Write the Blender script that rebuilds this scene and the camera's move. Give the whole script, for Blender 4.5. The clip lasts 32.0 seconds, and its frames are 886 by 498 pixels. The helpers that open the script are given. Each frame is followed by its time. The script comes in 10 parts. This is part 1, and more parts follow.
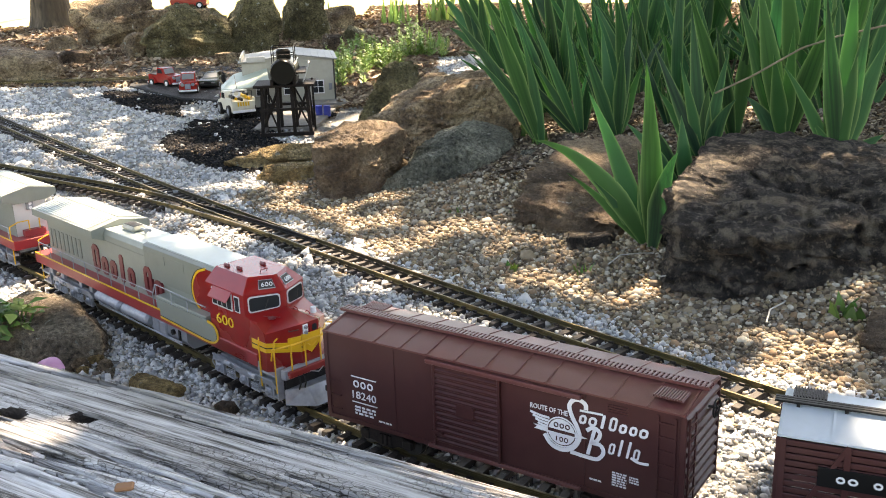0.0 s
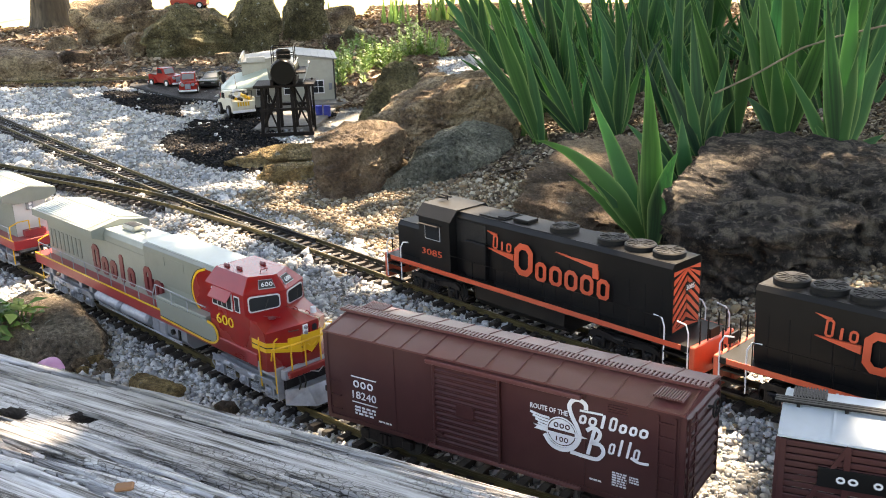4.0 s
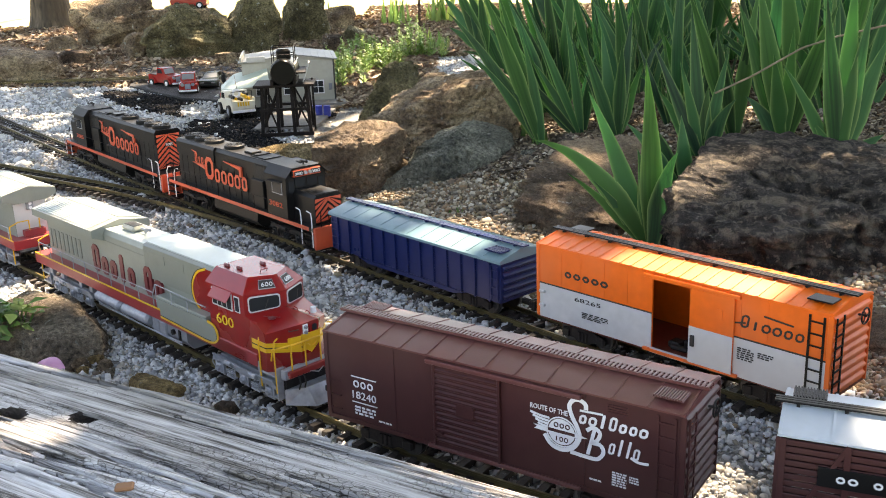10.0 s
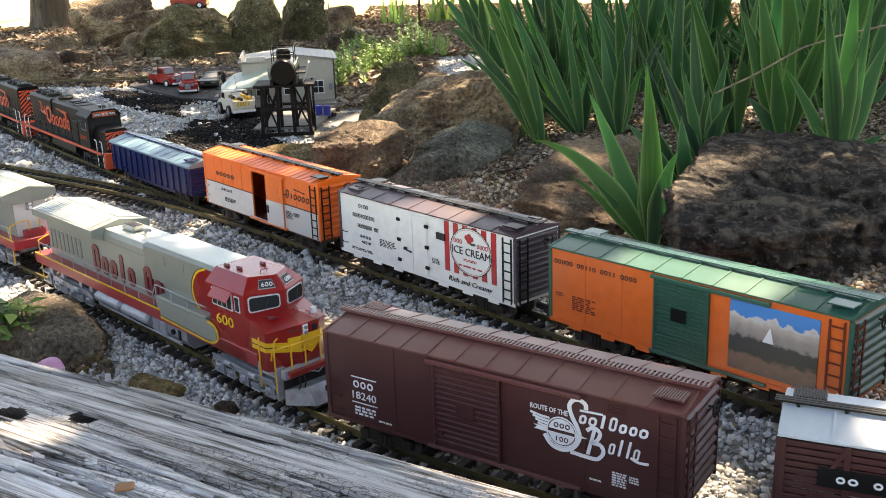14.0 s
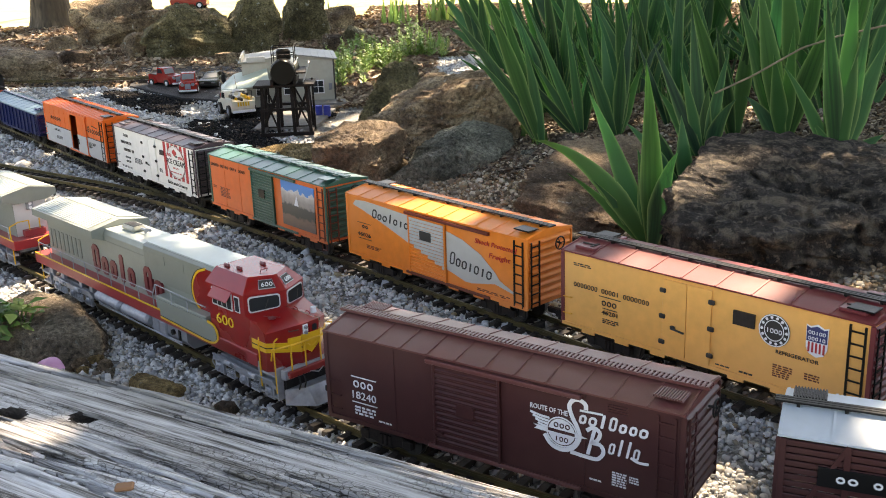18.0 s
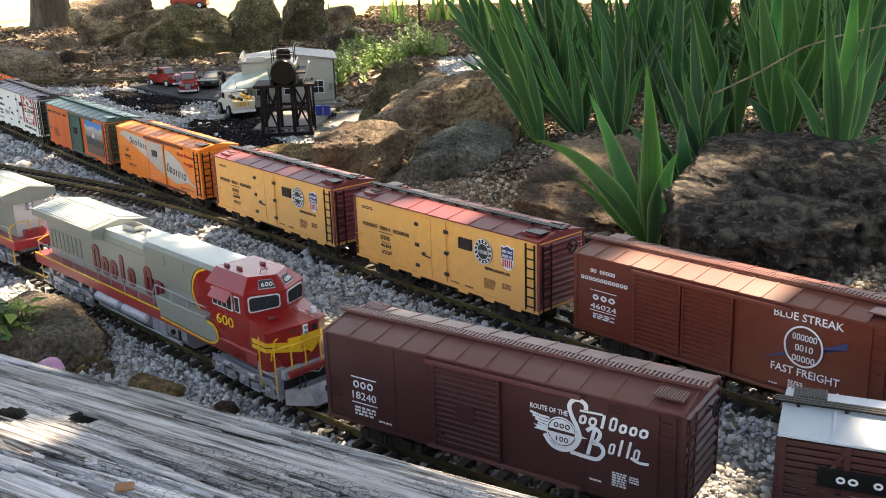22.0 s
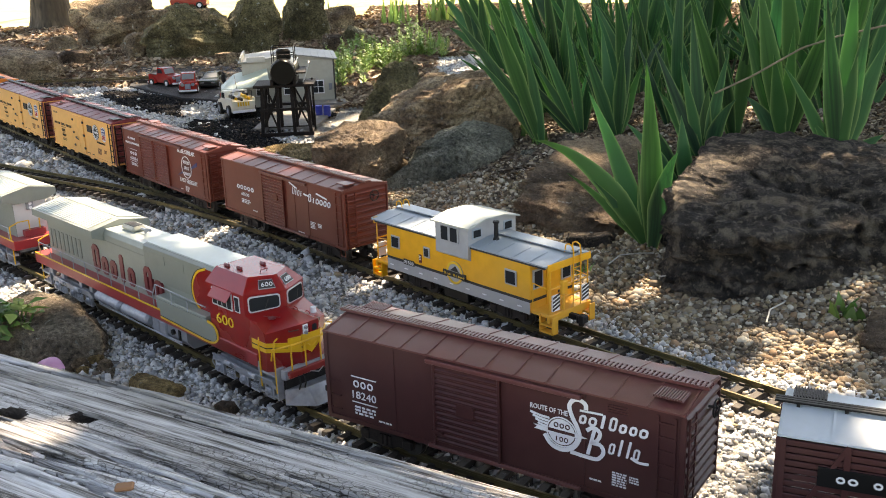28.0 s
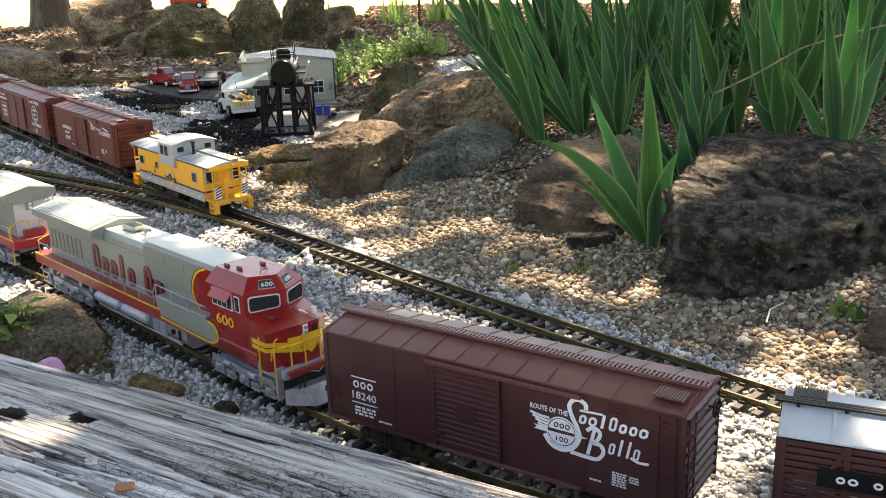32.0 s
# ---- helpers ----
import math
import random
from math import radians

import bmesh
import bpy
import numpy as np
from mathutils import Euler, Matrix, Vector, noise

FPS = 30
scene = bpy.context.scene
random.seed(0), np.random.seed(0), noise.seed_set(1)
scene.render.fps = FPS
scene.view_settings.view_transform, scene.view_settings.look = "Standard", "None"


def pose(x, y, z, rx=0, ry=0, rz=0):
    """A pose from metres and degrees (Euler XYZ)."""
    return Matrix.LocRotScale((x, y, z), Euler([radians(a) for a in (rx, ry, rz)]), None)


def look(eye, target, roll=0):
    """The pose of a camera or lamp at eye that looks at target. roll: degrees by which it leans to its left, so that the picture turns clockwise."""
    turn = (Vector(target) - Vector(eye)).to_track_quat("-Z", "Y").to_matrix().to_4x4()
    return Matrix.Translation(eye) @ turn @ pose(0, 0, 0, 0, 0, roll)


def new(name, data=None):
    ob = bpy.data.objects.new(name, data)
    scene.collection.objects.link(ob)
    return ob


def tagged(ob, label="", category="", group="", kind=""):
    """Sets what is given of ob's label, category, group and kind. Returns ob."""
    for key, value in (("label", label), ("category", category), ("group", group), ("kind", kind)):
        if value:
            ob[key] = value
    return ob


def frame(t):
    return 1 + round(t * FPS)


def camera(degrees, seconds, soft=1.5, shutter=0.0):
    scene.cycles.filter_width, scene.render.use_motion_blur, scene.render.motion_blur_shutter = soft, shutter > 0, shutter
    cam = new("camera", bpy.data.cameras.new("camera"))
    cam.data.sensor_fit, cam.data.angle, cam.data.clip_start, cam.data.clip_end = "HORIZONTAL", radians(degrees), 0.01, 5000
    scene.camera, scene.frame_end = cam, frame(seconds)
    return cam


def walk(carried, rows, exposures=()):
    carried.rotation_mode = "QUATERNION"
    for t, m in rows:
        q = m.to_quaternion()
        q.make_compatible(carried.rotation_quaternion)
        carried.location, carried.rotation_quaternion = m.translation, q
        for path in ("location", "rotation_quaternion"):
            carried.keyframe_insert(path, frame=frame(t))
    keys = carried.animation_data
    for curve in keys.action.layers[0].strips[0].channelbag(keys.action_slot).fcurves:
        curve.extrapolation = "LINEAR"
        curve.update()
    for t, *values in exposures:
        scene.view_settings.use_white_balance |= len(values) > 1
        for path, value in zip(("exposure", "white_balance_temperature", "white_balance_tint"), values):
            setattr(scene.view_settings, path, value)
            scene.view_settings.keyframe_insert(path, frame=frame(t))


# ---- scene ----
cam = camera(49.3, 32.0, soft=1.0)
EYE = (0.0, 0.0, 0.54)
VIEW = look(EYE, (0.0, math.cos(0.2991), 0.54 - math.sin(0.2991)), -1.95)
walk(cam, [(0.0, VIEW), (32.0, VIEW)], exposures=[(0.0, 2.55, 9150, 16), (6.0, 2.60, 9150, 16), (11.5, 2.59, 9150, 16), (14.0, 2.38, 9150, 16), (24.0, 2.24, 9150, 16), (32.0, 2.29, 9150, 16)])

# ---- sun, sky ----
SUN_AZ, SUN_EL = radians(24), radians(60)          # azimuth from +y towards +x
world = bpy.data.worlds.new("world")
scene.world = world
world.use_nodes = True
sky = world.node_tree.nodes.new("ShaderNodeTexSky")
sky.sky_type, sky.sun_disc = "NISHITA", False
sky.sun_elevation, sky.sun_rotation = SUN_EL, SUN_AZ
back = world.node_tree.nodes["Background"]
world.node_tree.links.new(sky.outputs[0], back.inputs[0])
back.inputs[1].default_value = 0.118
sun = new("sun", bpy.data.lights.new("sun", "SUN"))
sun.data.energy, sun.data.angle, sun.data.color = 4.15, radians(0.55), (1.0, 0.95, 0.86)
sun_dir = Vector((math.sin(SUN_AZ) * math.cos(SUN_EL), math.cos(SUN_AZ) * math.cos(SUN_EL), math.sin(SUN_EL)))
sun.matrix_world = look(sun_dir * 20, (0, 0, 0))


# ---- tracks and lie of the land ----
def table(x0, y0, heading, lo, hi, step=0.02):
    """Points of a line whose heading is a function of its length; the point (x0, y0) is at length 0."""
    out = {}
    for sign in (1, -1):
        x, y, s = x0, y0, 0.0
        out[0] = (0.0, x, y, heading(0.0))
        for i in range(1, int(((hi if sign > 0 else -lo)) / step) + 1):
            a = heading(s + sign * step / 2)
            x, y, s = x + sign * step * math.cos(a), y + sign * step * math.sin(a), s + sign * step
            out[sign * i] = (s, x, y, heading(s))
    return np.array([out[k] for k in sorted(out)])


def main_heading(s):
    s = min(max(s, -3.6), 0.8)
    return -0.8388 + 0.0362 * s + 0.0098 * s * s


def siding_heading(s):
    s = min(max(s, -0.33), 0.9)
    return -0.595 + (0.35 if s > 0 else 0.63) * s


MAIN = table(0.1735, 1.3329, main_heading, -7.0, 7.4)
SIDING = table(0.065, 0.9596, siding_heading, -2.6, 1.5)


def on(line, s):
    return [float(np.interp(s, line[:, 0], line[:, k])) for k in (1, 2, 3)]


def rise(s):
    s = min(max(s, -4.0), 0.8)
    return 0.0035 * s + 0.0076 * s * s


def smooth(a, b, v):
    t = np.clip((v - a) / (b - a), 0, 1)
    return t * t * (3 - 2 * t)


SIDING_Z = -0.0166


def main_frame(x, y):
    """Length along the main line and distance to its far side, for arrays of places."""
    x, y = np.asarray(x, float), np.asarray(y, float)
    c, s = math.cos(-0.84), math.sin(-0.84)
    u = (x - 0.1735) * c + (y - 1.3329) * s
    px, py = np.interp(u, MAIN[:, 0], MAIN[:, 1]), np.interp(u, MAIN[:, 0], MAIN[:, 2])
    a = np.interp(u, MAIN[:, 0], MAIN[:, 3])
    return u, -np.sin(a) * (x - px) + np.cos(a) * (y - py)


def land(x, y):
    """Height of the ground (the bed under the loose stones)."""
    u, d = main_frame(x, y)
    uc = np.clip(u, -4.0, 0.8)
    z = 0.0035 * uc + 0.0076 * uc * uc - 0.017
    z = z - smooth(-0.06, -0.17, d) * np.clip(z + 0.034, -1, 1) * smooth(-1.9, -1.2, u)
    z = z + 0.10 * smooth(0.16, 0.75, d) * smooth(-1.6, -0.3, u) + 0.10 * smooth(0.6, 1.6, d) * smooth(-2.6, -1.0, u)
    z = z + 0.11 * smooth(4.6, 7.5, np.asarray(y, float)) * smooth(9, 2, np.hypot(x, np.asarray(y, float) - 6.5))
    return z


# ---- materials ----
def mat(name, base, rough=0.6, metal=0.0, var=0.25, scale=40.0, bump=0.15, bscale=None, second=None, stretch=None,
        per_piece=0.0, spec=0.5, coat=0.0, world_space=False):
    """A surface with grain at two scales: base colour, darker and lighter blotches, fine relief."""
    m = bpy.data.materials.new(name)
    m.use_nodes = True
    nt = m.node_tree
    n, l = nt.nodes, nt.links
    p = n["Principled BSDF"]
    p.inputs["Roughness"].default_value, p.inputs["Metallic"].default_value = rough, metal
    p.inputs["Specular IOR Level"].default_value, p.inputs["Coat Weight"].default_value = spec, coat
    co = n.new("ShaderNodeTexCoord")
    vec = co.outputs["Object"]
    if stretch or world_space:
        mp = n.new("ShaderNodeMapping")
        l.new(vec, mp.inputs[0])
        mp.inputs["Scale"].default_value = stretch or (1, 1, 1)
        vec = mp.outputs[0]
    fine = n.new("ShaderNodeTexNoise")
    fine.inputs["Scale"].default_value, fine.inputs["Detail"].default_value = scale, 6
    wide = n.new("ShaderNodeTexNoise")
    wide.inputs["Scale"].default_value, wide.inputs["Detail"].default_value = scale * 0.13, 4
    l.new(vec, fine.inputs[0]), l.new(vec, wide.inputs[0])
    ramp = n.new("ShaderNodeValToRGB")
    dark = tuple(c * (1 - var) for c in base)
    lite = tuple(min(1, c * (1 + var)) for c in base)
    ramp.color_ramp.elements[0].color, ramp.color_ramp.elements[1].color = (*dark, 1), (*lite, 1)
    ramp.color_ramp.elements[0].position, ramp.color_ramp.elements[1].position = 0.3, 0.7
    l.new(fine.outputs[0], ramp.inputs[0])
    colour = ramp.outputs[0]
    mix = n.new("ShaderNodeMix")
    mix.data_type = "RGBA"
    mr = n.new("ShaderNodeMapRange")
    mr.inputs["From Min"].default_value, mr.inputs["From Max"].default_value = 0.45, 0.68
    l.new(wide.outputs[0], mr.inputs[0])
    l.new(mr.outputs[0], mix.inputs["Factor"])
    l.new(colour, mix.inputs["A"])
    mix.inputs["B"].default_value = (*(second or tuple(c * (1 - 0.5 * var) for c in base)), 1)
    colour = mix.outputs["Result"]
    if per_piece:
        src = n.new("ShaderNodeObjectInfo").outputs["Random"] if per_piece > 0 else n.new("ShaderNodeNewGeometry").outputs["Random Per Island"]
        hv = n.new("ShaderNodeHueSaturation")
        r2 = n.new("ShaderNodeMapRange")
        r2.inputs["To Min"].default_value, r2.inputs["To Max"].default_value = 1 - abs(per_piece), 1 + abs(per_piece)
        l.new(src, r2.inputs[0])
        l.new(r2.outputs[0], hv.inputs["Value"])
        l.new(colour, hv.inputs["Color"])
        colour = hv.outputs[0]
    l.new(colour, p.inputs["Base Color"])
    if bump:
        bn = n.new("ShaderNodeTexNoise")
        bn.inputs["Scale"].default_value, bn.inputs["Detail"].default_value = bscale or scale * 2, 8
        l.new(vec, bn.inputs[0])
        b = n.new("ShaderNodeBump")
        b.inputs["Strength"].default_value, b.inputs["Distance"].default_value = min(1, bump * 2), 0.004
        l.new(bn.outputs[0], b.inputs["Height"])
        l.new(b.outputs[0], p.inputs["Normal"])
    rr = n.new("ShaderNodeMapRange")
    rr.inputs["To Min"].default_value, rr.inputs["To Max"].default_value = max(0.02, rough - 0.1), min(1, rough + 0.12)
    l.new(wide.outputs[0], rr.inputs[0])
    l.new(rr.outputs[0], p.inputs["Roughness"])
    return m


def paint(name, base, rough=0.42, var=0.08):
    """Painted plastic with a thin film of dust."""
    k = 0.02 + 0.10 * min(1.0, max(base) / 0.3)
    dust = tuple((1 - k) * c + k * d for c, d in zip(base, (0.30, 0.26, 0.20)))
    return mat(name, base, rough, var=var, scale=60, bump=0.02, bscale=900, second=dust)


def stone_mix(name, colours, rough=0.75, bump=0.2):
    """Loose stones, each of its own colour."""
    m = bpy.data.materials.new(name)
    m.use_nodes = True
    n, l = m.node_tree.nodes, m.node_tree.links
    p = n["Principled BSDF"]
    p.inputs["Roughness"].default_value = rough
    geo = n.new("ShaderNodeNewGeometry")
    ramp = n.new("ShaderNodeValToRGB")
    cr = ramp.color_ramp
    cr.interpolation = "CONSTANT"
    cr.elements.remove(cr.elements[1])
    cr.elements[0].position, cr.elements[0].color = 0.0, (*colours[0], 1)
    for i, c in enumerate(colours[1:], 1):
        cr.elements.new(i / len(colours)).color = (*c, 1)
    l.new(geo.outputs["Random Per Island"], ramp.inputs[0])
    co = n.new("ShaderNodeTexCoord")
    ns = n.new("ShaderNodeTexNoise")
    ns.inputs["Scale"].default_value, ns.inputs["Detail"].default_value = 160, 5
    l.new(co.outputs["Object"], ns.inputs[0])
    hv = n.new("ShaderNodeHueSaturation")
    mr = n.new("ShaderNodeMapRange")
    mr.inputs["To Min"].default_value, mr.inputs["To Max"].default_value = 0.65, 1.3
    l.new(ns.outputs[0], mr.inputs[0]), l.new(mr.outputs[0], hv.inputs["Value"])
    l.new(ramp.outputs[0], hv.inputs["Color"]), l.new(hv.outputs[0], p.inputs["Base Color"])
    b = n.new("ShaderNodeBump")
    b.inputs["Strength"].default_value, b.inputs["Distance"].default_value = bump, 0.003
    l.new(ns.outputs[0], b.inputs["Height"]), l.new(b.outputs[0], p.inputs["Normal"])
    return m


def leaf_mat(name, base, tip, streak=220.0):
    m = bpy.data.materials.new(name)
    m.use_nodes = True
    n, l = m.node_tree.nodes, m.node_tree.links
    p = n["Principled BSDF"]
    p.inputs["Roughness"].default_value, p.inputs["Specular IOR Level"].default_value = 0.52, 0.32
    co = n.new("ShaderNodeTexCoord")
    mp = n.new("ShaderNodeMapping")
    mp.inputs["Scale"].default_value = (1, 1, 0.02)
    l.new(co.outputs["Object"], mp.inputs[0])
    ns = n.new("ShaderNodeTexNoise")
    ns.inputs["Scale"].default_value, ns.inputs["Detail"].default_value = streak, 3
    l.new(mp.outputs[0], ns.inputs[0])
    oi = n.new("ShaderNodeObjectInfo")
    add = n.new("ShaderNodeMath")
    add.operation = "MULTIPLY_ADD"
    add.inputs[1].default_value, add.inputs[2].default_value = 0.75, -0.05
    l.new(oi.outputs["Random"], add.inputs[0])
    sm = n.new("ShaderNodeMath")
    l.new(add.outputs[0], sm.inputs[0]), l.new(ns.outputs[0], sm.inputs[1])
    ramp = n.new("ShaderNodeValToRGB")
    ramp.color_ramp.elements[0].position, ramp.color_ramp.elements[1].position = 0.35, 1.05
    ramp.color_ramp.elements[0].color, ramp.color_ramp.elements[1].color = (*base, 1), (*tip, 1)
    l.new(sm.outputs[0], ramp.inputs[0])
    wn = n.new("ShaderNodeTexWhiteNoise")
    wn.noise_dimensions = "1D"
    l.new(oi.outputs["Random"], wn.inputs["W"])
    hu = n.new("ShaderNodeMapRange")
    hu.inputs["To Min"].default_value, hu.inputs["To Max"].default_value = 0.465, 0.520
    l.new(wn.outputs["Value"], hu.inputs[0])
    own = n.new("ShaderNodeHueSaturation")
    l.new(hu.outputs[0], own.inputs["Hue"]), l.new(ramp.outputs[0], own.inputs["Color"])
    # Pale margins; backlight along the leaf edges is put into their colour too.
    at = n.new("ShaderNodeAttribute")
    at.attribute_name = "margin"
    pw = n.new("ShaderNodeMath")
    pw.operation = "POWER"
    pw.inputs[1].default_value = 7.0
    l.new(at.outputs["Fac"], pw.inputs[0])
    rim_light = n.new("ShaderNodeMix")
    rim_light.data_type = "RGBA"
    rim_light.inputs["B"].default_value = (0.20, 0.33, 0.11, 1)
    l.new(pw.outputs[0], rim_light.inputs["Factor"]), l.new(own.outputs[0], rim_light.inputs["A"]), l.new(rim_light.outputs["Result"], p.inputs["Base Color"])
    tr = n.new("ShaderNodeBsdfTranslucent")
    hv = n.new("ShaderNodeHueSaturation")
    hv.inputs["Value"].default_value, hv.inputs["Saturation"].default_value = 1.7, 1.1
    l.new(own.outputs[0], hv.inputs["Color"]), l.new(hv.outputs[0], tr.inputs[0])
    mx = n.new("ShaderNodeMixShader")
    mx.inputs[0].default_value = 0.24
    l.new(p.outputs[0], mx.inputs[1]), l.new(tr.outputs[0], mx.inputs[2])
    l.new(mx.outputs[0], n["Material Output"].inputs[0])
    b = n.new("ShaderNodeBump")
    b.inputs["Strength"].default_value, b.inputs["Distance"].default_value = 0.3, 0.001
    l.new(ns.outputs[0], b.inputs["Height"]), l.new(b.outputs[0], p.inputs["Normal"])
    return m


def glass_mat(name, tint=(0.022, 0.024, 0.026)):
    m = bpy.data.materials.new(name)
    m.use_nodes = True
    p = m.node_tree.nodes["Principled BSDF"]
    p.inputs["Base Color"].default_value = (*tint, 1)
    p.inputs["Roughness"].default_value = 0.12
    p.inputs["Specular IOR Level"].default_value = 0.12
    return m


# ---- mesh tools ----
class Mesh:
    """Collects vertices and faces of one part."""

    def __init__(self):
        self.v, self.f = [], []

    def add(self, v, f, m=None):
        k = len(self.v)
        self.v += [tuple(m @ Vector(p)) for p in v] if m else [tuple(p) for p in v]
        self.f += [tuple(i + k for i in face) for face in f]
        return self

    def box(self, x0, x1, y0, y1, z0, z1, c=0.0, m=None):
        """A box with chamfered edges."""
        if c <= 0:
            v = [(x, y, z) for x in (x0, x1) for y in (y0, y1) for z in (z0, z1)]
            return self.add(v, [(0, 1, 3, 2), (4, 6, 7, 5), (0, 4, 5, 1), (2, 3, 7, 6), (0, 2, 6, 4), (1, 5, 7, 3)], m)
        c = min(c, abs(x1 - x0) / 2.2, abs(y1 - y0) / 2.2, abs(z1 - z0) / 2.2)
        v = []
        for i, x in enumerate((x0, x1)):
            for j, y in enumerate((y0, y1)):
                for k, z in enumerate((z0, z1)):
                    dx, dy, dz = (c, -c)[i], (c, -c)[j], (c, -c)[k]
                    v += [(x, y + dy, z + dz), (x + dx, y, z + dz), (x + dx, y + dy, z)]
        q = lambda i, j, k, a: (i * 4 + j * 2 + k) * 3 + a
        f = []
        for a in range(3):
            for s in (0, 1):
                ring = []
                for b, d in ((0, 0), (0, 1), (1, 1), (1, 0)):
                    ijk = [0, 0, 0]
                    ijk[a], ijk[(a + 1) % 3], ijk[(a + 2) % 3] = s, b, d
                    ring.append(q(*ijk, a))
                f.append(tuple(ring if s == 0 else ring[::-1]))
            for b in (0, 1):
                for d in (0, 1):
                    ends = []
                    for s in (0, 1):
                        ijk = [0, 0, 0]
                        ijk[a], ijk[(a + 1) % 3], ijk[(a + 2) % 3] = s, b, d
                        ends.append((q(*ijk, (a + 1) % 3), q(*ijk, (a + 2) % 3)))
                    f.append((ends[0][0], ends[0][1], ends[1][1], ends[1][0]) if b == d else (ends[0][0], ends[1][0], ends[1][1], ends[0][1]))
        for i in (0, 1):
            for j in (0, 1):
                for k in (0, 1):
                    t = (q(i, j, k, 0), q(i, j, k, 1), q(i, j, k, 2))
                    f.append(t if (i + j + k) % 2 == 0 else t[::-1])
        return self.add(v, f, m)

    def prism(self, profile, a0, a1, axis="x", m=None):
        """A closed profile of (u, w) swept from a0 to a1 along an axis: x: (y, z), y: (x, z), z: (x, y)."""
        put = {"x": lambda a, u, w: (a, u, w), "y": lambda a, u, w: (u, a, w), "z": lambda a, u, w: (u, w, a)}[axis]
        n = len(profile)
        v = [put(a, u, w) for a in (a0, a1) for u, w in profile]
        f = [tuple(range(n))[::-1], tuple(range(n, 2 * n))]
        f += [(i, (i + 1) % n, n + (i + 1) % n, n + i) for i in range(n)]
        return self.add(v, f, m)

    def cyl(self, p, q, r, r2=None, n=12, caps=True):
        p, q = Vector(p), Vector(q)
        r2 = r if r2 is None else r2
        d = (q - p)
        b = d.to_track_quat("Z", "Y").to_matrix()
        v = []
        for e, rad in ((p, r), (q, r2)):
            v += [e + b @ Vector((rad * math.cos(2 * math.pi * i / n), rad * math.sin(2 * math.pi * i / n), 0)) for i in range(n)]
        f = [(i, (i + 1) % n, n + (i + 1) % n, n + i) for i in range(n)]
        if caps:
            f += [tuple(range(n))[::-1], tuple(range(n, 2 * n))]
        return self.add(v, f)

    def tube(self, pts, r, n=6):
        for a, b in zip(pts, pts[1:]):
            if (Vector(a) - Vector(b)).length > 1e-6:
                self.cyl(a, b, r, n=n)
        return self

    def ring(self, c, r, tube, axis="y", n=16, k=6):
        v, f = [], []
        for i in range(n):
            a = 2 * math.pi * i / n
            for j in range(k):
                b = 2 * math.pi * j / k
                rad, h = r + tube * math.cos(b), tube * math.sin(b)
                u, w = rad * math.cos(a), rad * math.sin(a)
                o = {"y": (u, h, w), "x": (h, u, w), "z": (u, w, h)}[axis]
                v.append((c[0] + o[0], c[1] + o[1], c[2] + o[2]))
                f.append((i * k + j, ((i + 1) % n) * k + j, ((i + 1) % n) * k + (j + 1) % k, i * k + (j + 1) % k))
        return self.add(v, f)

    def data(self, name, material, smooth_angle=0):
        me = bpy.data.meshes.new(name)
        me.from_pydata(self.v, [], self.f)
        if material:
            me.materials.append(material)
        if smooth_angle:
            me.shade_smooth()
            me.set_sharp_from_angle(angle=radians(smooth_angle))
        me.update()
        return me


def part(name, bm, material, parent, label="", smooth_angle=35, m=None):
    """Links a mesh as one object under a thing or a part."""
    ob = new(name, bm if isinstance(bm, bpy.types.Mesh) else bm.data(name, material, smooth_angle))
    ob.parent = parent
    if m is not None:
        ob.matrix_basis = m
    if label:
        ob["label"] = label
    return ob


def thing(name, label, category, m=None, group="", kind=""):
    ob = new(name)
    ob.empty_display_size = 0.02
    if m is not None:
        ob.matrix_basis = m
    return tagged(ob, label, category, group, kind)


def solo(name, bm, material, label, category, m=None, group="", kind="", smooth_angle=35):
    ob = new(name, bm if isinstance(bm, bpy.types.Mesh) else bm.data(name, material, smooth_angle))
    if m is not None:
        ob.matrix_basis = m
    return tagged(ob, label, category, group, kind)


TEXTS = {}


def words(text, height, depth=0.0004, shear=0.0, space=1.0):
    """A mesh of letters in the x-y plane, from the origin to the right, of that height."""
    key = (text, height, shear, space)
    if key not in TEXTS:
        cu = bpy.data.curves.new("lettering", "FONT")
        cu.body, cu.size, cu.shear, cu.space_character, cu.extrude, cu.resolution_u = text, height * 1.4, shear, space, depth, 2
        ob = bpy.data.objects.new("lettering", cu)
        scene.collection.objects.link(ob)
        me = bpy.data.meshes.new_from_object(ob.evaluated_get(bpy.context.evaluated_depsgraph_get()))
        bpy.data.objects.remove(ob)
        bpy.data.curves.remove(cu)
        TEXTS[key] = me
    return TEXTS[key].copy()


def lettering(text, height, x, z, y, material, parent, width=0, name="lettering", shear=0.0, bold=0.0, face="near"):
    """Letters on a side wall that faces -y (near), or on an end wall that faces +x (end)."""
    me = words(text, height, shear=shear)
    if width:
        co = np.empty(len(me.vertices) * 3)
        me.vertices.foreach_get("co", co)
        co = co.reshape(-1, 3)
        co[:, 0] *= width / max(1e-6, np.ptp(co[:, 0]))
        co[:, 0] -= co[:, 0].min()
        me.vertices.foreach_set("co", co.ravel())
    me.materials.clear()
    me.materials.append(material)
    turn = pose(x, y, z, 90, 0, 0) if face == "near" else pose(x, y, z, 90, 0, 90)
    return part(name, me, material, parent, m=turn)


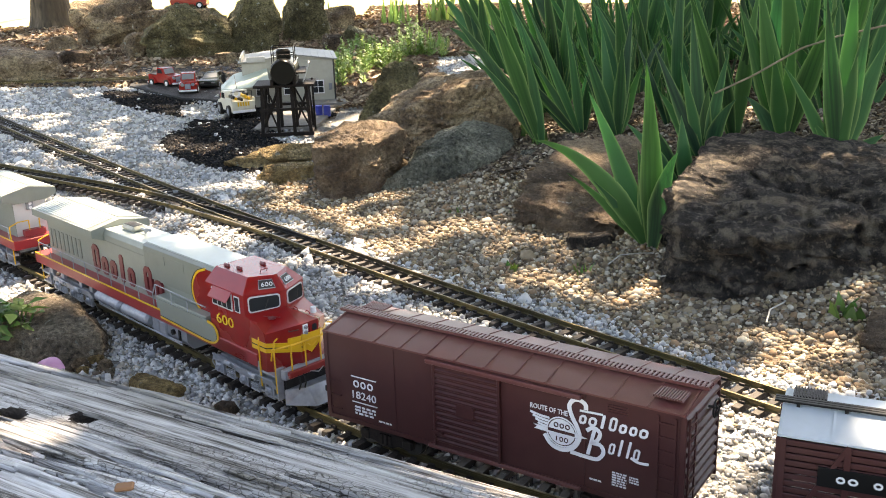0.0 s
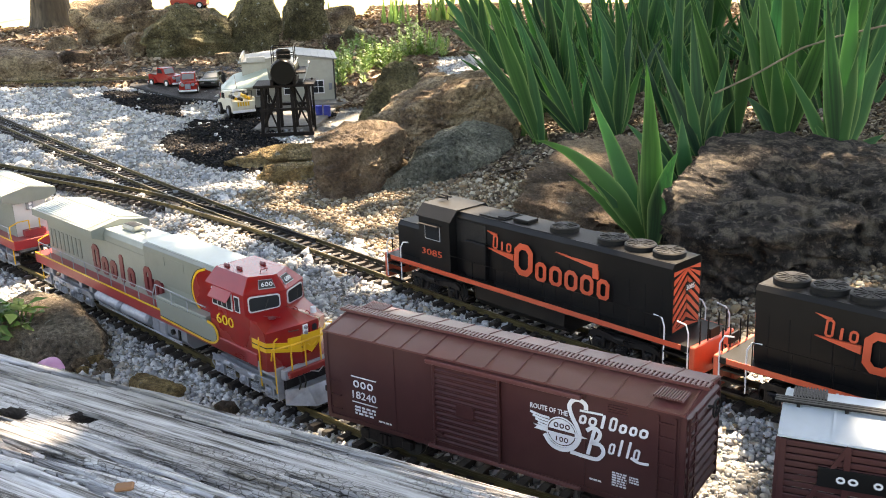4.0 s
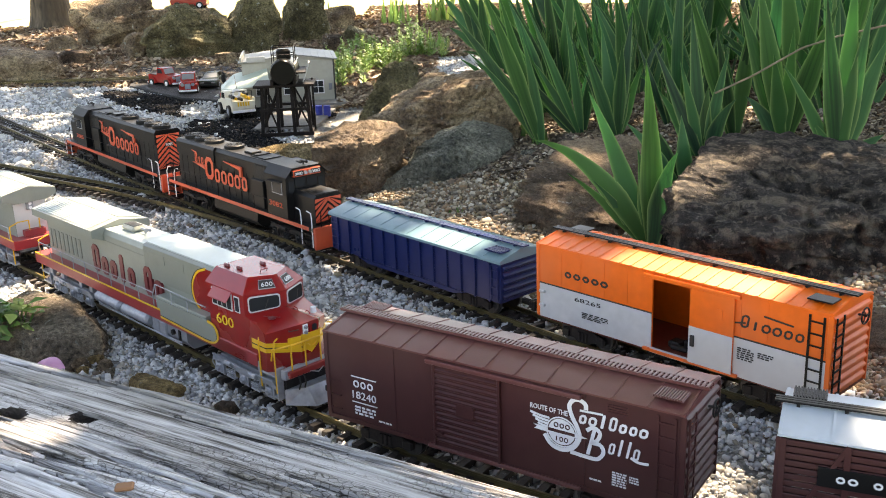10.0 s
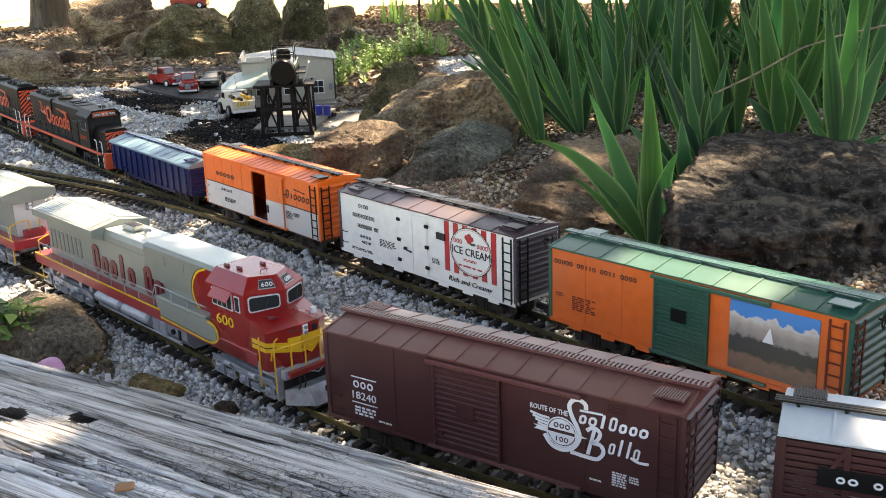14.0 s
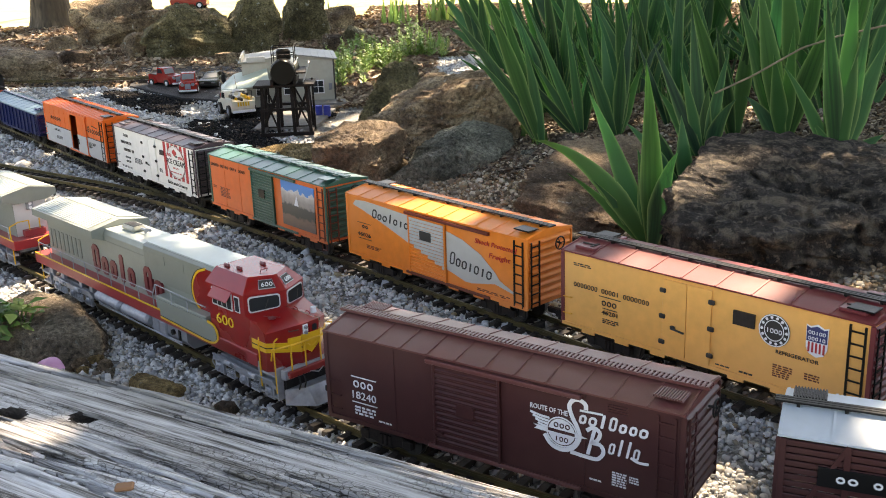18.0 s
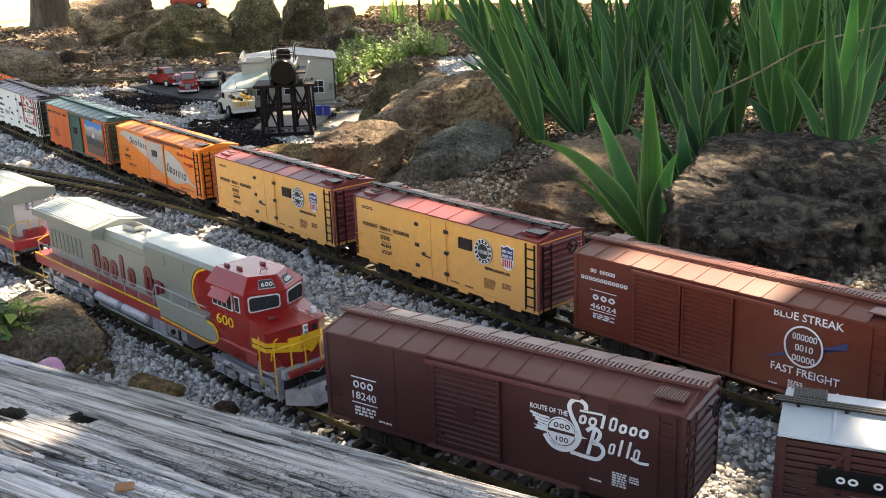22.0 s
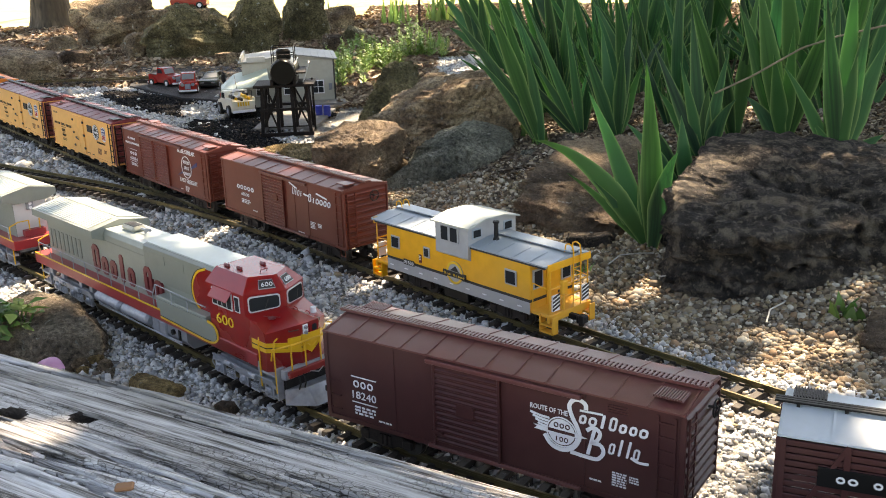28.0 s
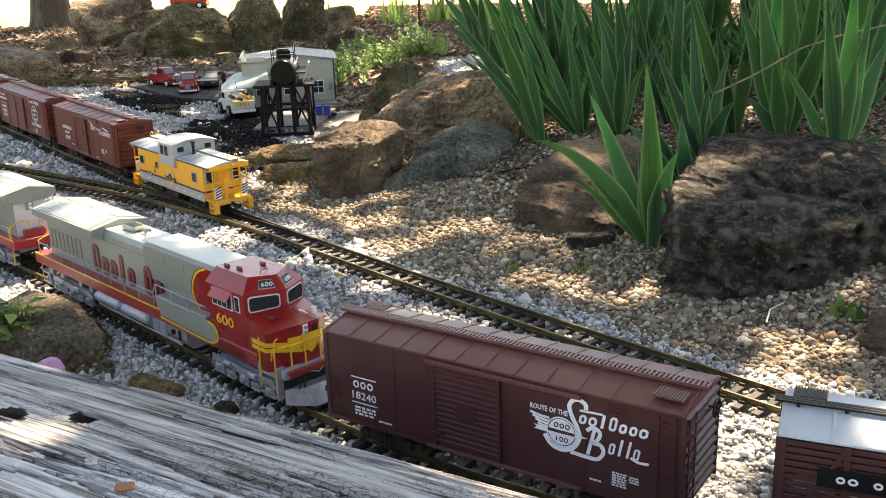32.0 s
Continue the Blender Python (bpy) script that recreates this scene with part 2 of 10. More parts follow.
def glyphs(pattern, x, z, y, h, w, material, parent, name="name_print", thick=0.0005, lean=0.0, drop=0.0, bold=1.0):
    """A row of plain signs that stand for a name: a bar for I, a hollow block with cut corners for the others; capitals are tall."""
    n = len(pattern)
    step = w / n
    made, mb = None, Mesh()
    for k, ch in enumerate(pattern):
        if ch == " ":
            continue
        cx = x + (k + 0.5) * step
        hh = (h if ch.isupper() else h * 0.66) * (0.85 if h < 0.012 else 1.0)
        zz = z - drop * (k + 0.5) / n
        a = {"I": 0.11 * bold, "N": 0.41, "B": 0.40, "R": 0.37}[ch.upper()] * step
        t = min(0.17 * step * bold, a)
        def outline(e):
            c = max(a - e, 0.0) * 0.55
            q = [(-a + e + c, e), (a - e - c, e), (a - e, e + c), (a - e, hh - e - c), (a - e - c, hh - e), (-a + e + c, hh - e), (-a + e, hh - e - c), (-a + e, e + c)]
            return [(cx + u + lean * v * 0.8, zz + v) for u, v in q]
        if ch.upper() == "I":
            mb.prism(outline(0.0), y, y - thick, "y")
        else:
            out, inn = outline(0.0), outline(t)
            v = [(u, yy, q) for yy in (y, y - thick) for ring_ in (out, inn) for u, q in ring_]
            f = []
            for i in range(8):
                j = (i + 1) % 8
                f += [(16 + i, 16 + j, 24 + j, 24 + i), (i, j, 16 + j, 16 + i), (24 + i, 24 + j, 8 + j, 8 + i)]
            mb.add(v, f)
        if h >= 0.03:
            made, mb = part(name, mb, material, parent, smooth_angle=0), Mesh()
    return part(name, mb, material, parent, smooth_angle=0) if mb.v else made


def bars(rows, x, z, y, h, w, material, parent, seed=0, name="data_print"):
    """Small lines of writing, too small to read, as short bars."""
    rng = random.Random(seed)
    mb = Mesh()
    for k in range(rows):
        u = 0.0
        while u < w * (0.75 + 0.25 * rng.random()):
            ww = w * (0.1 + 0.2 * rng.random())
            mb.box(x + u, x + min(w, u + ww), y - 0.0004, y, z - k * h * 1.7 - h, z - k * h * 1.7)
            u += ww + w * 0.07
    return part(name, mb, material, parent, smooth_angle=0)


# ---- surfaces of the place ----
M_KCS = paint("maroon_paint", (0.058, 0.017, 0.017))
# Same maroon made lighter: light falling on the roof is in the colour.
M_KCSLIT = paint("lit_maroon_paint", (0.115, 0.036, 0.034), 0.36)
M_BROWN = paint("oxide_paint", (0.128, 0.0235, 0.014))
M_BROWN2 = paint("dark_oxide_paint", (0.098, 0.020, 0.014))
M_BROWNROOF = paint("oxide_roof", (0.130, 0.029, 0.020), 0.42)
M_ORANGE = paint("orange_paint", (0.82, 0.128, 0.009))
M_ORANGE2 = paint("red_orange_paint", (0.66, 0.115, 0.018))
M_WPORANGE = paint("amber_orange_paint", (0.76, 0.195, 0.022))
M_PFE = paint("straw_orange_paint", (0.80, 0.385, 0.105))
M_SILVER = paint("aluminium_paint", (0.50, 0.50, 0.50), 0.35)
M_WHITE = paint("cream_white_paint", (0.74, 0.74, 0.70), 0.45)
M_GREEN = paint("dark_green_paint", (0.014, 0.075, 0.052), 0.4)
M_GREENROOF = paint("green_roof", (0.018, 0.090, 0.068), 0.3)
M_NAVY = paint("navy_paint", (0.004, 0.013, 0.075), 0.3)
M_BLUEROOF = paint("steel_blue_roof", (0.125, 0.225, 0.265), 0.3)
M_ROOFGREY = paint("pale_metal_roof", (0.42, 0.48, 0.53), 0.34)
M_PLUM = paint("plum_black_paint", (0.055, 0.035, 0.045), 0.4)
M_MAROON = paint("deep_red_paint", (0.15, 0.022, 0.026), 0.4)
M_BLACK = paint("black_paint", (0.005, 0.005, 0.0055), 0.42)
M_BLACKROOF = paint("black_roof", (0.0075, 0.008, 0.009), 0.5)
M_LOCOORANGE = paint("vermilion_paint", (0.62, 0.085, 0.035))
M_RED = paint("signal_red_paint", (0.24, 0.006, 0.007), 0.26)
M_REDDECK = paint("dull_red_paint", (0.30, 0.022, 0.028), 0.4)
M_YELLOW = paint("yellow_paint", (0.72, 0.40, 0.015), 0.35)
M_CABOOSE = paint("caboose_yellow", (0.78, 0.36, 0.018), 0.38)
M_GREYSTRIPE = paint("light_grey_paint", (0.33, 0.335, 0.34), 0.45)
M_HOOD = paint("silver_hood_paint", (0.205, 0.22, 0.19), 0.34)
# Hood silver made lighter: light on upward faces is put into the colour.
M_HOODLIT = paint("lit_hood_silver", (0.40, 0.45, 0.42), 0.36)
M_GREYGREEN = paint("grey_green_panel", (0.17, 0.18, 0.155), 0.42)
M_BLUEGREY = paint("weathered_blue_grey_roof", (0.26, 0.31, 0.35), 0.4)
M_PALEROOF = paint("pale_green_grey_roof", (0.36, 0.39, 0.36), 0.4)
M_STEEL = mat("grey_steel", (0.19, 0.205, 0.235), 0.42, 0.15, var=0.15, scale=90, bump=0.05)
M_SILVERIRON = mat("silver_grey_casting", (0.275, 0.29, 0.315), 0.42, 0.15, var=0.2, scale=110, bump=0.08)
M_IRON = mat("black_iron", (0.014, 0.013, 0.013), 0.55, var=0.3, scale=120, bump=0.1)
M_DARKIRON = mat("brown_black_iron", (0.022, 0.017, 0.015), 0.6, var=0.3, scale=120, bump=0.1)
M_INK = paint("black_ink", (0.018, 0.016, 0.015), 0.6)
M_WHITEINK = paint("white_ink", (0.72, 0.72, 0.74), 0.55)
M_REDINK = paint("red_ink", (0.46, 0.018, 0.022), 0.5)
M_BLUEINK = paint("navy_ink", (0.02, 0.03, 0.12), 0.5)
M_GOLDINK = paint("gold_ink", (0.75, 0.45, 0.03), 0.45)
M_PALEGREY = paint("feather_grey", (0.42, 0.41, 0.38), 0.5)
M_GLASS = glass_mat("dark_window_glass")
M_PALEGLASS = glass_mat("pale_window_glass", (0.22, 0.23, 0.24))
for m_, v_ in ((M_BLACK, 0.22), (M_BLACKROOF, 0.2), (M_IRON, 0.25), (M_DARKIRON, 0.25), (M_KCS, 0.35), (M_NAVY, 0.25), (M_BROWN, 0.32), (M_BROWN2, 0.32)):
    m_.node_tree.nodes["Principled BSDF"].inputs["Specular IOR Level"].default_value = v_
M_BRASS = mat("tarnished_brass", (0.15, 0.12, 0.052), 0.42, 0.55, var=0.35, scale=30, bump=0.05, second=(0.05, 0.042, 0.028))
M_TIE = mat("brown_black_plastic", (0.030, 0.023, 0.019), 0.65, var=0.35, scale=150, bump=0.15, per_piece=0.3)
M_SOIL = mat("dark_soil", (0.10, 0.075, 0.052), 0.95, var=0.4, scale=30, bump=0.5, second=(0.055, 0.04, 0.03))
M_ASPHALT = mat("black_cinder", (0.018, 0.018, 0.019), 0.8, var=0.5, scale=160, bump=0.6)
M_BALLAST = stone_mix("white_marble_chips", [(0.56, 0.57, 0.57), (0.44, 0.45, 0.46), (0.62, 0.62, 0.62), (0.36, 0.375, 0.39), (0.54, 0.53, 0.51), (0.29, 0.305, 0.32), (0.60, 0.59, 0.57), (0.42, 0.38, 0.33), (0.22, 0.225, 0.23)])
M_PEA = stone_mix("tan_pea_gravel", [(0.260, 0.201, 0.129), (0.159, 0.117, 0.076), (0.394, 0.329, 0.235), (0.191, 0.152, 0.105), (0.292, 0.220, 0.129), (0.095, 0.073, 0.052), (0.508, 0.458, 0.364), (0.191, 0.134, 0.083), (0.254, 0.159, 0.090), (0.133, 0.098, 0.065), (0.318, 0.281, 0.224), (0.229, 0.201, 0.162)])
M_CINDER = stone_mix("black_coal_chips", [(0.010, 0.010, 0.011), (0.018, 0.018, 0.019), (0.007, 0.007, 0.008), (0.035, 0.035, 0.036), (0.013, 0.012, 0.013)], 0.9)
M_CINDER.node_tree.nodes["Principled BSDF"].inputs["Specular IOR Level"].default_value = 0.15
M_MULCH = stone_mix("dark_bark_mulch", [(0.075, 0.055, 0.04), (0.12, 0.09, 0.065), (0.05, 0.037, 0.028), (0.20, 0.155, 0.11), (0.09, 0.065, 0.045), (0.30, 0.25, 0.19)], 0.9)
M_LITTER = stone_mix("brown_leaf_litter", [(0.50, 0.38, 0.27), (0.19, 0.12, 0.075), (0.27, 0.18, 0.115), (0.11, 0.072, 0.05), (0.36, 0.27, 0.19), (0.15, 0.09, 0.06), (0.24, 0.19, 0.14), (0.42, 0.34, 0.25)], 0.85)


def rock_mat(name, a, b, c, scale=9.0, lichen=(0.40, 0.40, 0.34), much=0.64, bump=0.9, speck=5.0, grain=0.85):
    m = bpy.data.materials.new(name)
    m.use_nodes = True
    n, l = m.node_tree.nodes, m.node_tree.links
    p = n["Principled BSDF"]
    p.inputs["Roughness"].default_value = 0.85
    p.inputs["Specular IOR Level"].default_value = 0.3
    co = n.new("ShaderNodeTexCoord")
    def noise_at(s, d, r=0.6, st=(1, 1, 1)):
        mp = n.new("ShaderNodeMapping")
        mp.inputs["Scale"].default_value = st
        l.new(co.outputs["Object"], mp.inputs[0])
        t = n.new("ShaderNodeTexNoise")
        t.inputs["Scale"].default_value, t.inputs["Detail"].default_value, t.inputs["Roughness"].default_value = s, d, r
        l.new(mp.outputs[0], t.inputs[0])
        return t
    big, strata, fine = noise_at(scale, 8, 0.65), noise_at(scale * 3, 6, 0.6, (1, 1, 3.5)), noise_at(scale * 14, 8, 0.7)
    ramp = n.new("ShaderNodeValToRGB")
    e = ramp.color_ramp.elements
    e[0].position, e[0].color = 0.38, (*a, 1)
    e[1].position, e[1].color = 0.62, (*c, 1)
    mid = e.new(0.5)
    mid.color = (*b, 1)
    l.new(big.outputs[0], ramp.inputs[0])
    hv = n.new("ShaderNodeHueSaturation")
    mr = n.new("ShaderNodeMapRange")
    mr.inputs["From Min"].default_value, mr.inputs["From Max"].default_value = 0.3, 0.7
    mr.inputs["To Min"].default_value, mr.inputs["To Max"].default_value = 1 - grain, 1 + grain
    l.new(fine.outputs[0], mr.inputs[0]), l.new(mr.outputs[0], hv.inputs["Value"]), l.new(ramp.outputs[0], hv.inputs["Color"])
    mx = n.new("ShaderNodeMix")
    mx.data_type = "RGBA"
    m2 = n.new("ShaderNodeMapRange")
    m2.inputs["From Min"].default_value, m2.inputs["From Max"].default_value = much, much + 0.05
    sp = noise_at(scale * speck, 5, 0.55)
    l.new(sp.outputs[0], m2.inputs[0]), l.new(m2.outputs[0], mx.inputs["Factor"]), l.new(hv.outputs[0], mx.inputs["A"])
    mx.inputs["B"].default_value = (*lichen, 1)
    l.new(mx.outputs["Result"], p.inputs["Base Color"])
    ad = n.new("ShaderNodeMath")
    ad.operation = "MULTIPLY_ADD"
    ad.inputs[1].default_value = 1.6
    l.new(strata.outputs[0], ad.inputs[0]), l.new(fine.outputs[0], ad.inputs[2])
    bp = n.new("ShaderNodeBump")
    bp.inputs["Strength"].default_value, bp.inputs["Distance"].default_value = bump, 0.03
    l.new(ad.outputs[0], bp.inputs["Height"])
    micro = noise_at(scale * 50, 6, 0.75, (1, 1, 1.6))
    b2 = n.new("ShaderNodeBump")
    b2.inputs["Strength"].default_value, b2.inputs["Distance"].default_value = 0.9, 0.006
    l.new(micro.outputs[0], b2.inputs["Height"]), l.new(bp.outputs[0], b2.inputs["Normal"]), l.new(b2.outputs[0], p.inputs["Normal"])
    h3 = n.new("ShaderNodeHueSaturation")
    r3 = n.new("ShaderNodeMapRange")
    r3.inputs["From Min"].default_value, r3.inputs["From Max"].default_value = 0.35, 0.65
    r3.inputs["To Min"].default_value, r3.inputs["To Max"].default_value = 0.55, 1.45
    l.new(micro.outputs[0], r3.inputs[0]), l.new(r3.outputs[0], h3.inputs["Value"]), l.new(mx.outputs["Result"], h3.inputs["Color"]), l.new(h3.outputs[0], p.inputs["Base Color"])
    return m


M_ROCKTAN = rock_mat("tan_sandstone", (0.12, 0.082, 0.055), (0.27, 0.195, 0.125), (0.44, 0.34, 0.215), 6.5)
M_ROCKRED = rock_mat("red_brown_sandstone", (0.050, 0.035, 0.027), (0.115, 0.080, 0.056), (0.21, 0.155, 0.105), 7.5)
M_ROCKDARK = rock_mat("dark_crusted_rock", (0.018, 0.0155, 0.0145), (0.056, 0.047, 0.041), (0.20, 0.165, 0.125), 34, (0.17, 0.145, 0.115), 0.575, 1.0, 4.0)
M_ROCKBROWN = rock_mat("brown_ironstone", (0.095, 0.066, 0.045), (0.180, 0.127, 0.085), (0.30, 0.225, 0.150), 8.0, (0.36, 0.34, 0.30), 0.67, 0.75, grain=0.5)
M_ROCKGREY = rock_mat("grey_green_slate", (0.095, 0.098, 0.080), (0.19, 0.193, 0.155), (0.33, 0.325, 0.26), 9)
M_ROCKYELLOW = rock_mat("yellow_layered_sandstone", (0.16, 0.105, 0.045), (0.34, 0.24, 0.11), (0.50, 0.39, 0.22), 9.0)
M_ROCKPALE = rock_mat("pale_brown_stone", (0.12, 0.095, 0.070), (0.19, 0.150, 0.110), (0.28, 0.235, 0.175), 10.0)
M_ROCKMOSS = rock_mat("mossy_boulder", (0.075, 0.066, 0.036), (0.165, 0.145, 0.075), (0.30, 0.26, 0.15), 7)
M_BARK = mat("tree_bark", (0.095, 0.075, 0.052), 0.9, var=0.8, scale=50, bump=1.0, bscale=60, stretch=(1, 1, 0.12), second=(0.035, 0.028, 0.021))
M_IRIS = leaf_mat("iris_leaf_green", (0.0040, 0.023, 0.0095), (0.019, 0.086, 0.027))
M_IRISYOUNG = leaf_mat("young_iris_green", (0.022, 0.075, 0.022), (0.055, 0.155, 0.042))
M_CANOPY = leaf_mat("tree_leaf_green", (0.035, 0.075, 0.02), (0.08, 0.13, 0.03), 40)
M_HERB = leaf_mat("herb_leaf_green", (0.07, 0.15, 0.04), (0.24, 0.36, 0.11), 60)
M_WEED = leaf_mat("weed_leaf_green", (0.03, 0.085, 0.022), (0.10, 0.20, 0.05), 60)
M_DUST = mat("pale_stone_dust", (0.23, 0.225, 0.21), 0.95, var=0.6, scale=220, bump=0.8, bscale=260, second=(0.11, 0.105, 0.10))
# Dark lawn out of view, added to cut bounced light and reflections.
M_UNSEENLAWN = mat("unseen_dark_lawn", (0.085, 0.12, 0.035), 0.95, var=0.4, scale=20, bump=0.5, second=(0.05, 0.07, 0.022))
M_LAWN = mat("dry_lawn", (0.42, 0.40, 0.13), 0.95, var=0.35, scale=14, bump=0.5, second=(0.42, 0.37, 0.22))


# ---- ground, one sheet to the horizon ----
def build_ground():
    xs = np.concatenate([[-900, -200, -60, -25, -14, -9, -6.5, -5], np.arange(-4, 3.01, 0.05), [3.5, 4.5, 6, 9, 14, 25, 60, 200, 900]])
    ys = np.concatenate([[-900, -200, -60, -25, -12, -7, -5, -4, -3, -2, -1], np.arange(0, 7.01, 0.05), [7.5, 8, 9, 10, 12, 16, 25, 60, 200, 900]])
    gx, gy = np.meshgrid(xs, ys, indexing="ij")
    gz = land(gx, gy)
    v = np.stack([gx, gy, gz], -1).reshape(-1, 3)
    ny = len(ys)
    f = [(i * ny + j, (i + 1) * ny + j, (i + 1) * ny + j + 1, i * ny + j + 1) for i in range(len(xs) - 1) for j in range(ny - 1)]
    me = bpy.data.meshes.new("ground")
    me.from_pydata(v.tolist(), [], f)
    me.materials.append(M_SOIL)
    me.materials.append(M_LAWN)
    me.materials.append(M_UNSEENLAWN)
    me.materials.append(M_DUST)
    for p in me.polygons:
        c = p.center
        far = c.y > 6.3 + 0.3 * math.sin(c.x * 2) - 0.5 * (c.x < -2.6) or abs(c.x) > 5 or c.y < -3
        p.material_index = (1 if c.y > 5.5 and abs(c.x) < 20 else 2) if far else 0
        if not far and 0.6 < c.y < 4.0 and abs(c.x) < 0.5 * c.y + 0.2 and tan_side(c.x, c.y) < 0.0 and coal_area(c.x, c.y) < 0.0:
            p.material_index = 3
    me.shade_smooth()
    return tagged(new("ground", me), "dark garden soil running out into sunlit dry lawn", "ground", kind="structure")



def ico():
    """The twelve corners and twenty faces of a pebble."""
    g = (1 + 5 ** 0.5) / 2
    v = np.array([(-1, g, 0), (1, g, 0), (-1, -g, 0), (1, -g, 0), (0, -1, g), (0, 1, g), (0, -1, -g), (0, 1, -g), (g, 0, -1), (g, 0, 1), (-g, 0, -1), (-g, 0, 1)], float)
    f = np.array([(0, 11, 5), (0, 5, 1), (0, 1, 7), (0, 7, 10), (0, 10, 11), (1, 5, 9), (5, 11, 4), (11, 10, 2), (10, 7, 6), (7, 1, 8),
                  (3, 9, 4), (3, 4, 2), (3, 2, 6), (3, 6, 8), (3, 8, 9), (4, 9, 5), (2, 4, 11), (6, 2, 10), (8, 6, 7), (9, 8, 1)])
    return v / np.linalg.norm(v[0]), f


def chip():
    """The eight corners and twelve faces of a broken chip."""
    v = np.array([(-1, -1, -1), (1, -1, -1), (1, 1, -1), (-1, 1, -1), (-0.8, -0.8, 1), (0.8, -0.8, 1), (0.8, 0.8, 1), (-0.8, 0.8, 1)], float) * 0.62
    f = np.array([(0, 2, 1), (0, 3, 2), (4, 5, 6), (4, 6, 7), (0, 1, 5), (0, 5, 4), (1, 2, 6), (1, 6, 5), (2, 3, 7), (2, 7, 6), (3, 0, 4), (3, 4, 7)])
    return v, f


def leaf_bit():
    """A curled dead leaf: six corners, four faces."""
    v = np.array([(-1, 0, 0), (-0.2, -0.5, 0.5), (0.6, -0.35, 0.4), (1, 0, -0.1), (0.5, 0.4, 0.5), (-0.3, 0.5, 0.6)], float)
    f = np.array([(0, 1, 3), (1, 2, 3), (0, 3, 5), (3, 4, 5)])
    return v, f


def pebbles(name, places, size, material, label, seed, flat=0.62, rough=0.22, smooth_it=True, spread=0.35, category="gravel", shape=None):
    """Loose stones, one sheet of stuff: places are rows of x, y, z."""
    rng = np.random.default_rng(seed)
    base, faces = (shape or ico)()
    nv, nf = len(base), len(faces)
    n = len(places)
    v = np.repeat(base[None], n, 0) * (1 + rough * rng.standard_normal((n, nv, 1)))
    r = size * np.exp(spread * rng.standard_normal((n, 1, 1))) * 0.5
    v = v * np.stack([np.ones(n), rng.uniform(0.65, 1.0, n), rng.uniform(flat * 0.7, flat * 1.2, n)], -1)[:, None, :] * r
    a, b, c = rng.uniform(0, 2 * np.pi, n), rng.normal(0, 0.45, n), rng.normal(0, 0.45, n)
    def rot(v, ang, i, j):
        cs, sn = np.cos(ang)[:, None], np.sin(ang)[:, None]
        w = v.copy()
        w[..., i], w[..., j] = cs * v[..., i] - sn * v[..., j], sn * v[..., i] + cs * v[..., j]
        return w
    v = rot(rot(rot(v, b, 1, 2), c, 0, 2), a, 0, 1) + np.asarray(places)[:, None, :]
    f = faces[None] + nv * np.arange(n)[:, None, None]
    me = bpy.data.meshes.new(name)
    me.vertices.add(nv * n)
    me.vertices.foreach_set("co", v.ravel())
    me.loops.add(3 * nf * n)
    me.loops.foreach_set("vertex_index", f.ravel().astype(np.int32))
    me.polygons.add(nf * n)
    me.polygons.foreach_set("loop_start", np.arange(0, 3 * nf * n, 3, dtype=np.int32))
    me.update(calc_edges=True)
    me.validate()
    if smooth_it:
        me.shade_smooth()
    me.materials.append(material)
    return tagged(new(name, me), label, category, kind="stuff")


def scatter(x0, x1, y0, y1, density, keep, seed, lift=0.0):
    rng = np.random.default_rng(seed)
    n = int((x1 - x0) * (y1 - y0) * density)
    x, y = rng.uniform(x0, x1, n), rng.uniform(y0, y1, n)
    k = keep(x, y, rng.uniform(0, 1, n))
    x, y = x[k], y[k]
    return np.stack([x, y, land(x, y) + lift + rng.uniform(-0.002, 0.004, len(x))], -1)


def seen_area(x, y):
    """The wedge of the ground before the camera, with a margin."""
    return (np.abs(x) < 0.48 * y + 0.12) & (y > 0.75)


def wobble(x, y, s=6.0):
    return 0.5 * np.sin(x * s + 1.3 * np.sin(y * s * 0.7)) + 0.5 * np.sin(y * s * 1.1 + 1.7 * np.sin(x * s * 0.6 + 2))


def tan_side(x, y):
    """How far a place lies on the tan gravel's side (above 0)."""
    u, d = main_frame(x, y)
    edge = 0.085 + 0.025 * wobble(x, y, 9) + 0.03 * smooth(-0.2, 0.5, u) + 0.05 * smooth(-0.9, -1.6, u)
    return d - edge - 5 * smooth(-1.15, -1.45, u)


def coal_area(x, y):
    """The cinder yard under the vehicles and the water tower."""
    def blot(cx, cy, a, ru, rw):
        c, s = math.cos(a), math.sin(a)
        u, w = (x - cx) * c + (y - cy) * s, -(x - cx) * s + (y - cy) * c
        return 1 - (u / ru) ** 2 - (w / rw) ** 2
    blots = np.maximum(np.maximum(blot(-0.61, 2.84, -1.0, 0.38, 0.17), blot(-1.02, 3.62, -0.80, 0.50, 0.12)), blot(-0.62, 3.40, 0.0, 0.26, 0.40))
    pale = np.maximum(0.0, blot(-0.85, 3.47, -0.97, 0.25, 0.09))
    return blots - 1.4 * pale + 0.18 * wobble(x, y, 7)


def white_keep(x, y, r):
    u, d = main_frame(x, y)
    p = 1 - smooth(-0.02, 0.03, tan_side(x, y))
    p = p * (1 - smooth(-0.05, 0.15, coal_area(x, y)) * 0.985) * (1 - smooth(3.98, 4.12, y))
    p = p + 0.9 * ((y > 3.6) & (y < 4.9) & (x > -0.02) & (x < 0.30)) * (y - 3.6 > 0)
    p = p * (1 - 0.97 * ((x > -0.44) & (y > 2.95) & (y < 4.9) & ~((x > -0.02) & (y > 3.5))))
    return seen_area(x, y) & (r < p)


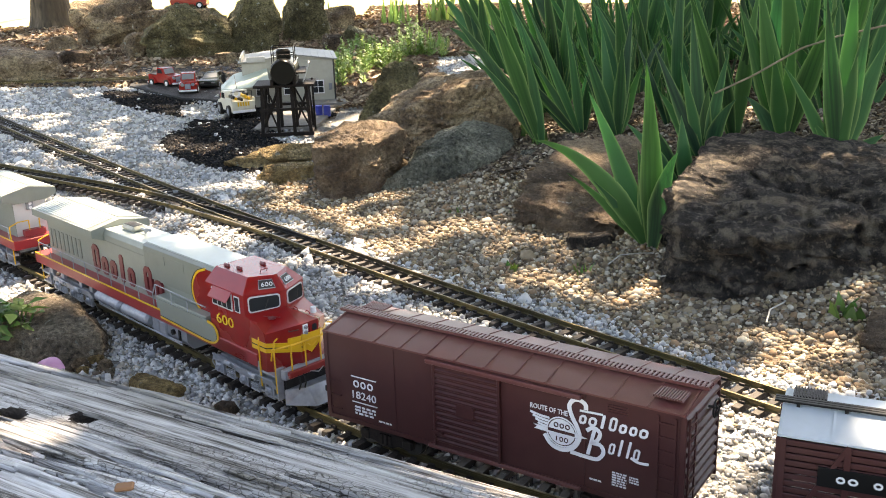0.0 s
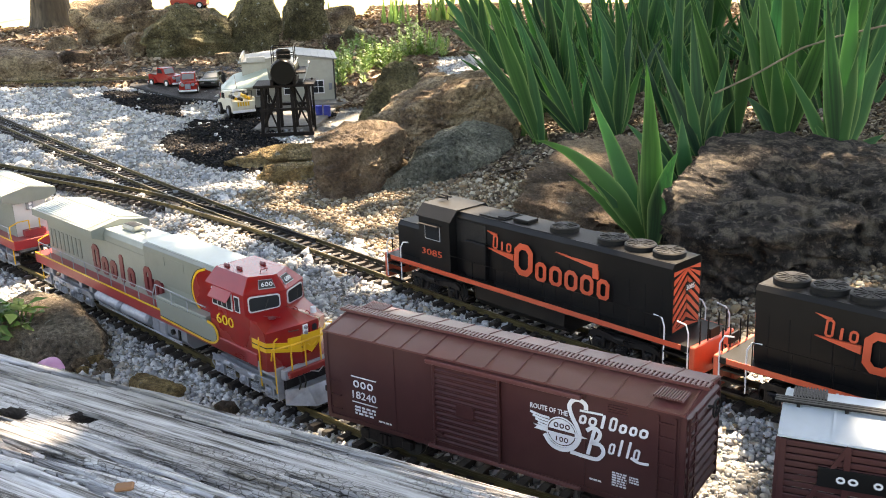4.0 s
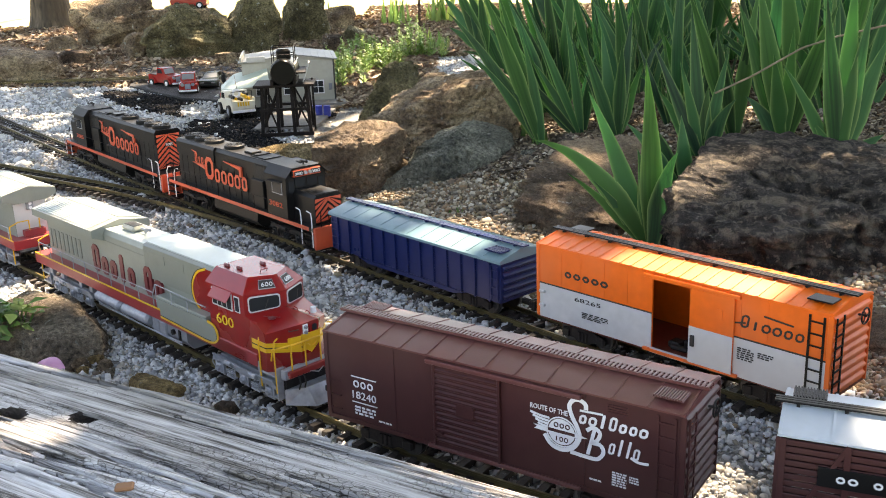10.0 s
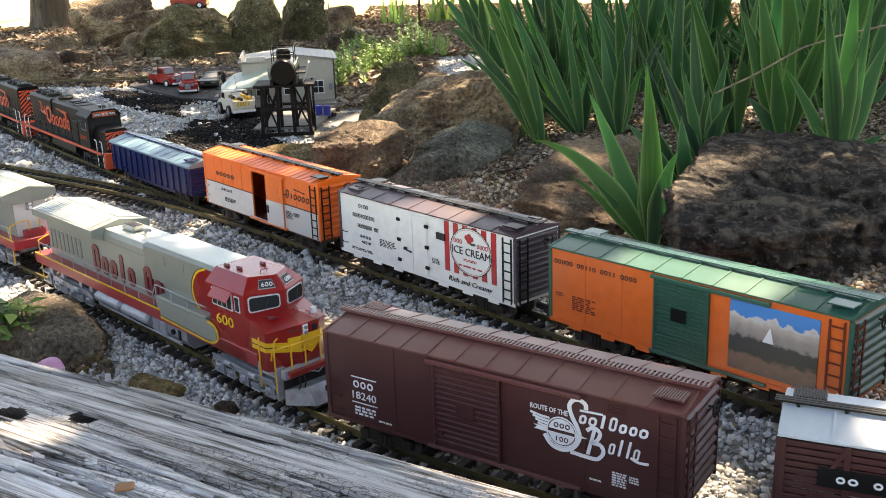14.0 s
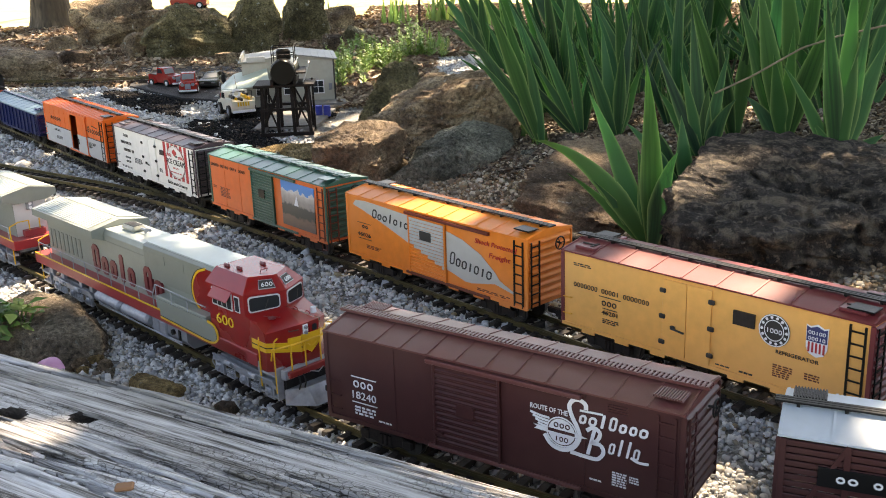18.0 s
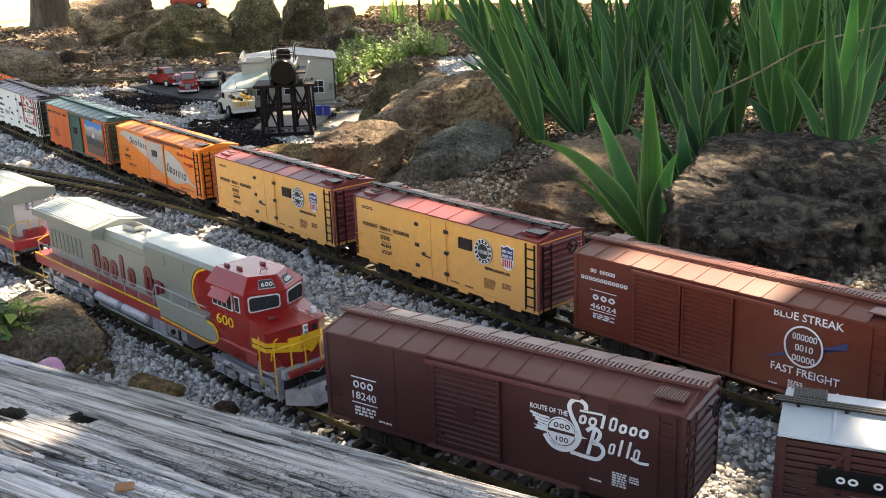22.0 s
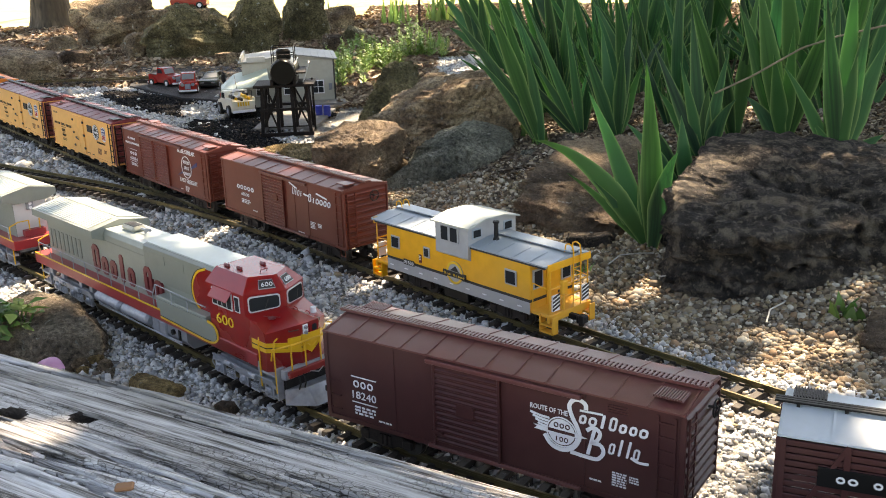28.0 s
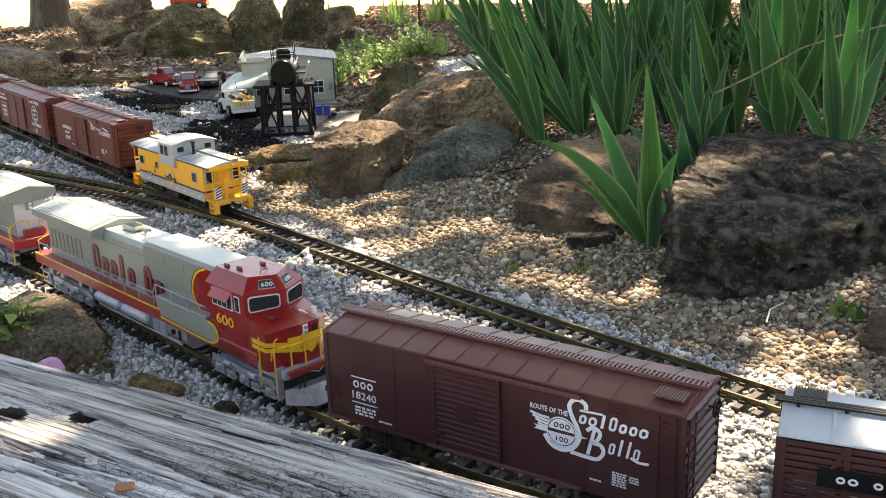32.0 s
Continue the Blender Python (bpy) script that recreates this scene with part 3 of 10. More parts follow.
def tan_keep(x, y, r):
    t = tan_side(x, y)
    p = smooth(-0.03, 0.02, t) + 0.03
    return seen_area(x, y) & (r < p) & (y < 3.1) & (x > -0.62)


def litter_keep(x, y, r):
    t = tan_side(x, y)
    far = (y > 4.05) & (y < 6.3)
    side = ((t > 0.45) & (y > 1.9)) | ((x > -0.44) & (y > 2.95))
    return seen_area(x, y) & (far | side) & (r < 0.9) & ~((y > 3.6) & (y < 4.9) & (x > 0.0) & (x < 0.28))


build_ground()
near = lambda k, y0, y1: (lambda x, y, r: k(x, y, r) & (y >= y0) & (y < y1))
for y0, y1, density, size, seed in ((0.75, 1.65, 40000, 0.0071, 1), (1.65, 2.6, 18500, 0.0090, 2), (2.6, 4.95, 11000, 0.0108, 3)):
    WHITE = scatter(-2.3, 1.0, y0, y1, density, white_keep, seed)
    u_, d_ = main_frame(WHITE[:, 0], WHITE[:, 1])
    WHITE = WHITE[~((np.abs(d_) < 0.030) & (np.random.default_rng(5).uniform(0, 1, len(d_)) < 0.45))]
    pebbles("marble_gravel", WHITE, size, M_BALLAST, "white and grey crushed marble ballast chips round the rails", 11 + seed, smooth_it=False, rough=0.19, spread=0.42, flat=0.70, shape=chip)
PEA = np.concatenate([scatter(-0.7, 1.1, 1.0, 2.3, 36000, tan_keep, 3), scatter(-0.7, 0.8, 2.3, 3.1, 20000, tan_keep, 4)])
pebbles("pea_gravel", PEA, 0.0079, M_PEA, "tan and brown rounded pea gravel", 12, rough=0.07, spread=0.40, flat=0.66)
COAL = scatter(-1.9, -0.2, 2.4, 4.3, 30000, lambda x, y, r: seen_area(x, y) & (r < smooth(-0.1, 0.2, coal_area(x, y))), 6)
pebbles("coal_chips", COAL, 0.0085, M_CINDER, "black coal chips strewn over the yard", 13, smooth_it=False, shape=chip)
LITTER = np.concatenate([scatter(-3.6, 2.4, 3.4, 6.8, 8000, litter_keep, 7, 0.004)])
MULCH = scatter(-0.2, 1.7, 1.85, 3.4, 26000, lambda x, y, r: seen_area(x, y) & (tan_side(x, y) > 0.40) & (r < 0.9), 9, 0.003)
pebbles("bark_mulch", MULCH, 0.012, M_MULCH, "fine dark bark mulch under the irises", 15, flat=0.6, rough=0.25, category="mulch", shape=leaf_bit, smooth_it=False)
pebbles("leaf_litter", LITTER, 0.025, M_LITTER, "dry brown fallen leaves and bark chips", 14, flat=0.7, rough=0.25, category="leaf litter", shape=leaf_bit, smooth_it=False)


# ---- tracks ----
TIECLIP = Mesh()
TIECLIP.prism([(-0.0062, -0.0165), (0.0062, -0.0165), (0.0050, -0.0085), (-0.0050, -0.0085)], -0.043, 0.043, "y")
for y in (-0.0275, -0.0180, 0.0180, 0.0275):
    TIECLIP.box(-0.004, 0.004, y - 0.0016, y + 0.0016, -0.0085, -0.0055)
TIE_ME = TIECLIP.data("tie", M_TIE)


def sweep(line, zf, s0, s1, lateral, profile, step=0.05):
    mb = Mesh()
    n = max(2, int((s1 - s0) / step) + 1)
    k = len(profile)
    v, f = [], []
    for i in range(n):
        s = s0 + (s1 - s0) * i / (n - 1)
        x, y, a = on(line, s)
        o = lateral(s) if callable(lateral) else lateral
        for u, w in profile:
            v.append((x - math.sin(a) * (o + u), y + math.cos(a) * (o + u), zf(s) + w))
        if i:
            f += [((i - 1) * k + j, (i - 1) * k + (j + 1) % k, i * k + (j + 1) % k, i * k + j) for j in range(k)]
    f += [tuple(range(k))[::-1], tuple(range((n - 1) * k, n * k))]
    return mb.add(v, f)


RAIL = [(-0.0034, -0.0085), (0.0034, -0.0085), (0.0034, -0.0077), (0.0008, -0.0068), (0.0008, -0.0028), (0.0016, -0.0020), (0.0016, -0.0002), (0.0010, 0.0),
        (-0.0010, 0.0), (-0.0016, -0.0002), (-0.0016, -0.0020), (-0.0008, -0.0028), (-0.0008, -0.0068), (-0.0034, -0.0077)]
M_RAIL = M_BRASS


def track(name, label, line, zf, s0, s1, near0, near1, pitch=0.0262, rails=(-0.0235, 0.0235)):
    t = thing(name, label, "railway track", kind="structure")
    for o in rails:
        part("rail", sweep(line, zf, s0, s1, o, RAIL), M_RAIL, t, smooth_angle=40)
    rest = Mesh()
    for i in range(int((s1 - s0) / pitch)):
        s = s0 + (i + 0.5) * pitch
        x, y, a = on(line, s)
        m = pose(x, y, zf(s), 0, 0, math.degrees(a))
        if near0 < s < near1:
            part("tie", TIE_ME, M_TIE, t, m=m)
        else:
            rest.add([tuple(p.co) for p in TIE_ME.vertices], [tuple(p.vertices) for p in TIE_ME.polygons], m)
    if rest.v:
        part("tie_row", rest, M_TIE, t)["kind"] = "stuff"
    return t


track("main_track", "brass-railed garden railway track on dark ties in white ballast", MAIN, rise, -4.6, 7.2, -3.3, 0.75)
track("siding_track", "garden railway siding on dark ties, mostly under parked cars", SIDING, lambda s: SIDING_Z, -2.3, 1.4, -1.2, 0.6)
# the branch that leaves the main line at the points
BX, BY, BA = on(MAIN, -0.65)
BRANCH = table(BX, BY, lambda s: BA + 0.30 * min(max(-s, 0.0), 0.95), -2.2, 0.02)
br = thing("branch_track", "rusty branch track leaving the main line at a turnout", "railway track", kind="structure")
for o in (-0.0235, 0.0235):
    part("rail", sweep(BRANCH, lambda s: rise(-0.65 + s) + 0.0002, -2.1, -0.12 if o < 0 else -0.50, o, RAIL), M_RAIL, br, smooth_angle=40)
    part("switch_rail", sweep(BRANCH, lambda s: rise(-0.65 + s) + 0.0001, -0.50, -0.02, o + (0.004 if o < 0 else -0.004), RAIL), M_IRON, br, smooth_angle=40)
for i in range(56):
    s = -0.52 - i * 0.028
    x, y, a = on(BRANCH, s)
    part("tie", TIE_ME, M_TIE, br, m=pose(x, y, rise(-0.65 + s) - 0.0008, 0, 0, math.degrees(a)))
# the far track at the foot of the boulders
BACKLINE = table(-1.85, 4.10, lambda s: 0.04, -1.5, 0.8)
track("back_track", "dark far track at the foot of the boulders", BACKLINE, lambda s: 0.075, -0.9, 0.68, -0.9, 0.68)


# ---- rocks ----
SPHERE_CACHE = {}


def unit_sphere(level):
    if level not in SPHERE_CACHE:
        bm = bmesh.new()
        bmesh.ops.create_icosphere(bm, subdivisions=level, radius=1)
        SPHERE_CACHE[level] = (np.array([v.co for v in bm.verts]), [tuple(v.index for v in f.verts) for f in bm.faces])
        bm.free()
    return SPHERE_CACHE[level]


def rock(label, x, y, z, sx, sy, sz, material, seed, turn=0, tilt=(0, 0), cuts=9, rough=0.05, block=0.6, level=5, name="boulder", layers=0.0, crust=0.02, chisel=0.055, cut_more=3, fine=0.006, flake=0.010):
    """A broken stone: a rounded block cut by planes, with uneven faces and worn edges; x, y, z is the middle of its foot."""
    rng = np.random.default_rng(seed)
    d, f = unit_sphere(level)
    e = 2.5 + 13 * block ** 2
    r = (np.abs(d) ** e).sum(1) ** (-1 / e)
    for k in range(cuts + cut_more):
        n = rng.standard_normal(3)
        n[2] *= 0.55
        n /= np.linalg.norm(n)
        lim = rng.uniform(0.66, 0.95)
        c = d @ n
        r = np.where(c > 0.05, np.minimum(r, lim / np.maximum(c, 0.05)), r)
    p = d * r[:, None]
    off = Vector(rng.uniform(-50, 50, 3))
    size = np.array([sx, sy, sz]) / 2
    out = []
    for q in p:
        v = Vector(q)
        h = noise.fractal(v * 1.6 + off, 0.9, 2.1, 5) * rough * 1.8 + abs(noise.noise(v * 5 + off)) * rough * 0.8 + crust * noise.fractal(v * 13 + off, 0.6, 2.2, 3) + fine * noise.fractal(Vector((v.x * 30, v.y * 30, v.z * 60)) + off, 0.5, 2.2, 3)
        dd, pp = noise.voronoi(Vector((v.x * 1.5, v.y * 1.5, v.z * 2.2)) + off + 0.35 * noise.noise_vector(v * 2.2 + off))
        h += chisel * (noise.cell(pp[0] * 9.7) * 0.9 - 1.1 * math.exp(-(dd[1] - dd[0]) / 0.07))
        h += flake * (round(noise.noise(Vector((v.x * 5, v.y * 5, v.z * 9)) + off) * 3.5) / 2 + round(noise.noise(Vector((v.x * 13, v.y * 13, v.z * 20)) - off) * 3) / 5)
        if layers:
            h += layers * (noise.noise(Vector((v.x * 0.7, v.y * 0.7, v.z * 9)) + off))
        w = v * (1 + h)
        out.append((w.x * size[0], w.y * size[1], (w.z + 1) * size[2]))
    mb = Mesh()
    mb.v, mb.f = out, f
    return solo(name, mb, material, label, "rock", pose(x, y, z, tilt[0], tilt[1], turn), smooth_angle=16)


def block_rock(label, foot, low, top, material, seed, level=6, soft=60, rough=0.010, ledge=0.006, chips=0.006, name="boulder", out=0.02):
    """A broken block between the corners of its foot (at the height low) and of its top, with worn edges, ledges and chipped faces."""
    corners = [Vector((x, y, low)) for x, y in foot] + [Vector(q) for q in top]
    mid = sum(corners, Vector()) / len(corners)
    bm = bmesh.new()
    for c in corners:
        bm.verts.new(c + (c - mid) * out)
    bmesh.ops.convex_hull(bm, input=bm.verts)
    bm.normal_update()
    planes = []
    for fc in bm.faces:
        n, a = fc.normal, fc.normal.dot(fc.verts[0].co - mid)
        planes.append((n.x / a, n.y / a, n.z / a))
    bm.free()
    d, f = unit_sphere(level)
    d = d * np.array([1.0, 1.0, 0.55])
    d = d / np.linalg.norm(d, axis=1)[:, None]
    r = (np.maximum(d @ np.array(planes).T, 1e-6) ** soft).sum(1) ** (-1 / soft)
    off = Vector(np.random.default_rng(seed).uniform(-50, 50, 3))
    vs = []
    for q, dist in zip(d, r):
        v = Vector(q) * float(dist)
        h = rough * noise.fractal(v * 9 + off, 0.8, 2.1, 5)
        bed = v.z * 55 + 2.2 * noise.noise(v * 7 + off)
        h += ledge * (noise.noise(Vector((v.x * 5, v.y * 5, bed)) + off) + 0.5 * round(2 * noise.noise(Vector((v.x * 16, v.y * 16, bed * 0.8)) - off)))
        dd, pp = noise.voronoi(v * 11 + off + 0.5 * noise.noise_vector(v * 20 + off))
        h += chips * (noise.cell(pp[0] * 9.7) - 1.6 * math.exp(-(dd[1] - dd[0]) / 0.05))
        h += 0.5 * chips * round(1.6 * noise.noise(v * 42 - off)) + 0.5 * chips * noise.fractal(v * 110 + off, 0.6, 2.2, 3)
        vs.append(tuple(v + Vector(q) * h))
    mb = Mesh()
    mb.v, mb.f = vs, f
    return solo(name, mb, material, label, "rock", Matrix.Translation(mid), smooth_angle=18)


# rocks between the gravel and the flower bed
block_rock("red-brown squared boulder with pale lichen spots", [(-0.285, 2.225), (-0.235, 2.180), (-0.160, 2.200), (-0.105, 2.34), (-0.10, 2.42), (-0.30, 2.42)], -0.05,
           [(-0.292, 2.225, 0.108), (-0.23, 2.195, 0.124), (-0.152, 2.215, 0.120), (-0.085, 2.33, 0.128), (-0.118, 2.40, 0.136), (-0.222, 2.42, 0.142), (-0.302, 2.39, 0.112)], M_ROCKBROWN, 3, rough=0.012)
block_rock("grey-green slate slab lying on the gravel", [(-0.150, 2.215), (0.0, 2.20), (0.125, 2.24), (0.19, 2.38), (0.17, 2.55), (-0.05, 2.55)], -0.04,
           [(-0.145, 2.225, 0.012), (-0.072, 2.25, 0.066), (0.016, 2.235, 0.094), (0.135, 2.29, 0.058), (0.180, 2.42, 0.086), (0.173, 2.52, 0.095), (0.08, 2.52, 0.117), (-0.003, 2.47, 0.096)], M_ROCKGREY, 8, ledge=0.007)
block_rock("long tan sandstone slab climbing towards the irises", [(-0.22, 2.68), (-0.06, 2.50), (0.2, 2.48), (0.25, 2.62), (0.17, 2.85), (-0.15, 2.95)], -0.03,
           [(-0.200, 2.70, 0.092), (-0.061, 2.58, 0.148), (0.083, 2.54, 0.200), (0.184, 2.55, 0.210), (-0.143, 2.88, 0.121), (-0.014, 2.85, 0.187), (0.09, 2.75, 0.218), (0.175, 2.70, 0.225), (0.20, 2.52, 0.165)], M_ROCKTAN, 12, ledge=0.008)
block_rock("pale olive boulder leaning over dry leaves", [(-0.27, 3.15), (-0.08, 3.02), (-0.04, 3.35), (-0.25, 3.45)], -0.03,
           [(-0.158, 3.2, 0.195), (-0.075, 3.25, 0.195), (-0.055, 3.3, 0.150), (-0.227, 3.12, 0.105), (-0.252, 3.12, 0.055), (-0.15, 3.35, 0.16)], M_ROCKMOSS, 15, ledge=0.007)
rock("small yellow sunlit stone behind the slab", 0.005, 2.98, 0.10, 0.09, 0.08, 0.085, M_ROCKTAN, 26, 10, (0, 0), 6, 0.05, 0.6, 4)
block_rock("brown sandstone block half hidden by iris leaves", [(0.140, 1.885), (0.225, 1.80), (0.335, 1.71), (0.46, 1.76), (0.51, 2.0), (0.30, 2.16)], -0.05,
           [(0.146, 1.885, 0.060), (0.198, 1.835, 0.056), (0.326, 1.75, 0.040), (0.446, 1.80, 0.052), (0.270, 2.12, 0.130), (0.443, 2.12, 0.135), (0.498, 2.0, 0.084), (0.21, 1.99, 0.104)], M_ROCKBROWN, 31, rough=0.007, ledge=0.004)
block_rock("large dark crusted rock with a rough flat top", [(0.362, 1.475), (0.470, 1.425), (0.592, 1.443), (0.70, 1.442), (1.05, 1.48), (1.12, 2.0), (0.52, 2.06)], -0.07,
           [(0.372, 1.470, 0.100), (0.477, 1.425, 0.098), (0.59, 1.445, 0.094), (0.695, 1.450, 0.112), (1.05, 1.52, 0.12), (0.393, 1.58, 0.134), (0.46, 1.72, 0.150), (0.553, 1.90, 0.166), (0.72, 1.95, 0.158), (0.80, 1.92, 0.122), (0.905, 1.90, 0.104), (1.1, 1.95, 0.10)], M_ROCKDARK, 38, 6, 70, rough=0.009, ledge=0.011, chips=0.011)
rock("reddish flat slab in the gravel", 0.680, 1.255, -0.055, 0.22, 0.17, 0.078, M_ROCKBROWN, 41, 20, (0, 0), 7, 0.05, 0.8, 5)
block_rock("flat brown rock behind the old timber", [(-0.52, 1.335), (-0.62, 1.30), (-0.75, 1.34), (-0.82, 1.50), (-0.66, 1.58), (-0.55, 1.50)], -0.06,
           [(-0.72, 1.45, 0.018), (-0.69, 1.52, 0.026), (-0.60, 1.46, 0.032), (-0.520, 1.36, 0.006), (-0.58, 1.335, 0.014), (-0.68, 1.36, 0.012)], M_ROCKPALE, 45, rough=0.005, ledge=0.003, chips=0.003)
rock("flat layered yellow stone beside the water tower", -0.455, 2.62, -0.022, 0.20, 0.10, 0.055, M_ROCKYELLOW, 21, 10, (0, 0), 6, 0.06, 0.6, 4, layers=0.06)
rock("flat layered yellow stone beside the water tower", -0.515, 2.60, -0.02, 0.15, 0.09, 0.042, M_ROCKYELLOW, 23, -8, (0, 0), 6, 0.06, 0.7, 4, layers=0.05)
rock("flat layered yellow stone beside the water tower", -0.42, 2.60, 0.012, 0.16, 0.08, 0.045, M_ROCKYELLOW, 24, 20, (0, 0), 6, 0.06, 0.7, 4, layers=0.05)
rock("flat dark stone at the foot of the brown block", 0.285, 1.735, -0.02, 0.10, 0.05, 0.045, M_ROCKDARK, 25, -10, (0, 0), 6, 0.05, 0.7, 4)
rock("small brown stone in the gravel", -0.375, 2.43, -0.03, 0.15, 0.12, 0.06, M_ROCKYELLOW, 22, 30, (0, 0), 6, 0.06, 0.6, 4, layers=0.05)
rock("small chip of grey slate", 0.215, 2.30, 0.045, 0.05, 0.04, 0.03, M_ROCKGREY, 42, 50, (10, 0), 7, 0.06, 0.5, 3)
rock("small mossy yellow stone beside the timber", -0.402, 1.222, -0.056, 0.10, 0.045, 0.042, M_ROCKYELLOW, 46, -30, (0, 0), 7, 0.06, 0.6, 4)
rock("little red stone in the ballast", -0.290, 1.155, -0.04, 0.035, 0.028, 0.025, M_ROCKRED, 47, 0, (0, 0), 6, 0.06, 0.6, 3)
# the boulders at the back
rock("long brown boulder at the far bend", -1.90, 4.33, 0.02, 0.58, 0.32, 0.165, M_ROCKTAN, 51, -8, (0, 5), 8, 0.05, 0.6)
rock("great brown boulder with a sunlit top", -1.73, 5.42, 0.03, 0.52, 0.46, 0.36, M_ROCKTAN, 52, -20, (0, -14), 9, 0.05, 0.6)
rock("pale wedge-shaped stone among brown boulders", -1.50, 4.90, 0.06, 0.13, 0.12, 0.14, M_ROCKTAN, 53, 15, (0, 0), 7, 0.05, 0.6, 4)
rock("great grey-brown round boulder at the back", -1.245, 4.95, 0.02, 0.45, 0.42, 0.305, M_ROCKMOSS, 54, 10, (0, 0), 7, 0.05, 0.6)
rock("tall mossy boulder behind the yard", -0.945, 5.10, 0.0, 0.30, 0.30, 0.42, M_ROCKMOSS, 55, -10, (0, 6), 8, 0.05, 0.65)
rock("upright mossy stone behind the house", -0.72, 5.45, 0.05, 0.25, 0.22, 0.34, M_ROCKMOSS, 56, 20, (0, 0), 8, 0.05, 0.65)
rock("rounded brown stone behind the house", -0.53, 5.08, 0.04, 0.13, 0.13, 0.11, M_ROCKRED, 57, 30, (0, 0), 7, 0.05, 0.5, 4)
rock("grey-green stone behind the house", -0.43, 5.30, 0.05, 0.17, 0.14, 0.13, M_ROCKMOSS, 58, 10, (0, -20), 7, 0.05, 0.6, 4)
rock("brown boulder at the lawn's edge", -0.56, 5.85, 0.10, 0.22, 0.20, 0.15, M_ROCKTAN, 59, 0, (0, 0), 7, 0.05, 0.6, 4)
rock("low brown stone by the tree", -1.74, 4.72, 0.06, 0.16, 0.12, 0.085, M_ROCKRED, 60, 30, (0, 0), 7, 0.05, 0.6, 4)
rock("low dark stone under the boulder", -1.95, 5.15, 0.08, 0.18, 0.14, 0.10, M_ROCKTAN, 61, 0, (0, 0), 7, 0.05, 0.6, 4)
rock("squared sandstone under the toy truck", -1.285, 5.0, 0.235, 0.30, 0.19, 0.072, M_ROCKTAN, 62, 4, (0, 0), 0, 0.02, 1.0, 4, cut_more=0, chisel=0.02)
rock("pale flat stone beside the house", -1.0, 4.72, 0.06, 0.14, 0.10, 0.05, M_ROCKTAN, 63, 0, (0, 0), 7, 0.05, 0.6, 4)


# ---- the weathered timber in the foreground ----
def timber():
    L, Wd, H = 2.3, 0.27, 0.17
    nu, nw = 420, 110
    v, f = [], []
    knots = [(-0.072, 0.156, 0.013), (0.001, 0.188, 0.011)]
    rng = random.Random(4)
    cracks = [(rng.uniform(-1.1, 1.0), rng.uniform(0.01, Wd - 0.01), rng.uniform(0.1, 0.5), rng.uniform(0.003, 0.010)) for _ in range(46)]
    long_cracks = [(-0.09, 0.254, 0.36, 0.022), (0.22, 0.240, 0.30, 0.012), (0.02, 0.108, 0.16, 0.030), (0.11, 0.104, 0.10, 0.026), (-0.02, 0.085, 0.22, 0.016), (0.10, 0.128, 0.30, 0.010), (0.45, 0.20, 0.4, 0.012), (0.38, 0.16, 0.5, 0.010), (0.30, 0.10, 0.4, 0.012), (-0.28, 0.215, 0.3, 0.010)]
    prof = []
    for j in range(nw + 1):
        w = j / nw
        prof.append(w)
    for i in range(nu + 1):
        u = -L / 2 + L * i / nu
        for j in range(nw + 1):
            w = prof[j] * Wd
            edge = min(w, Wd - w)
            h = -0.006 * math.exp(-edge / 0.007)
            g = noise.noise(Vector((u * 1.3, w * 55 + 0.3 * math.sin(u * 3), 0.3)))
            g2 = noise.noise(Vector((u * 4, w * 170, 3.3)))
            h += 0.0022 * g + 0.0012 * g2 - 0.0035 * max(0, -g - 0.25)
            h += 0.004 * noise.noise(Vector((u * 1.5, w * 6, 7)))
            for (cu, cw, cl, cd) in long_cracks:
                if abs(u - cu) < cl / 2:
                    dw = abs(w - cw - 0.006 * math.sin((u - cu) * 14) - 0.004 * noise.noise(Vector((u * 22, cw * 40, 0))))
                    hw = 0.0045 * (1 - (2 * abs(u - cu) / cl) ** 2) + 0.0006
                    if dw < hw:
                        h -= cd
            for cu, cw, cl, cd in cracks:
                if abs(u - cu) < cl / 2:
                    dw = abs(w - cw - 0.01 * math.sin((u - cu) * 9))
                    if dw < 0.006:
                        h -= cd * (1 - dw / 0.006) * (1 - (2 * abs(u - cu) / cl) ** 2)
            for ku, kw, kr in knots:
                rr = math.hypot((u - ku) * 0.75, w - kw)
                if rr < kr:
                    h -= 0.022 * (1 - (rr / kr) ** 4)
            v.append((u, w - Wd, H + h))
    n = nw + 1
    for i in range(nu):
        for j in range(nw):
            a = i * n + j
            f.append((a, a + n, a + n + 1, a + 1))
    k = len(v)
    for i in range(nu + 1):
        u = -L / 2 + L * i / nu
        for w in (-Wd, 0):
            v.append((u, w + 0.004 * noise.noise(Vector((u * 6, w * 9, 1))), 0))
    for i in range(nu):
        a, b = i * n, (i + 1) * n
        f.append((a + nw, b + nw, k + 2 * i + 3, k + 2 * i + 1))
        f.append((b, a, k + 2 * i, k + 2 * i + 2))
        f.append((k + 2 * i, k + 2 * i + 1, k + 2 * i + 3, k + 2 * i + 2))
    for i in (0, nu):
        f.append(tuple([i * n + j for j in range(n)] + [k + 2 * i + 1, k + 2 * i]))
    mb = Mesh()
    mb.v, mb.f = v, f
    return mb


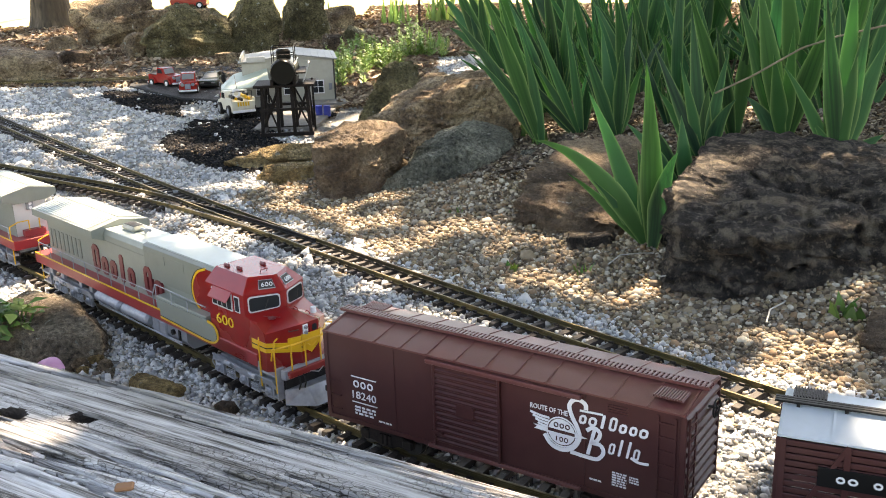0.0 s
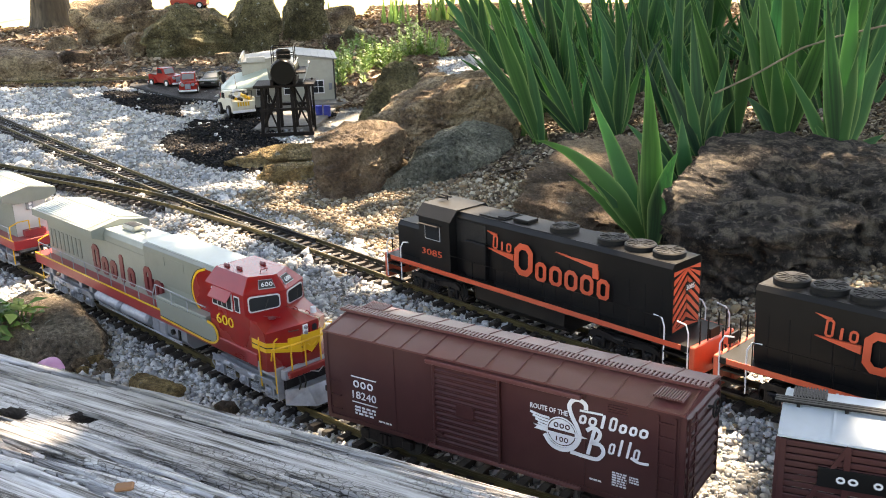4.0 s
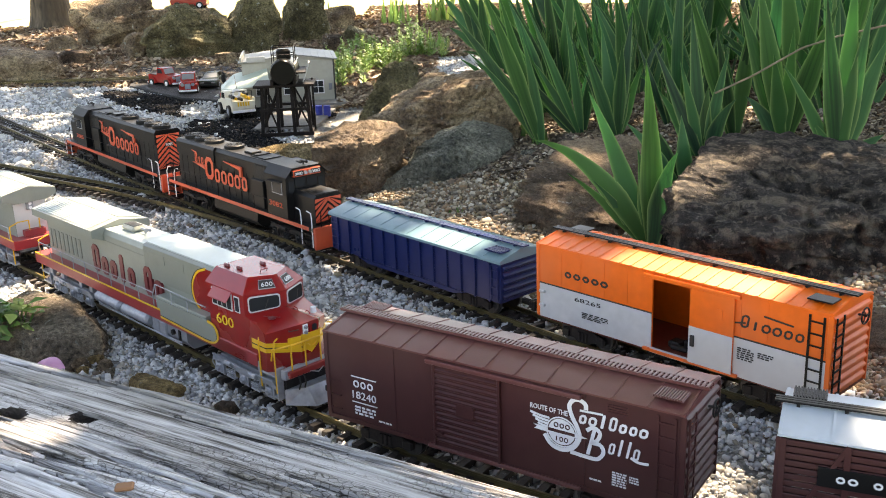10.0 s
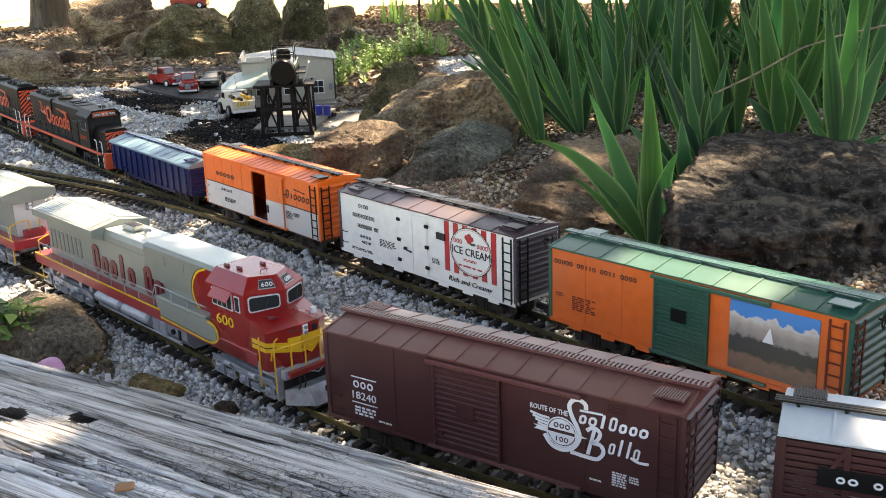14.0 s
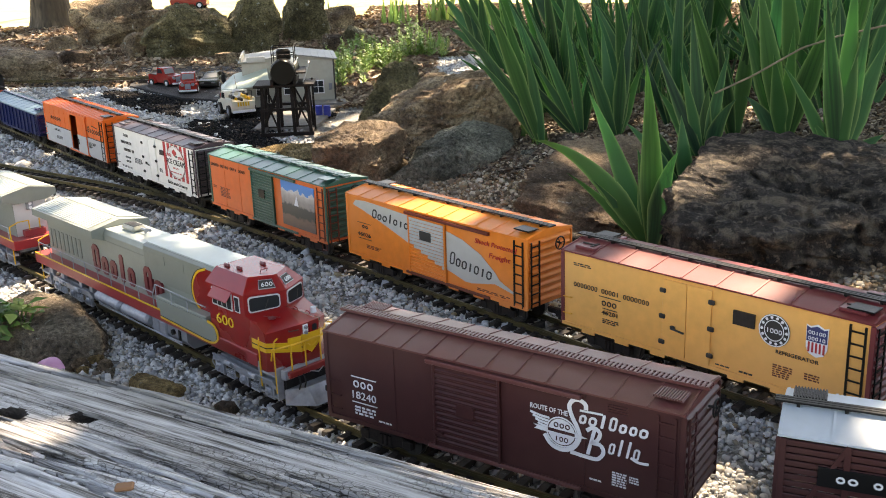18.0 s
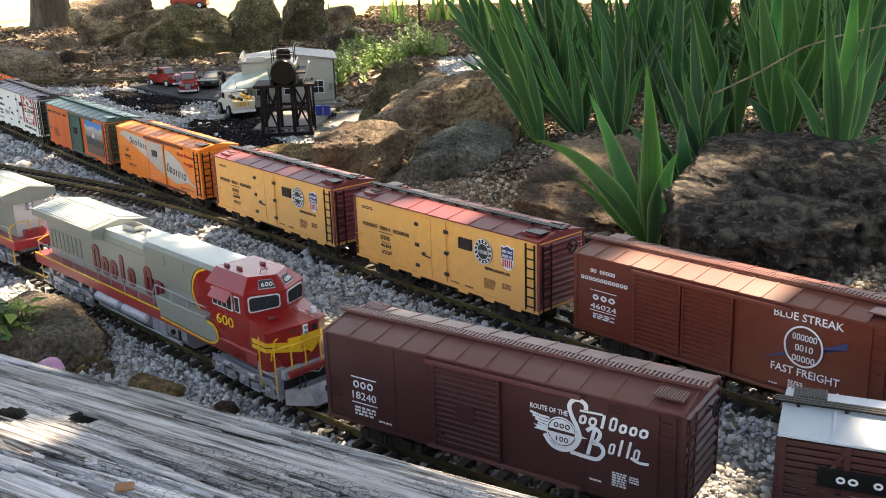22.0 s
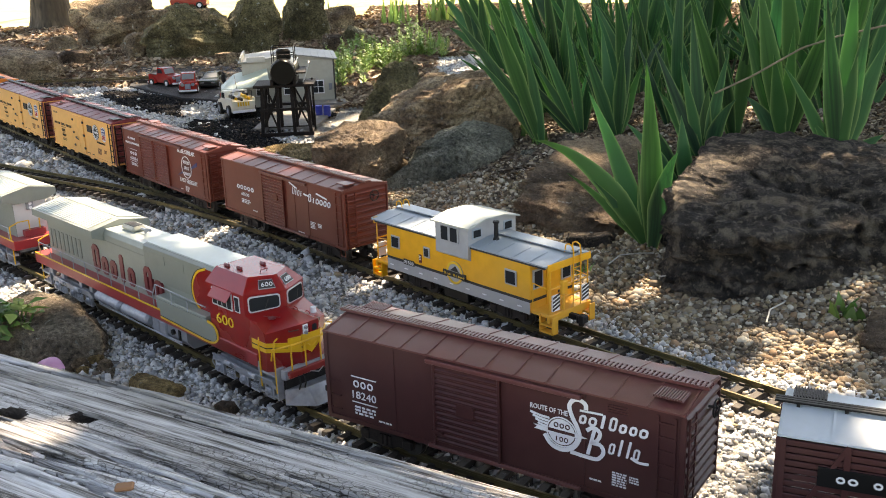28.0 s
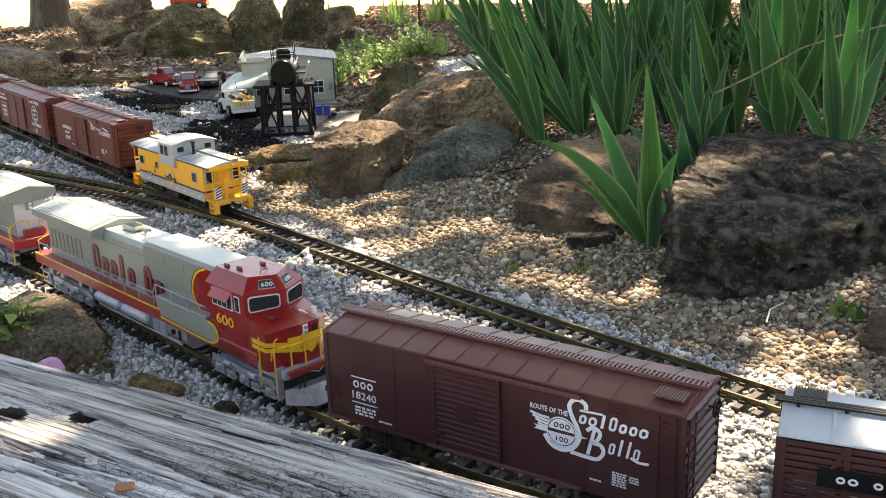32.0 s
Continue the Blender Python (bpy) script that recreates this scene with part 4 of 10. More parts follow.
def timber_mat():
    m = bpy.data.materials.new("weathered_grey_wood")
    m.use_nodes = True
    n, l = m.node_tree.nodes, m.node_tree.links
    p = n["Principled BSDF"]
    p.inputs["Roughness"].default_value, p.inputs["Specular IOR Level"].default_value = 0.85, 0.25
    co = n.new("ShaderNodeTexCoord")
    def tex(s, st, d=6, r=0.6):
        mp = n.new("ShaderNodeMapping")
        mp.inputs["Scale"].default_value = st
        l.new(co.outputs["Object"], mp.inputs[0])
        t = n.new("ShaderNodeTexNoise")
        t.inputs["Scale"].default_value, t.inputs["Detail"].default_value, t.inputs["Roughness"].default_value = s, d, r
        t.inputs["Distortion"].default_value = 0.4
        l.new(mp.outputs[0], t.inputs[0])
        return t.outputs[0]
    grain, wide, fibre, fine = tex(150, (0.03, 1, 1), 4), tex(9, (0.2, 1, 1)), tex(420, (0.05, 1, 1)), tex(30, (0.5, 1, 1))
    # short cross-checks in weathered bands, sunk in the relief and darkened in the colour
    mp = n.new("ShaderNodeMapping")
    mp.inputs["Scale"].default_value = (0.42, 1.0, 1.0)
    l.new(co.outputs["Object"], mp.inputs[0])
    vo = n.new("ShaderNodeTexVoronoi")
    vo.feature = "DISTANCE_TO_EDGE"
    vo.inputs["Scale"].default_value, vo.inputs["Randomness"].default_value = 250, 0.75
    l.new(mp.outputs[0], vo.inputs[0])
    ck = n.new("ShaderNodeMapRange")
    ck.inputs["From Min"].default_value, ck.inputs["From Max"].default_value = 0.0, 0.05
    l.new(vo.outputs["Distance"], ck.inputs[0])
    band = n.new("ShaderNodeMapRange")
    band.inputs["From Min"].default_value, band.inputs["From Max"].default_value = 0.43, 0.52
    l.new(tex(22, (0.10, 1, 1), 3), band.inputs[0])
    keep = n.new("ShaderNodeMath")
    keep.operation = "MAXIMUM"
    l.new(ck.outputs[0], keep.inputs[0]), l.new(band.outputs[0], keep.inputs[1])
    r1 = n.new("ShaderNodeValToRGB")
    e = r1.color_ramp.elements
    e[0].position, e[0].color = 0.40, (0.085, 0.078, 0.072, 1)
    e[1].position, e[1].color = 0.57, (0.60, 0.595, 0.59, 1)
    mid = e.new(0.475)
    mid.color = (0.36, 0.35, 0.34, 1)
    sm = n.new("ShaderNodeMath")
    sm.operation = "MULTIPLY_ADD"
    sm.inputs[1].default_value = 0.35
    l.new(fibre, sm.inputs[0])
    m7 = n.new("ShaderNodeMath")
    m7.operation = "MULTIPLY"
    m7.inputs[1].default_value = 0.65
    l.new(grain, m7.inputs[0]), l.new(m7.outputs[0], sm.inputs[2])
    l.new(sm.outputs[0], r1.inputs[0])
    def times(a, b):
        x = n.new("ShaderNodeMix")
        x.data_type, x.blend_type = "RGBA", "MULTIPLY"
        x.inputs["Factor"].default_value = 1
        l.new(a, x.inputs["A"]), l.new(b, x.inputs["B"])
        return x.outputs["Result"]
    r2 = n.new("ShaderNodeValToRGB")
    r2.color_ramp.elements[0].position, r2.color_ramp.elements[0].color = 0.35, (0.50, 0.48, 0.45, 1)
    r2.color_ramp.elements[1].position, r2.color_ramp.elements[1].color = 0.60, (1.15, 1.15, 1.17, 1)
    l.new(wide, r2.inputs[0])
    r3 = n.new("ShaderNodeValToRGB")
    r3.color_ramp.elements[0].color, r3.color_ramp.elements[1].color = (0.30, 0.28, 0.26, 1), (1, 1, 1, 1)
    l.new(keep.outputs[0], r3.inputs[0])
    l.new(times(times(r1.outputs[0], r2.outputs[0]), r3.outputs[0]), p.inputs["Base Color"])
    hs = n.new("ShaderNodeMath")
    hs.operation = "MULTIPLY_ADD"
    hs.inputs[1].default_value = 0.7
    l.new(keep.outputs[0], hs.inputs[0]), l.new(sm.outputs[0], hs.inputs[2])
    b = n.new("ShaderNodeBump")
    b.inputs["Strength"].default_value, b.inputs["Distance"].default_value = 1.0, 0.004
    l.new(hs.outputs[0], b.inputs["Height"]), l.new(b.outputs[0], p.inputs["Normal"])
    return m


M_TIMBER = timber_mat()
TOP = 0.11
tm = thing("timber", "weathered grey split railway timber edging the bed", "timber beam", pose(-0.32, 0.941, TOP - 0.17, 0, 0, -30.7))
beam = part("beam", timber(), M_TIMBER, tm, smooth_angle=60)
sp = random.Random(61)
for k in range(26):
    L_, w_ = sp.uniform(0.06, 0.26), sp.uniform(0.0016, 0.0036)
    u_, v_ = sp.uniform(-0.42, 0.62), -sp.uniform(0.004, 0.075) if k < 14 else -sp.uniform(0.08, 0.25)
    mb = Mesh()
    n_ = 8
    ring_v = []
    for i in range(n_ + 1):
        q = i / n_
        tw = w_ * (0.15 + 0.85 * math.sin(math.pi * min(max(q, 0.03), 0.97)) ** 0.6)
        cy = 0.002 * math.sin(q * 5 + k)
        ring_v += [(u_ + L_ * q, v_ + cy - tw, 0.1665), (u_ + L_ * q, v_ + cy - tw * 0.4, 0.1712), (u_ + L_ * q, v_ + cy + tw * 0.4, 0.1712), (u_ + L_ * q, v_ + cy + tw, 0.1665)]
    mb.add(ring_v, [(4 * i + j, 4 * i + j + 1, 4 * i + j + 5, 4 * i + j + 4) for i in range(n_) for j in range(3)] + [(3, 2, 1, 0), (4 * n_, 4 * n_ + 1, 4 * n_ + 2, 4 * n_ + 3)])
    part("splinter", mb, M_TIMBER, tm, smooth_angle=40)
M_KNOT = mat("dark_knot_wood", (0.030, 0.022, 0.017), 0.95, var=0.5, scale=200, bump=0.8)
beam.data.materials.append(M_KNOT)
# Faces in and around both knot hollows take a much darker colour.
for p in beam.data.polygons:
    if any(math.hypot((p.center.x - ku) * 0.75, p.center.y + 0.27 - kw) < kr * 1.2 for ku, kw, kr in ((-0.072, 0.156, 0.013), (0.001, 0.188, 0.011))):
        p.material_index = 1


# ---- iris clumps ----
def blade(length, width, bend, seed, fold=0.13):
    """A sword-shaped leaf from the ground up along z, bending towards +x, with a long point."""
    rng = random.Random(seed)
    n = 14
    v, f = [], []
    x, z, a = 0.0, 0.0, 0.0
    twist = rng.uniform(-0.6, 0.6)
    peak = rng.uniform(0.30, 0.45)
    for i in range(n + 1):
        t = i / n
        if i:
            a += bend * (0.25 + 1.6 * t * t) / n
            x, z = x + length / n * math.sin(a), z + length / n * math.cos(a)
        w = width * (0.36 + 0.64 * min(1, t / peak) ** 0.8) * (1 if t < peak else max(0.0, 1 - ((t - peak) / (1 - peak)) ** 1.25)) / 2 + 0.0004
        tw = twist * t * t
        for k, o in ((-1, 0), (0, 1), (1, 0)):
            e, d = k * w * math.cos(tw), k * w * math.sin(tw) + o * fold * w
            v.append((x + e * math.cos(a), d + 0.25 * bend * length * t ** 3 * (1 if twist > 0 else -1), z - e * math.sin(a)))
    for i in range(n):
        for k in (0, 1):
            b = i * 3 + k
            f.append((b, b + 1, b + 4, b + 3))
    mb = Mesh()
    mb.v, mb.f = v, f
    me = mb.data("leaf", M_IRIS, 180)
    me.attributes.new("margin", "FLOAT", "POINT").data.foreach_set("value", [1.0, 0.0, 1.0] * (n + 1))
    return me


bl = random.Random(5)
TALL = [blade(bl.uniform(0.30, 0.52), bl.uniform(0.034, 0.052), b, i) for i, b in enumerate((0.03, 0.1, 0.16, 0.05, 0.22, 0.12, 0.3))]
SHORT = [blade(bl.uniform(0.17, 0.30), bl.uniform(0.026, 0.037), b, 20 + i) for i, b in enumerate((0.1, 0.3, 0.5, 0.2, 0.75, 0.4))]
THIN = [blade(bl.uniform(0.25, 0.42), bl.uniform(0.010, 0.016), b, 40 + i) for i, b in enumerate((0.05, 0.2, 0.4, 0.12))]


def iris(x, y, scale, seed, leaves=8, spread=22, facing=0.0, sway=0.0, label="clump of sword-shaped green iris leaves in the flower bed"):
    """One flat fan: tall leaves in the middle, shorter ones curving out at its sides."""
    rng = random.Random(seed)
    z = float(land(x, y))
    t = thing("iris_plant", label, "iris", pose(x, y, z - 0.01), group="irises in the flower bed")
    c, sn = math.cos(radians(facing)), math.sin(radians(facing))
    tip = sway + rng.uniform(-9, 9)
    for i in range(leaves):
        side = i - (leaves - 1) / 2
        q = abs(side) / ((leaves - 1) / 2)
        lean = side * 2 * spread / (leaves - 1) + tip + rng.uniform(-4, 4)
        kind = SHORT if q > 0.62 else TALL
        if rng.random() < 0.22:
            kind = THIN
        me = kind[rng.randrange(len(kind))]
        turn = facing + (0 if lean >= 0 else 180) + rng.uniform(-14, 14)
        s = scale * rng.uniform(0.72, 1.12)
        m = Matrix.Translation((side * 0.010 * c, side * 0.010 * sn, 0)) @ pose(0, 0, 0, 0, 0, turn) @ pose(0, 0, 0, rng.uniform(-6, 6), abs(lean), 0) @ Matrix.Scale(s, 4)
        part("leaf", me, M_IRIS, t).matrix_basis = m
    return t


def fan(x, y, leaves, label="clump of broad sword-shaped iris leaves at the edge of the bed", drop=0.006, material=None):
    """A fan with leaves of its own: each one's lean, length, width and bend."""
    rng = random.Random(int(x * 1000 + y * 77))
    t = thing("iris_plant", label, "iris", pose(x, y, float(land(x, y)) - drop), group="irises in the flower bed")
    for k, (lean, length, w, bend) in enumerate(leaves):
        turn = (0 if lean >= 0 else 180) + rng.uniform(-9, 9)
        shift = pose(lean / 30 * 0.008, rng.uniform(-0.012, 0.012), 0)
        part("leaf", blade(length, w, bend, k + int(length * 999)), material or M_IRIS, t, m=shift @ pose(0, 0, 0, 0, 0, turn) @ pose(0, 0, 0, rng.uniform(-5, 5), abs(lean), 0))
    return t


young = fan(0.382, 1.689, [(-27.0, 0.295, 0.040, 1.3), (-19.2, 0.306, 0.036, 0.12), (-2.0, 0.339, 0.044, 0.1), (24.0, 0.095, 0.034, 0.5), (-40.7, 0.197, 0.020, 0.3), (-34.0, 0.160, 0.022, 0.25), (-6.0, 0.185, 0.036, 0.2)],
    "single young iris fan at the edge of the gravel", material=M_IRISYOUNG)
part("leaf", blade(0.200, 0.042, 0.60, 11), M_IRISYOUNG, young, m=pose(-0.004, -0.024, 0, 0, 0, -35) @ pose(0, 0, 0, 0, 5, 0))
fan(0.367, 2.451, [(-40.4, 0.269, 0.022, 0.1), (-22.1, 0.351, 0.024, 0.05), (-41.9, 0.12, 0.03, 0.5), (-7.2, 0.316, 0.024, 0.05), (-5.5, 0.25, 0.02, 0), (-29.7, 0.222, 0.022, 0.1), (6.2, 0.186, 0.03, 0.1)])
fan(0.438, 2.351, [(-19.0, 0.288, 0.03, 0.1), (-7.5, 0.273, 0.034, 0), (-22.0, 0.186, 0.026, 0.2), (4.9, 0.306, 0.03, 0.05), (1.5, 0.238, 0.034, 0), (14.6, 0.193, 0.03, 0.2), (2.9, 0.166, 0.03, 0.9)])
fan(0.572, 2.052, [(-27.6, 0.182, 0.034, 0.2), (-14.2, 0.227, 0.024, 0.05), (-22.7, 0.287, 0.03, 0.05), (0.2, 0.163, 0.03, 0.1), (8.6, 0.238, 0.03, 0.1), (-5.6, 0.331, 0.03, 0), (12.6, 0.149, 0.034, 0.5)])
fan(0.492, 1.894, [(-33.7, 0.192, 0.026, 0.3), (-22.6, 0.169, 0.024, 0.2), (-4.5, 0.154, 0.034, 0), (-18.4, 0.116, 0.022, 0.1)], "small iris fan growing between two rocks")
fan(0.767, 2.126, [(-18.1, 0.321, 0.048, 0.1), (-30.0, 0.133, 0.036, 0.4), (0.1, 0.253, 0.036, 0), (14.1, 0.311, 0.05, 0.12), (-11.1, 0.203, 0.04, 0), (9.1, 0.188, 0.034, 0.1), (-11.8, 0.364, 0.046, 0)], "tall iris clump behind the dark rock")
fan(0.813, 1.933, [(-27.0, 0.243, 0.026, 0.2), (-10.6, 0.346, 0.044, 0), (-0.2, 0.391, 0.046, 0), (16.2, 0.272, 0.05, 0.1), (49.7, 0.099, 0.032, 0.25), (-25.6, 0.105, 0.026, 0.25), (-11.2, 0.211, 0.028, 0), (-5.0, 0.14, 0.026, 0), (4.9, 0.338, 0.046, 0.05)], "tall iris clump behind the dark rock")
fan(0.262, 2.400, [(-27.9, 0.404, 0.036, 0.3), (-18.5, 0.427, 0.036, 0.12), (-20.8, 0.17, 0.028, 0.35), (-14.3, 0.397, 0.034, 0.05), (-8.4, 0.278, 0.03, 0.1), (-29.3, 0.3, 0.024, 0.4)])
fan(0.170, 3.300, [(-31.2, 0.246, 0.04, 0.25), (-21.4, 0.295, 0.044, 0.1), (-25.2, 0.189, 0.036, 0.1), (-21.0, 0.138, 0.034, 0), (-45.8, 0.145, 0.03, 0.4), (-5.1, 0.213, 0.04, 0)], drop=-0.15)
fan(0.679, 2.192, [(-18.1, 0.358, 0.036, 0.05), (-11.4, 0.27, 0.034, 0.1), (3.8, 0.255, 0.034, 0.1), (-6.0, 0.212, 0.036, 0), (5.4, 0.348, 0.04, 0.1)])
bed = random.Random(9)
for x, y, s in ((0.30, 3.02, 0.8), (0.33, 2.80, 0.75), (0.26, 3.45, 0.85), (0.37, 2.62, 0.7), (0.33, 4.2, 1.1), (0.45, 4.4, 1.2), (0.55, 4.1, 1.2), (0.62, 4.4, 1.3), (0.75, 4.2, 1.3)):
    iris(x, y, s, int(x * 1000 + y * 100), 7, 30, bed.uniform(-20, 20), -16)
for i in range(20):
    u = bed.random()
    x, y = 0.47 + 0.95 * u + bed.uniform(-0.05, 0.05), 2.36 + 0.50 * bed.random() - 0.18 * u
    iris(x, y, bed.uniform(0.65, 1.1), 300 + i, 7, 26, bed.uniform(-35, 35), bed.uniform(-14, 10))
for i in range(12):
    x, y = bed.uniform(0.36, 0.62), bed.uniform(2.6, 3.4)
    iris(x, y, bed.uniform(0.7, 1.05), 400 + i, 7, 28, bed.uniform(-45, 45), bed.uniform(-18, 8))
for i in range(30):
    x, y = bed.uniform(0.55, 1.7), bed.uniform(2.75, 3.7)
    iris(x, y, bed.uniform(1.0, 1.45), 500 + i, 8, 22, bed.uniform(-45, 45), bed.uniform(-12, 12))


# ---- the shade tree ----
def tree_trunk(x, y, r, h, label):
    z = float(land(x, y))
    t = thing("tree", label, "tree", pose(x, y, z - 0.05))
    mb = Mesh()
    n, k = 64, 40
    v, f = [], []
    for i in range(k + 1):
        zz = h * i / k
        rr = r * (1 + 0.5 * math.exp(-zz / 0.12)) * (1 - 0.35 * zz / h)
        for j in range(n):
            a = 2 * math.pi * j / n
            q = rr * (1 + 0.06 * noise.noise(Vector((math.cos(a) * 3, math.sin(a) * 3, zz * 1.5))) + 0.045 * abs(math.sin(a * 13 + 1.5 * noise.noise(Vector((a * 2, zz * 4, 0))))) )
            v.append((q * math.cos(a), q * math.sin(a), zz))
    for i in range(k):
        f += [(i * n + j, i * n + (j + 1) % n, (i + 1) * n + (j + 1) % n, (i + 1) * n + j) for j in range(n)]
    mb.add(v, f)
    part("trunk", mb, M_BARK, t, smooth_angle=60)
    return t


tree = tree_trunk(-2.42, 6.28, 0.105, 4.2, "broad shade tree with brown furrowed bark")
TX, TY = -2.42, 6.28
TZ = float(land(TX, TY)) - 0.05
rng = random.Random(77)
for i in range(11):
    a = -1.9 + 0.42 * i + rng.uniform(-0.15, 0.15)
    reach = rng.uniform(3.0, 6.5)
    lz = rng.uniform(3.0, 4.0)
    mb = Mesh()
    pts = []
    for k in range(8):
        t = k / 7
        pts.append(Vector((reach * t * math.cos(a) + 0.15 * math.sin(5 * t + i), reach * t * math.sin(a) + 0.15 * math.cos(4 * t + i), lz + 1.4 * t ** 0.7)))
    for k in range(7):
        mb.cyl(pts[k], pts[k + 1], 0.07 * (1 - k / 8), 0.07 * (1 - (k + 1) / 8), 8)
    part("limb", mb, M_BARK, tree)


# Hand-set spots that thin or thicken the unseen crown to place sun patches.
THIN_SPOTS = ((-0.60, 1.38, 0.18, 0.14, -0.30), (-0.69, 3.42, 0.09, 0.09, -0.70), (-0.33, 3.25, 0.10, 0.10, -0.4), (-0.25, 2.20, 0.10, 0.09, -0.35),
              (-1.00, 2.85, 0.50, 0.55, -0.22), (-1.12, 2.66, 0.16, 0.10, -0.50), (-0.40, 1.90, 0.45, 0.40, -0.30), (0.75, 1.62, 0.26, 0.20, 0.20), (0.51, 1.46, 0.05, 0.04, -0.2), (0.45, 1.30, 0.05, 0.035, -0.5), (0.55, 1.28, 0.05, 0.03, -0.5), (0.50, 1.50, 0.14, 0.12, -0.18), (0.36, 1.70, 0.07, 0.07, -0.45), (0.10, 1.75, 0.45, 0.35, -0.08), (0.30, 1.30, 0.35, 0.2, -0.08), (-0.62, 2.86, 0.22, 0.20, 0.30), (-0.05, 1.38, 0.25, 0.18, -0.35), (0.25, 1.08, 0.2, 0.15, -0.3), (0.38, 0.95, 0.18, 0.22, -0.60),
              (-0.80, 2.00, 0.30, 0.40, -0.60), (-0.82, 1.68, 0.13, 0.13, -0.70), (-0.40, 0.86, 0.24, 0.14, 0.16), (-0.22, 0.78, 0.16, 0.10, 0.12), (-0.50, 1.02, 0.16, 0.10, -0.12), (-0.01, 0.71, 0.10, 0.06, -0.55), (-0.47, 2.60, 0.14, 0.10, -0.5), (0.15, 1.92, 0.16, 0.14, -0.35),
              (0.24, 1.79, 0.05, 0.04, -0.32), (0.22, 1.64, 0.12, 0.10, -0.2), (0.38, 1.36, 0.12, 0.08, -0.35), (0.49, 1.20, 0.12, 0.08, -0.40), (0.56, 1.52, 0.10, 0.07, -0.30), (0.05, 1.85, 0.20, 0.20, -0.30), (-0.20, 2.30, 0.10, 0.10, -0.5), (-0.16, 3.18, 0.16, 0.14, -0.6),
              (-0.32, 4.30, 0.28, 0.55, -0.65), (-0.02, 2.75, 0.18, 0.18, -0.60), (0.30, 1.90, 0.07, 0.06, -0.5), (-0.90, 3.40, 0.20, 0.20, -0.25), (-0.40, 1.30, 0.18, 0.14, -0.30),
              (-1.60, 4.60, 0.50, 0.35, -0.35), (-1.70, 5.20, 0.35, 0.25, -0.40))


def crown_density(sx, sy):
    """How thick the crown stands over the ground spot that it shades."""
    d = 0.80 + 0.16 * (sx > 0.25) * (sy > 1.80) * (sy < 4.6) - 0.5 * (sx < -1.9) * (sy > 5.0)
    for x, y, rx, ry, k in THIN_SPOTS:
        d += k * math.exp(-(((sx - x) / rx) ** 2 + ((sy - y) / ry) ** 2))
    edge = math.hypot((sx + 0.5) / 3.5, (sy - 1.6) / 4.7) + 0.10 * noise.noise(Vector((sx * 0.9, sy * 0.9, 5.0)))
    if sy > 6.0 or sx < -3.2 or edge > 1:
        d = 0.0
    return d


def crown():
    rng = np.random.default_rng(21)
    v, f = [], []
    for _ in range(39000):
        sx, sy = rng.uniform(-4, 3.2), rng.uniform(-3.2, 6.6)
        clump = noise.noise(Vector((sx * 3.4, sy * 3.4, 3.0))) + 0.6 * noise.noise(Vector((sx * 8.0, sy * 8.0, 9.0)))
        p = crown_density(sx, sy)
        if rng.uniform() > p * min(1.2, max(0.0, 0.76 + 1.0 * clump)) + max(0.0, p - 1) * 1.5:
            continue
        h = rng.uniform(3.4, 4.6)
        c = Vector((sx, sy, 0)) + sun_dir * (h / sun_dir.z)
        q = Euler(rng.uniform(-0.8, 0.8, 3)).to_matrix()
        L, W = rng.uniform(0.06, 0.11), rng.uniform(0.045, 0.07)
        b = len(v)
        for p3 in ((-L, 0, 0), (-L * 0.3, W * 0.9, 0.01), (L * 0.45, W * 0.7, 0.01), (L, 0, 0), (L * 0.45, -W * 0.7, 0.01), (-L * 0.3, -W * 0.9, 0.01)):
            v.append(tuple(c + q @ Vector(p3) - Vector((TX, TY, TZ))))
        f.append((b, b + 1, b + 2, b + 3, b + 4, b + 5))
    mb = Mesh()
    mb.v, mb.f = v, f
    return mb


part("crown", crown(), M_CANOPY, tree, "green leafy crown with gaps", smooth_angle=0)


# ---- rolling stock: x runs along the car, -y is the side towards the timber, rail tops at z = 0 ----
CL, CW, SILL, EAVE = 0.43, 0.095, 0.0345, 0.143


def wheel_mesh(r=0.0155):
    mb = Mesh()
    for y in (-0.0225, 0.0225):
        s = 1 if y > 0 else -1
        mb.cyl((0, y - s * 0.0035, 0), (0, y, 0), r + 0.0018, n=20)
        mb.cyl((0, y, 0), (0, y + s * 0.005, 0), r, r * 0.98, n=20)
        mb.cyl((0, y + s * 0.005, 0), (0, y + s * 0.0056, 0), r * 0.30, r * 0.2, n=12)
        for k in range(5):
            a = k * 1.2566
            mb.box(r * 0.34, r * 0.80, -0.0011, 0.0011, 0, 0.0009, 0, Matrix.Translation((0, y + s * 0.005, 0)) @ pose(0, 0, 0, -90 * s, 0, 0) @ pose(0, 0, 0, 0, 0, math.degrees(a)))
    mb.cyl((0, -0.0225, 0), (0, 0.0225, 0), 0.003, n=8)
    return mb.data("wheelset", M_STEELWHEEL, 40)


M_STEELWHEEL = mat("dull_wheel_metal", (0.10, 0.095, 0.09), 0.4, 0.6, var=0.3, scale=100, bump=0.05)
WHEEL = wheel_mesh()


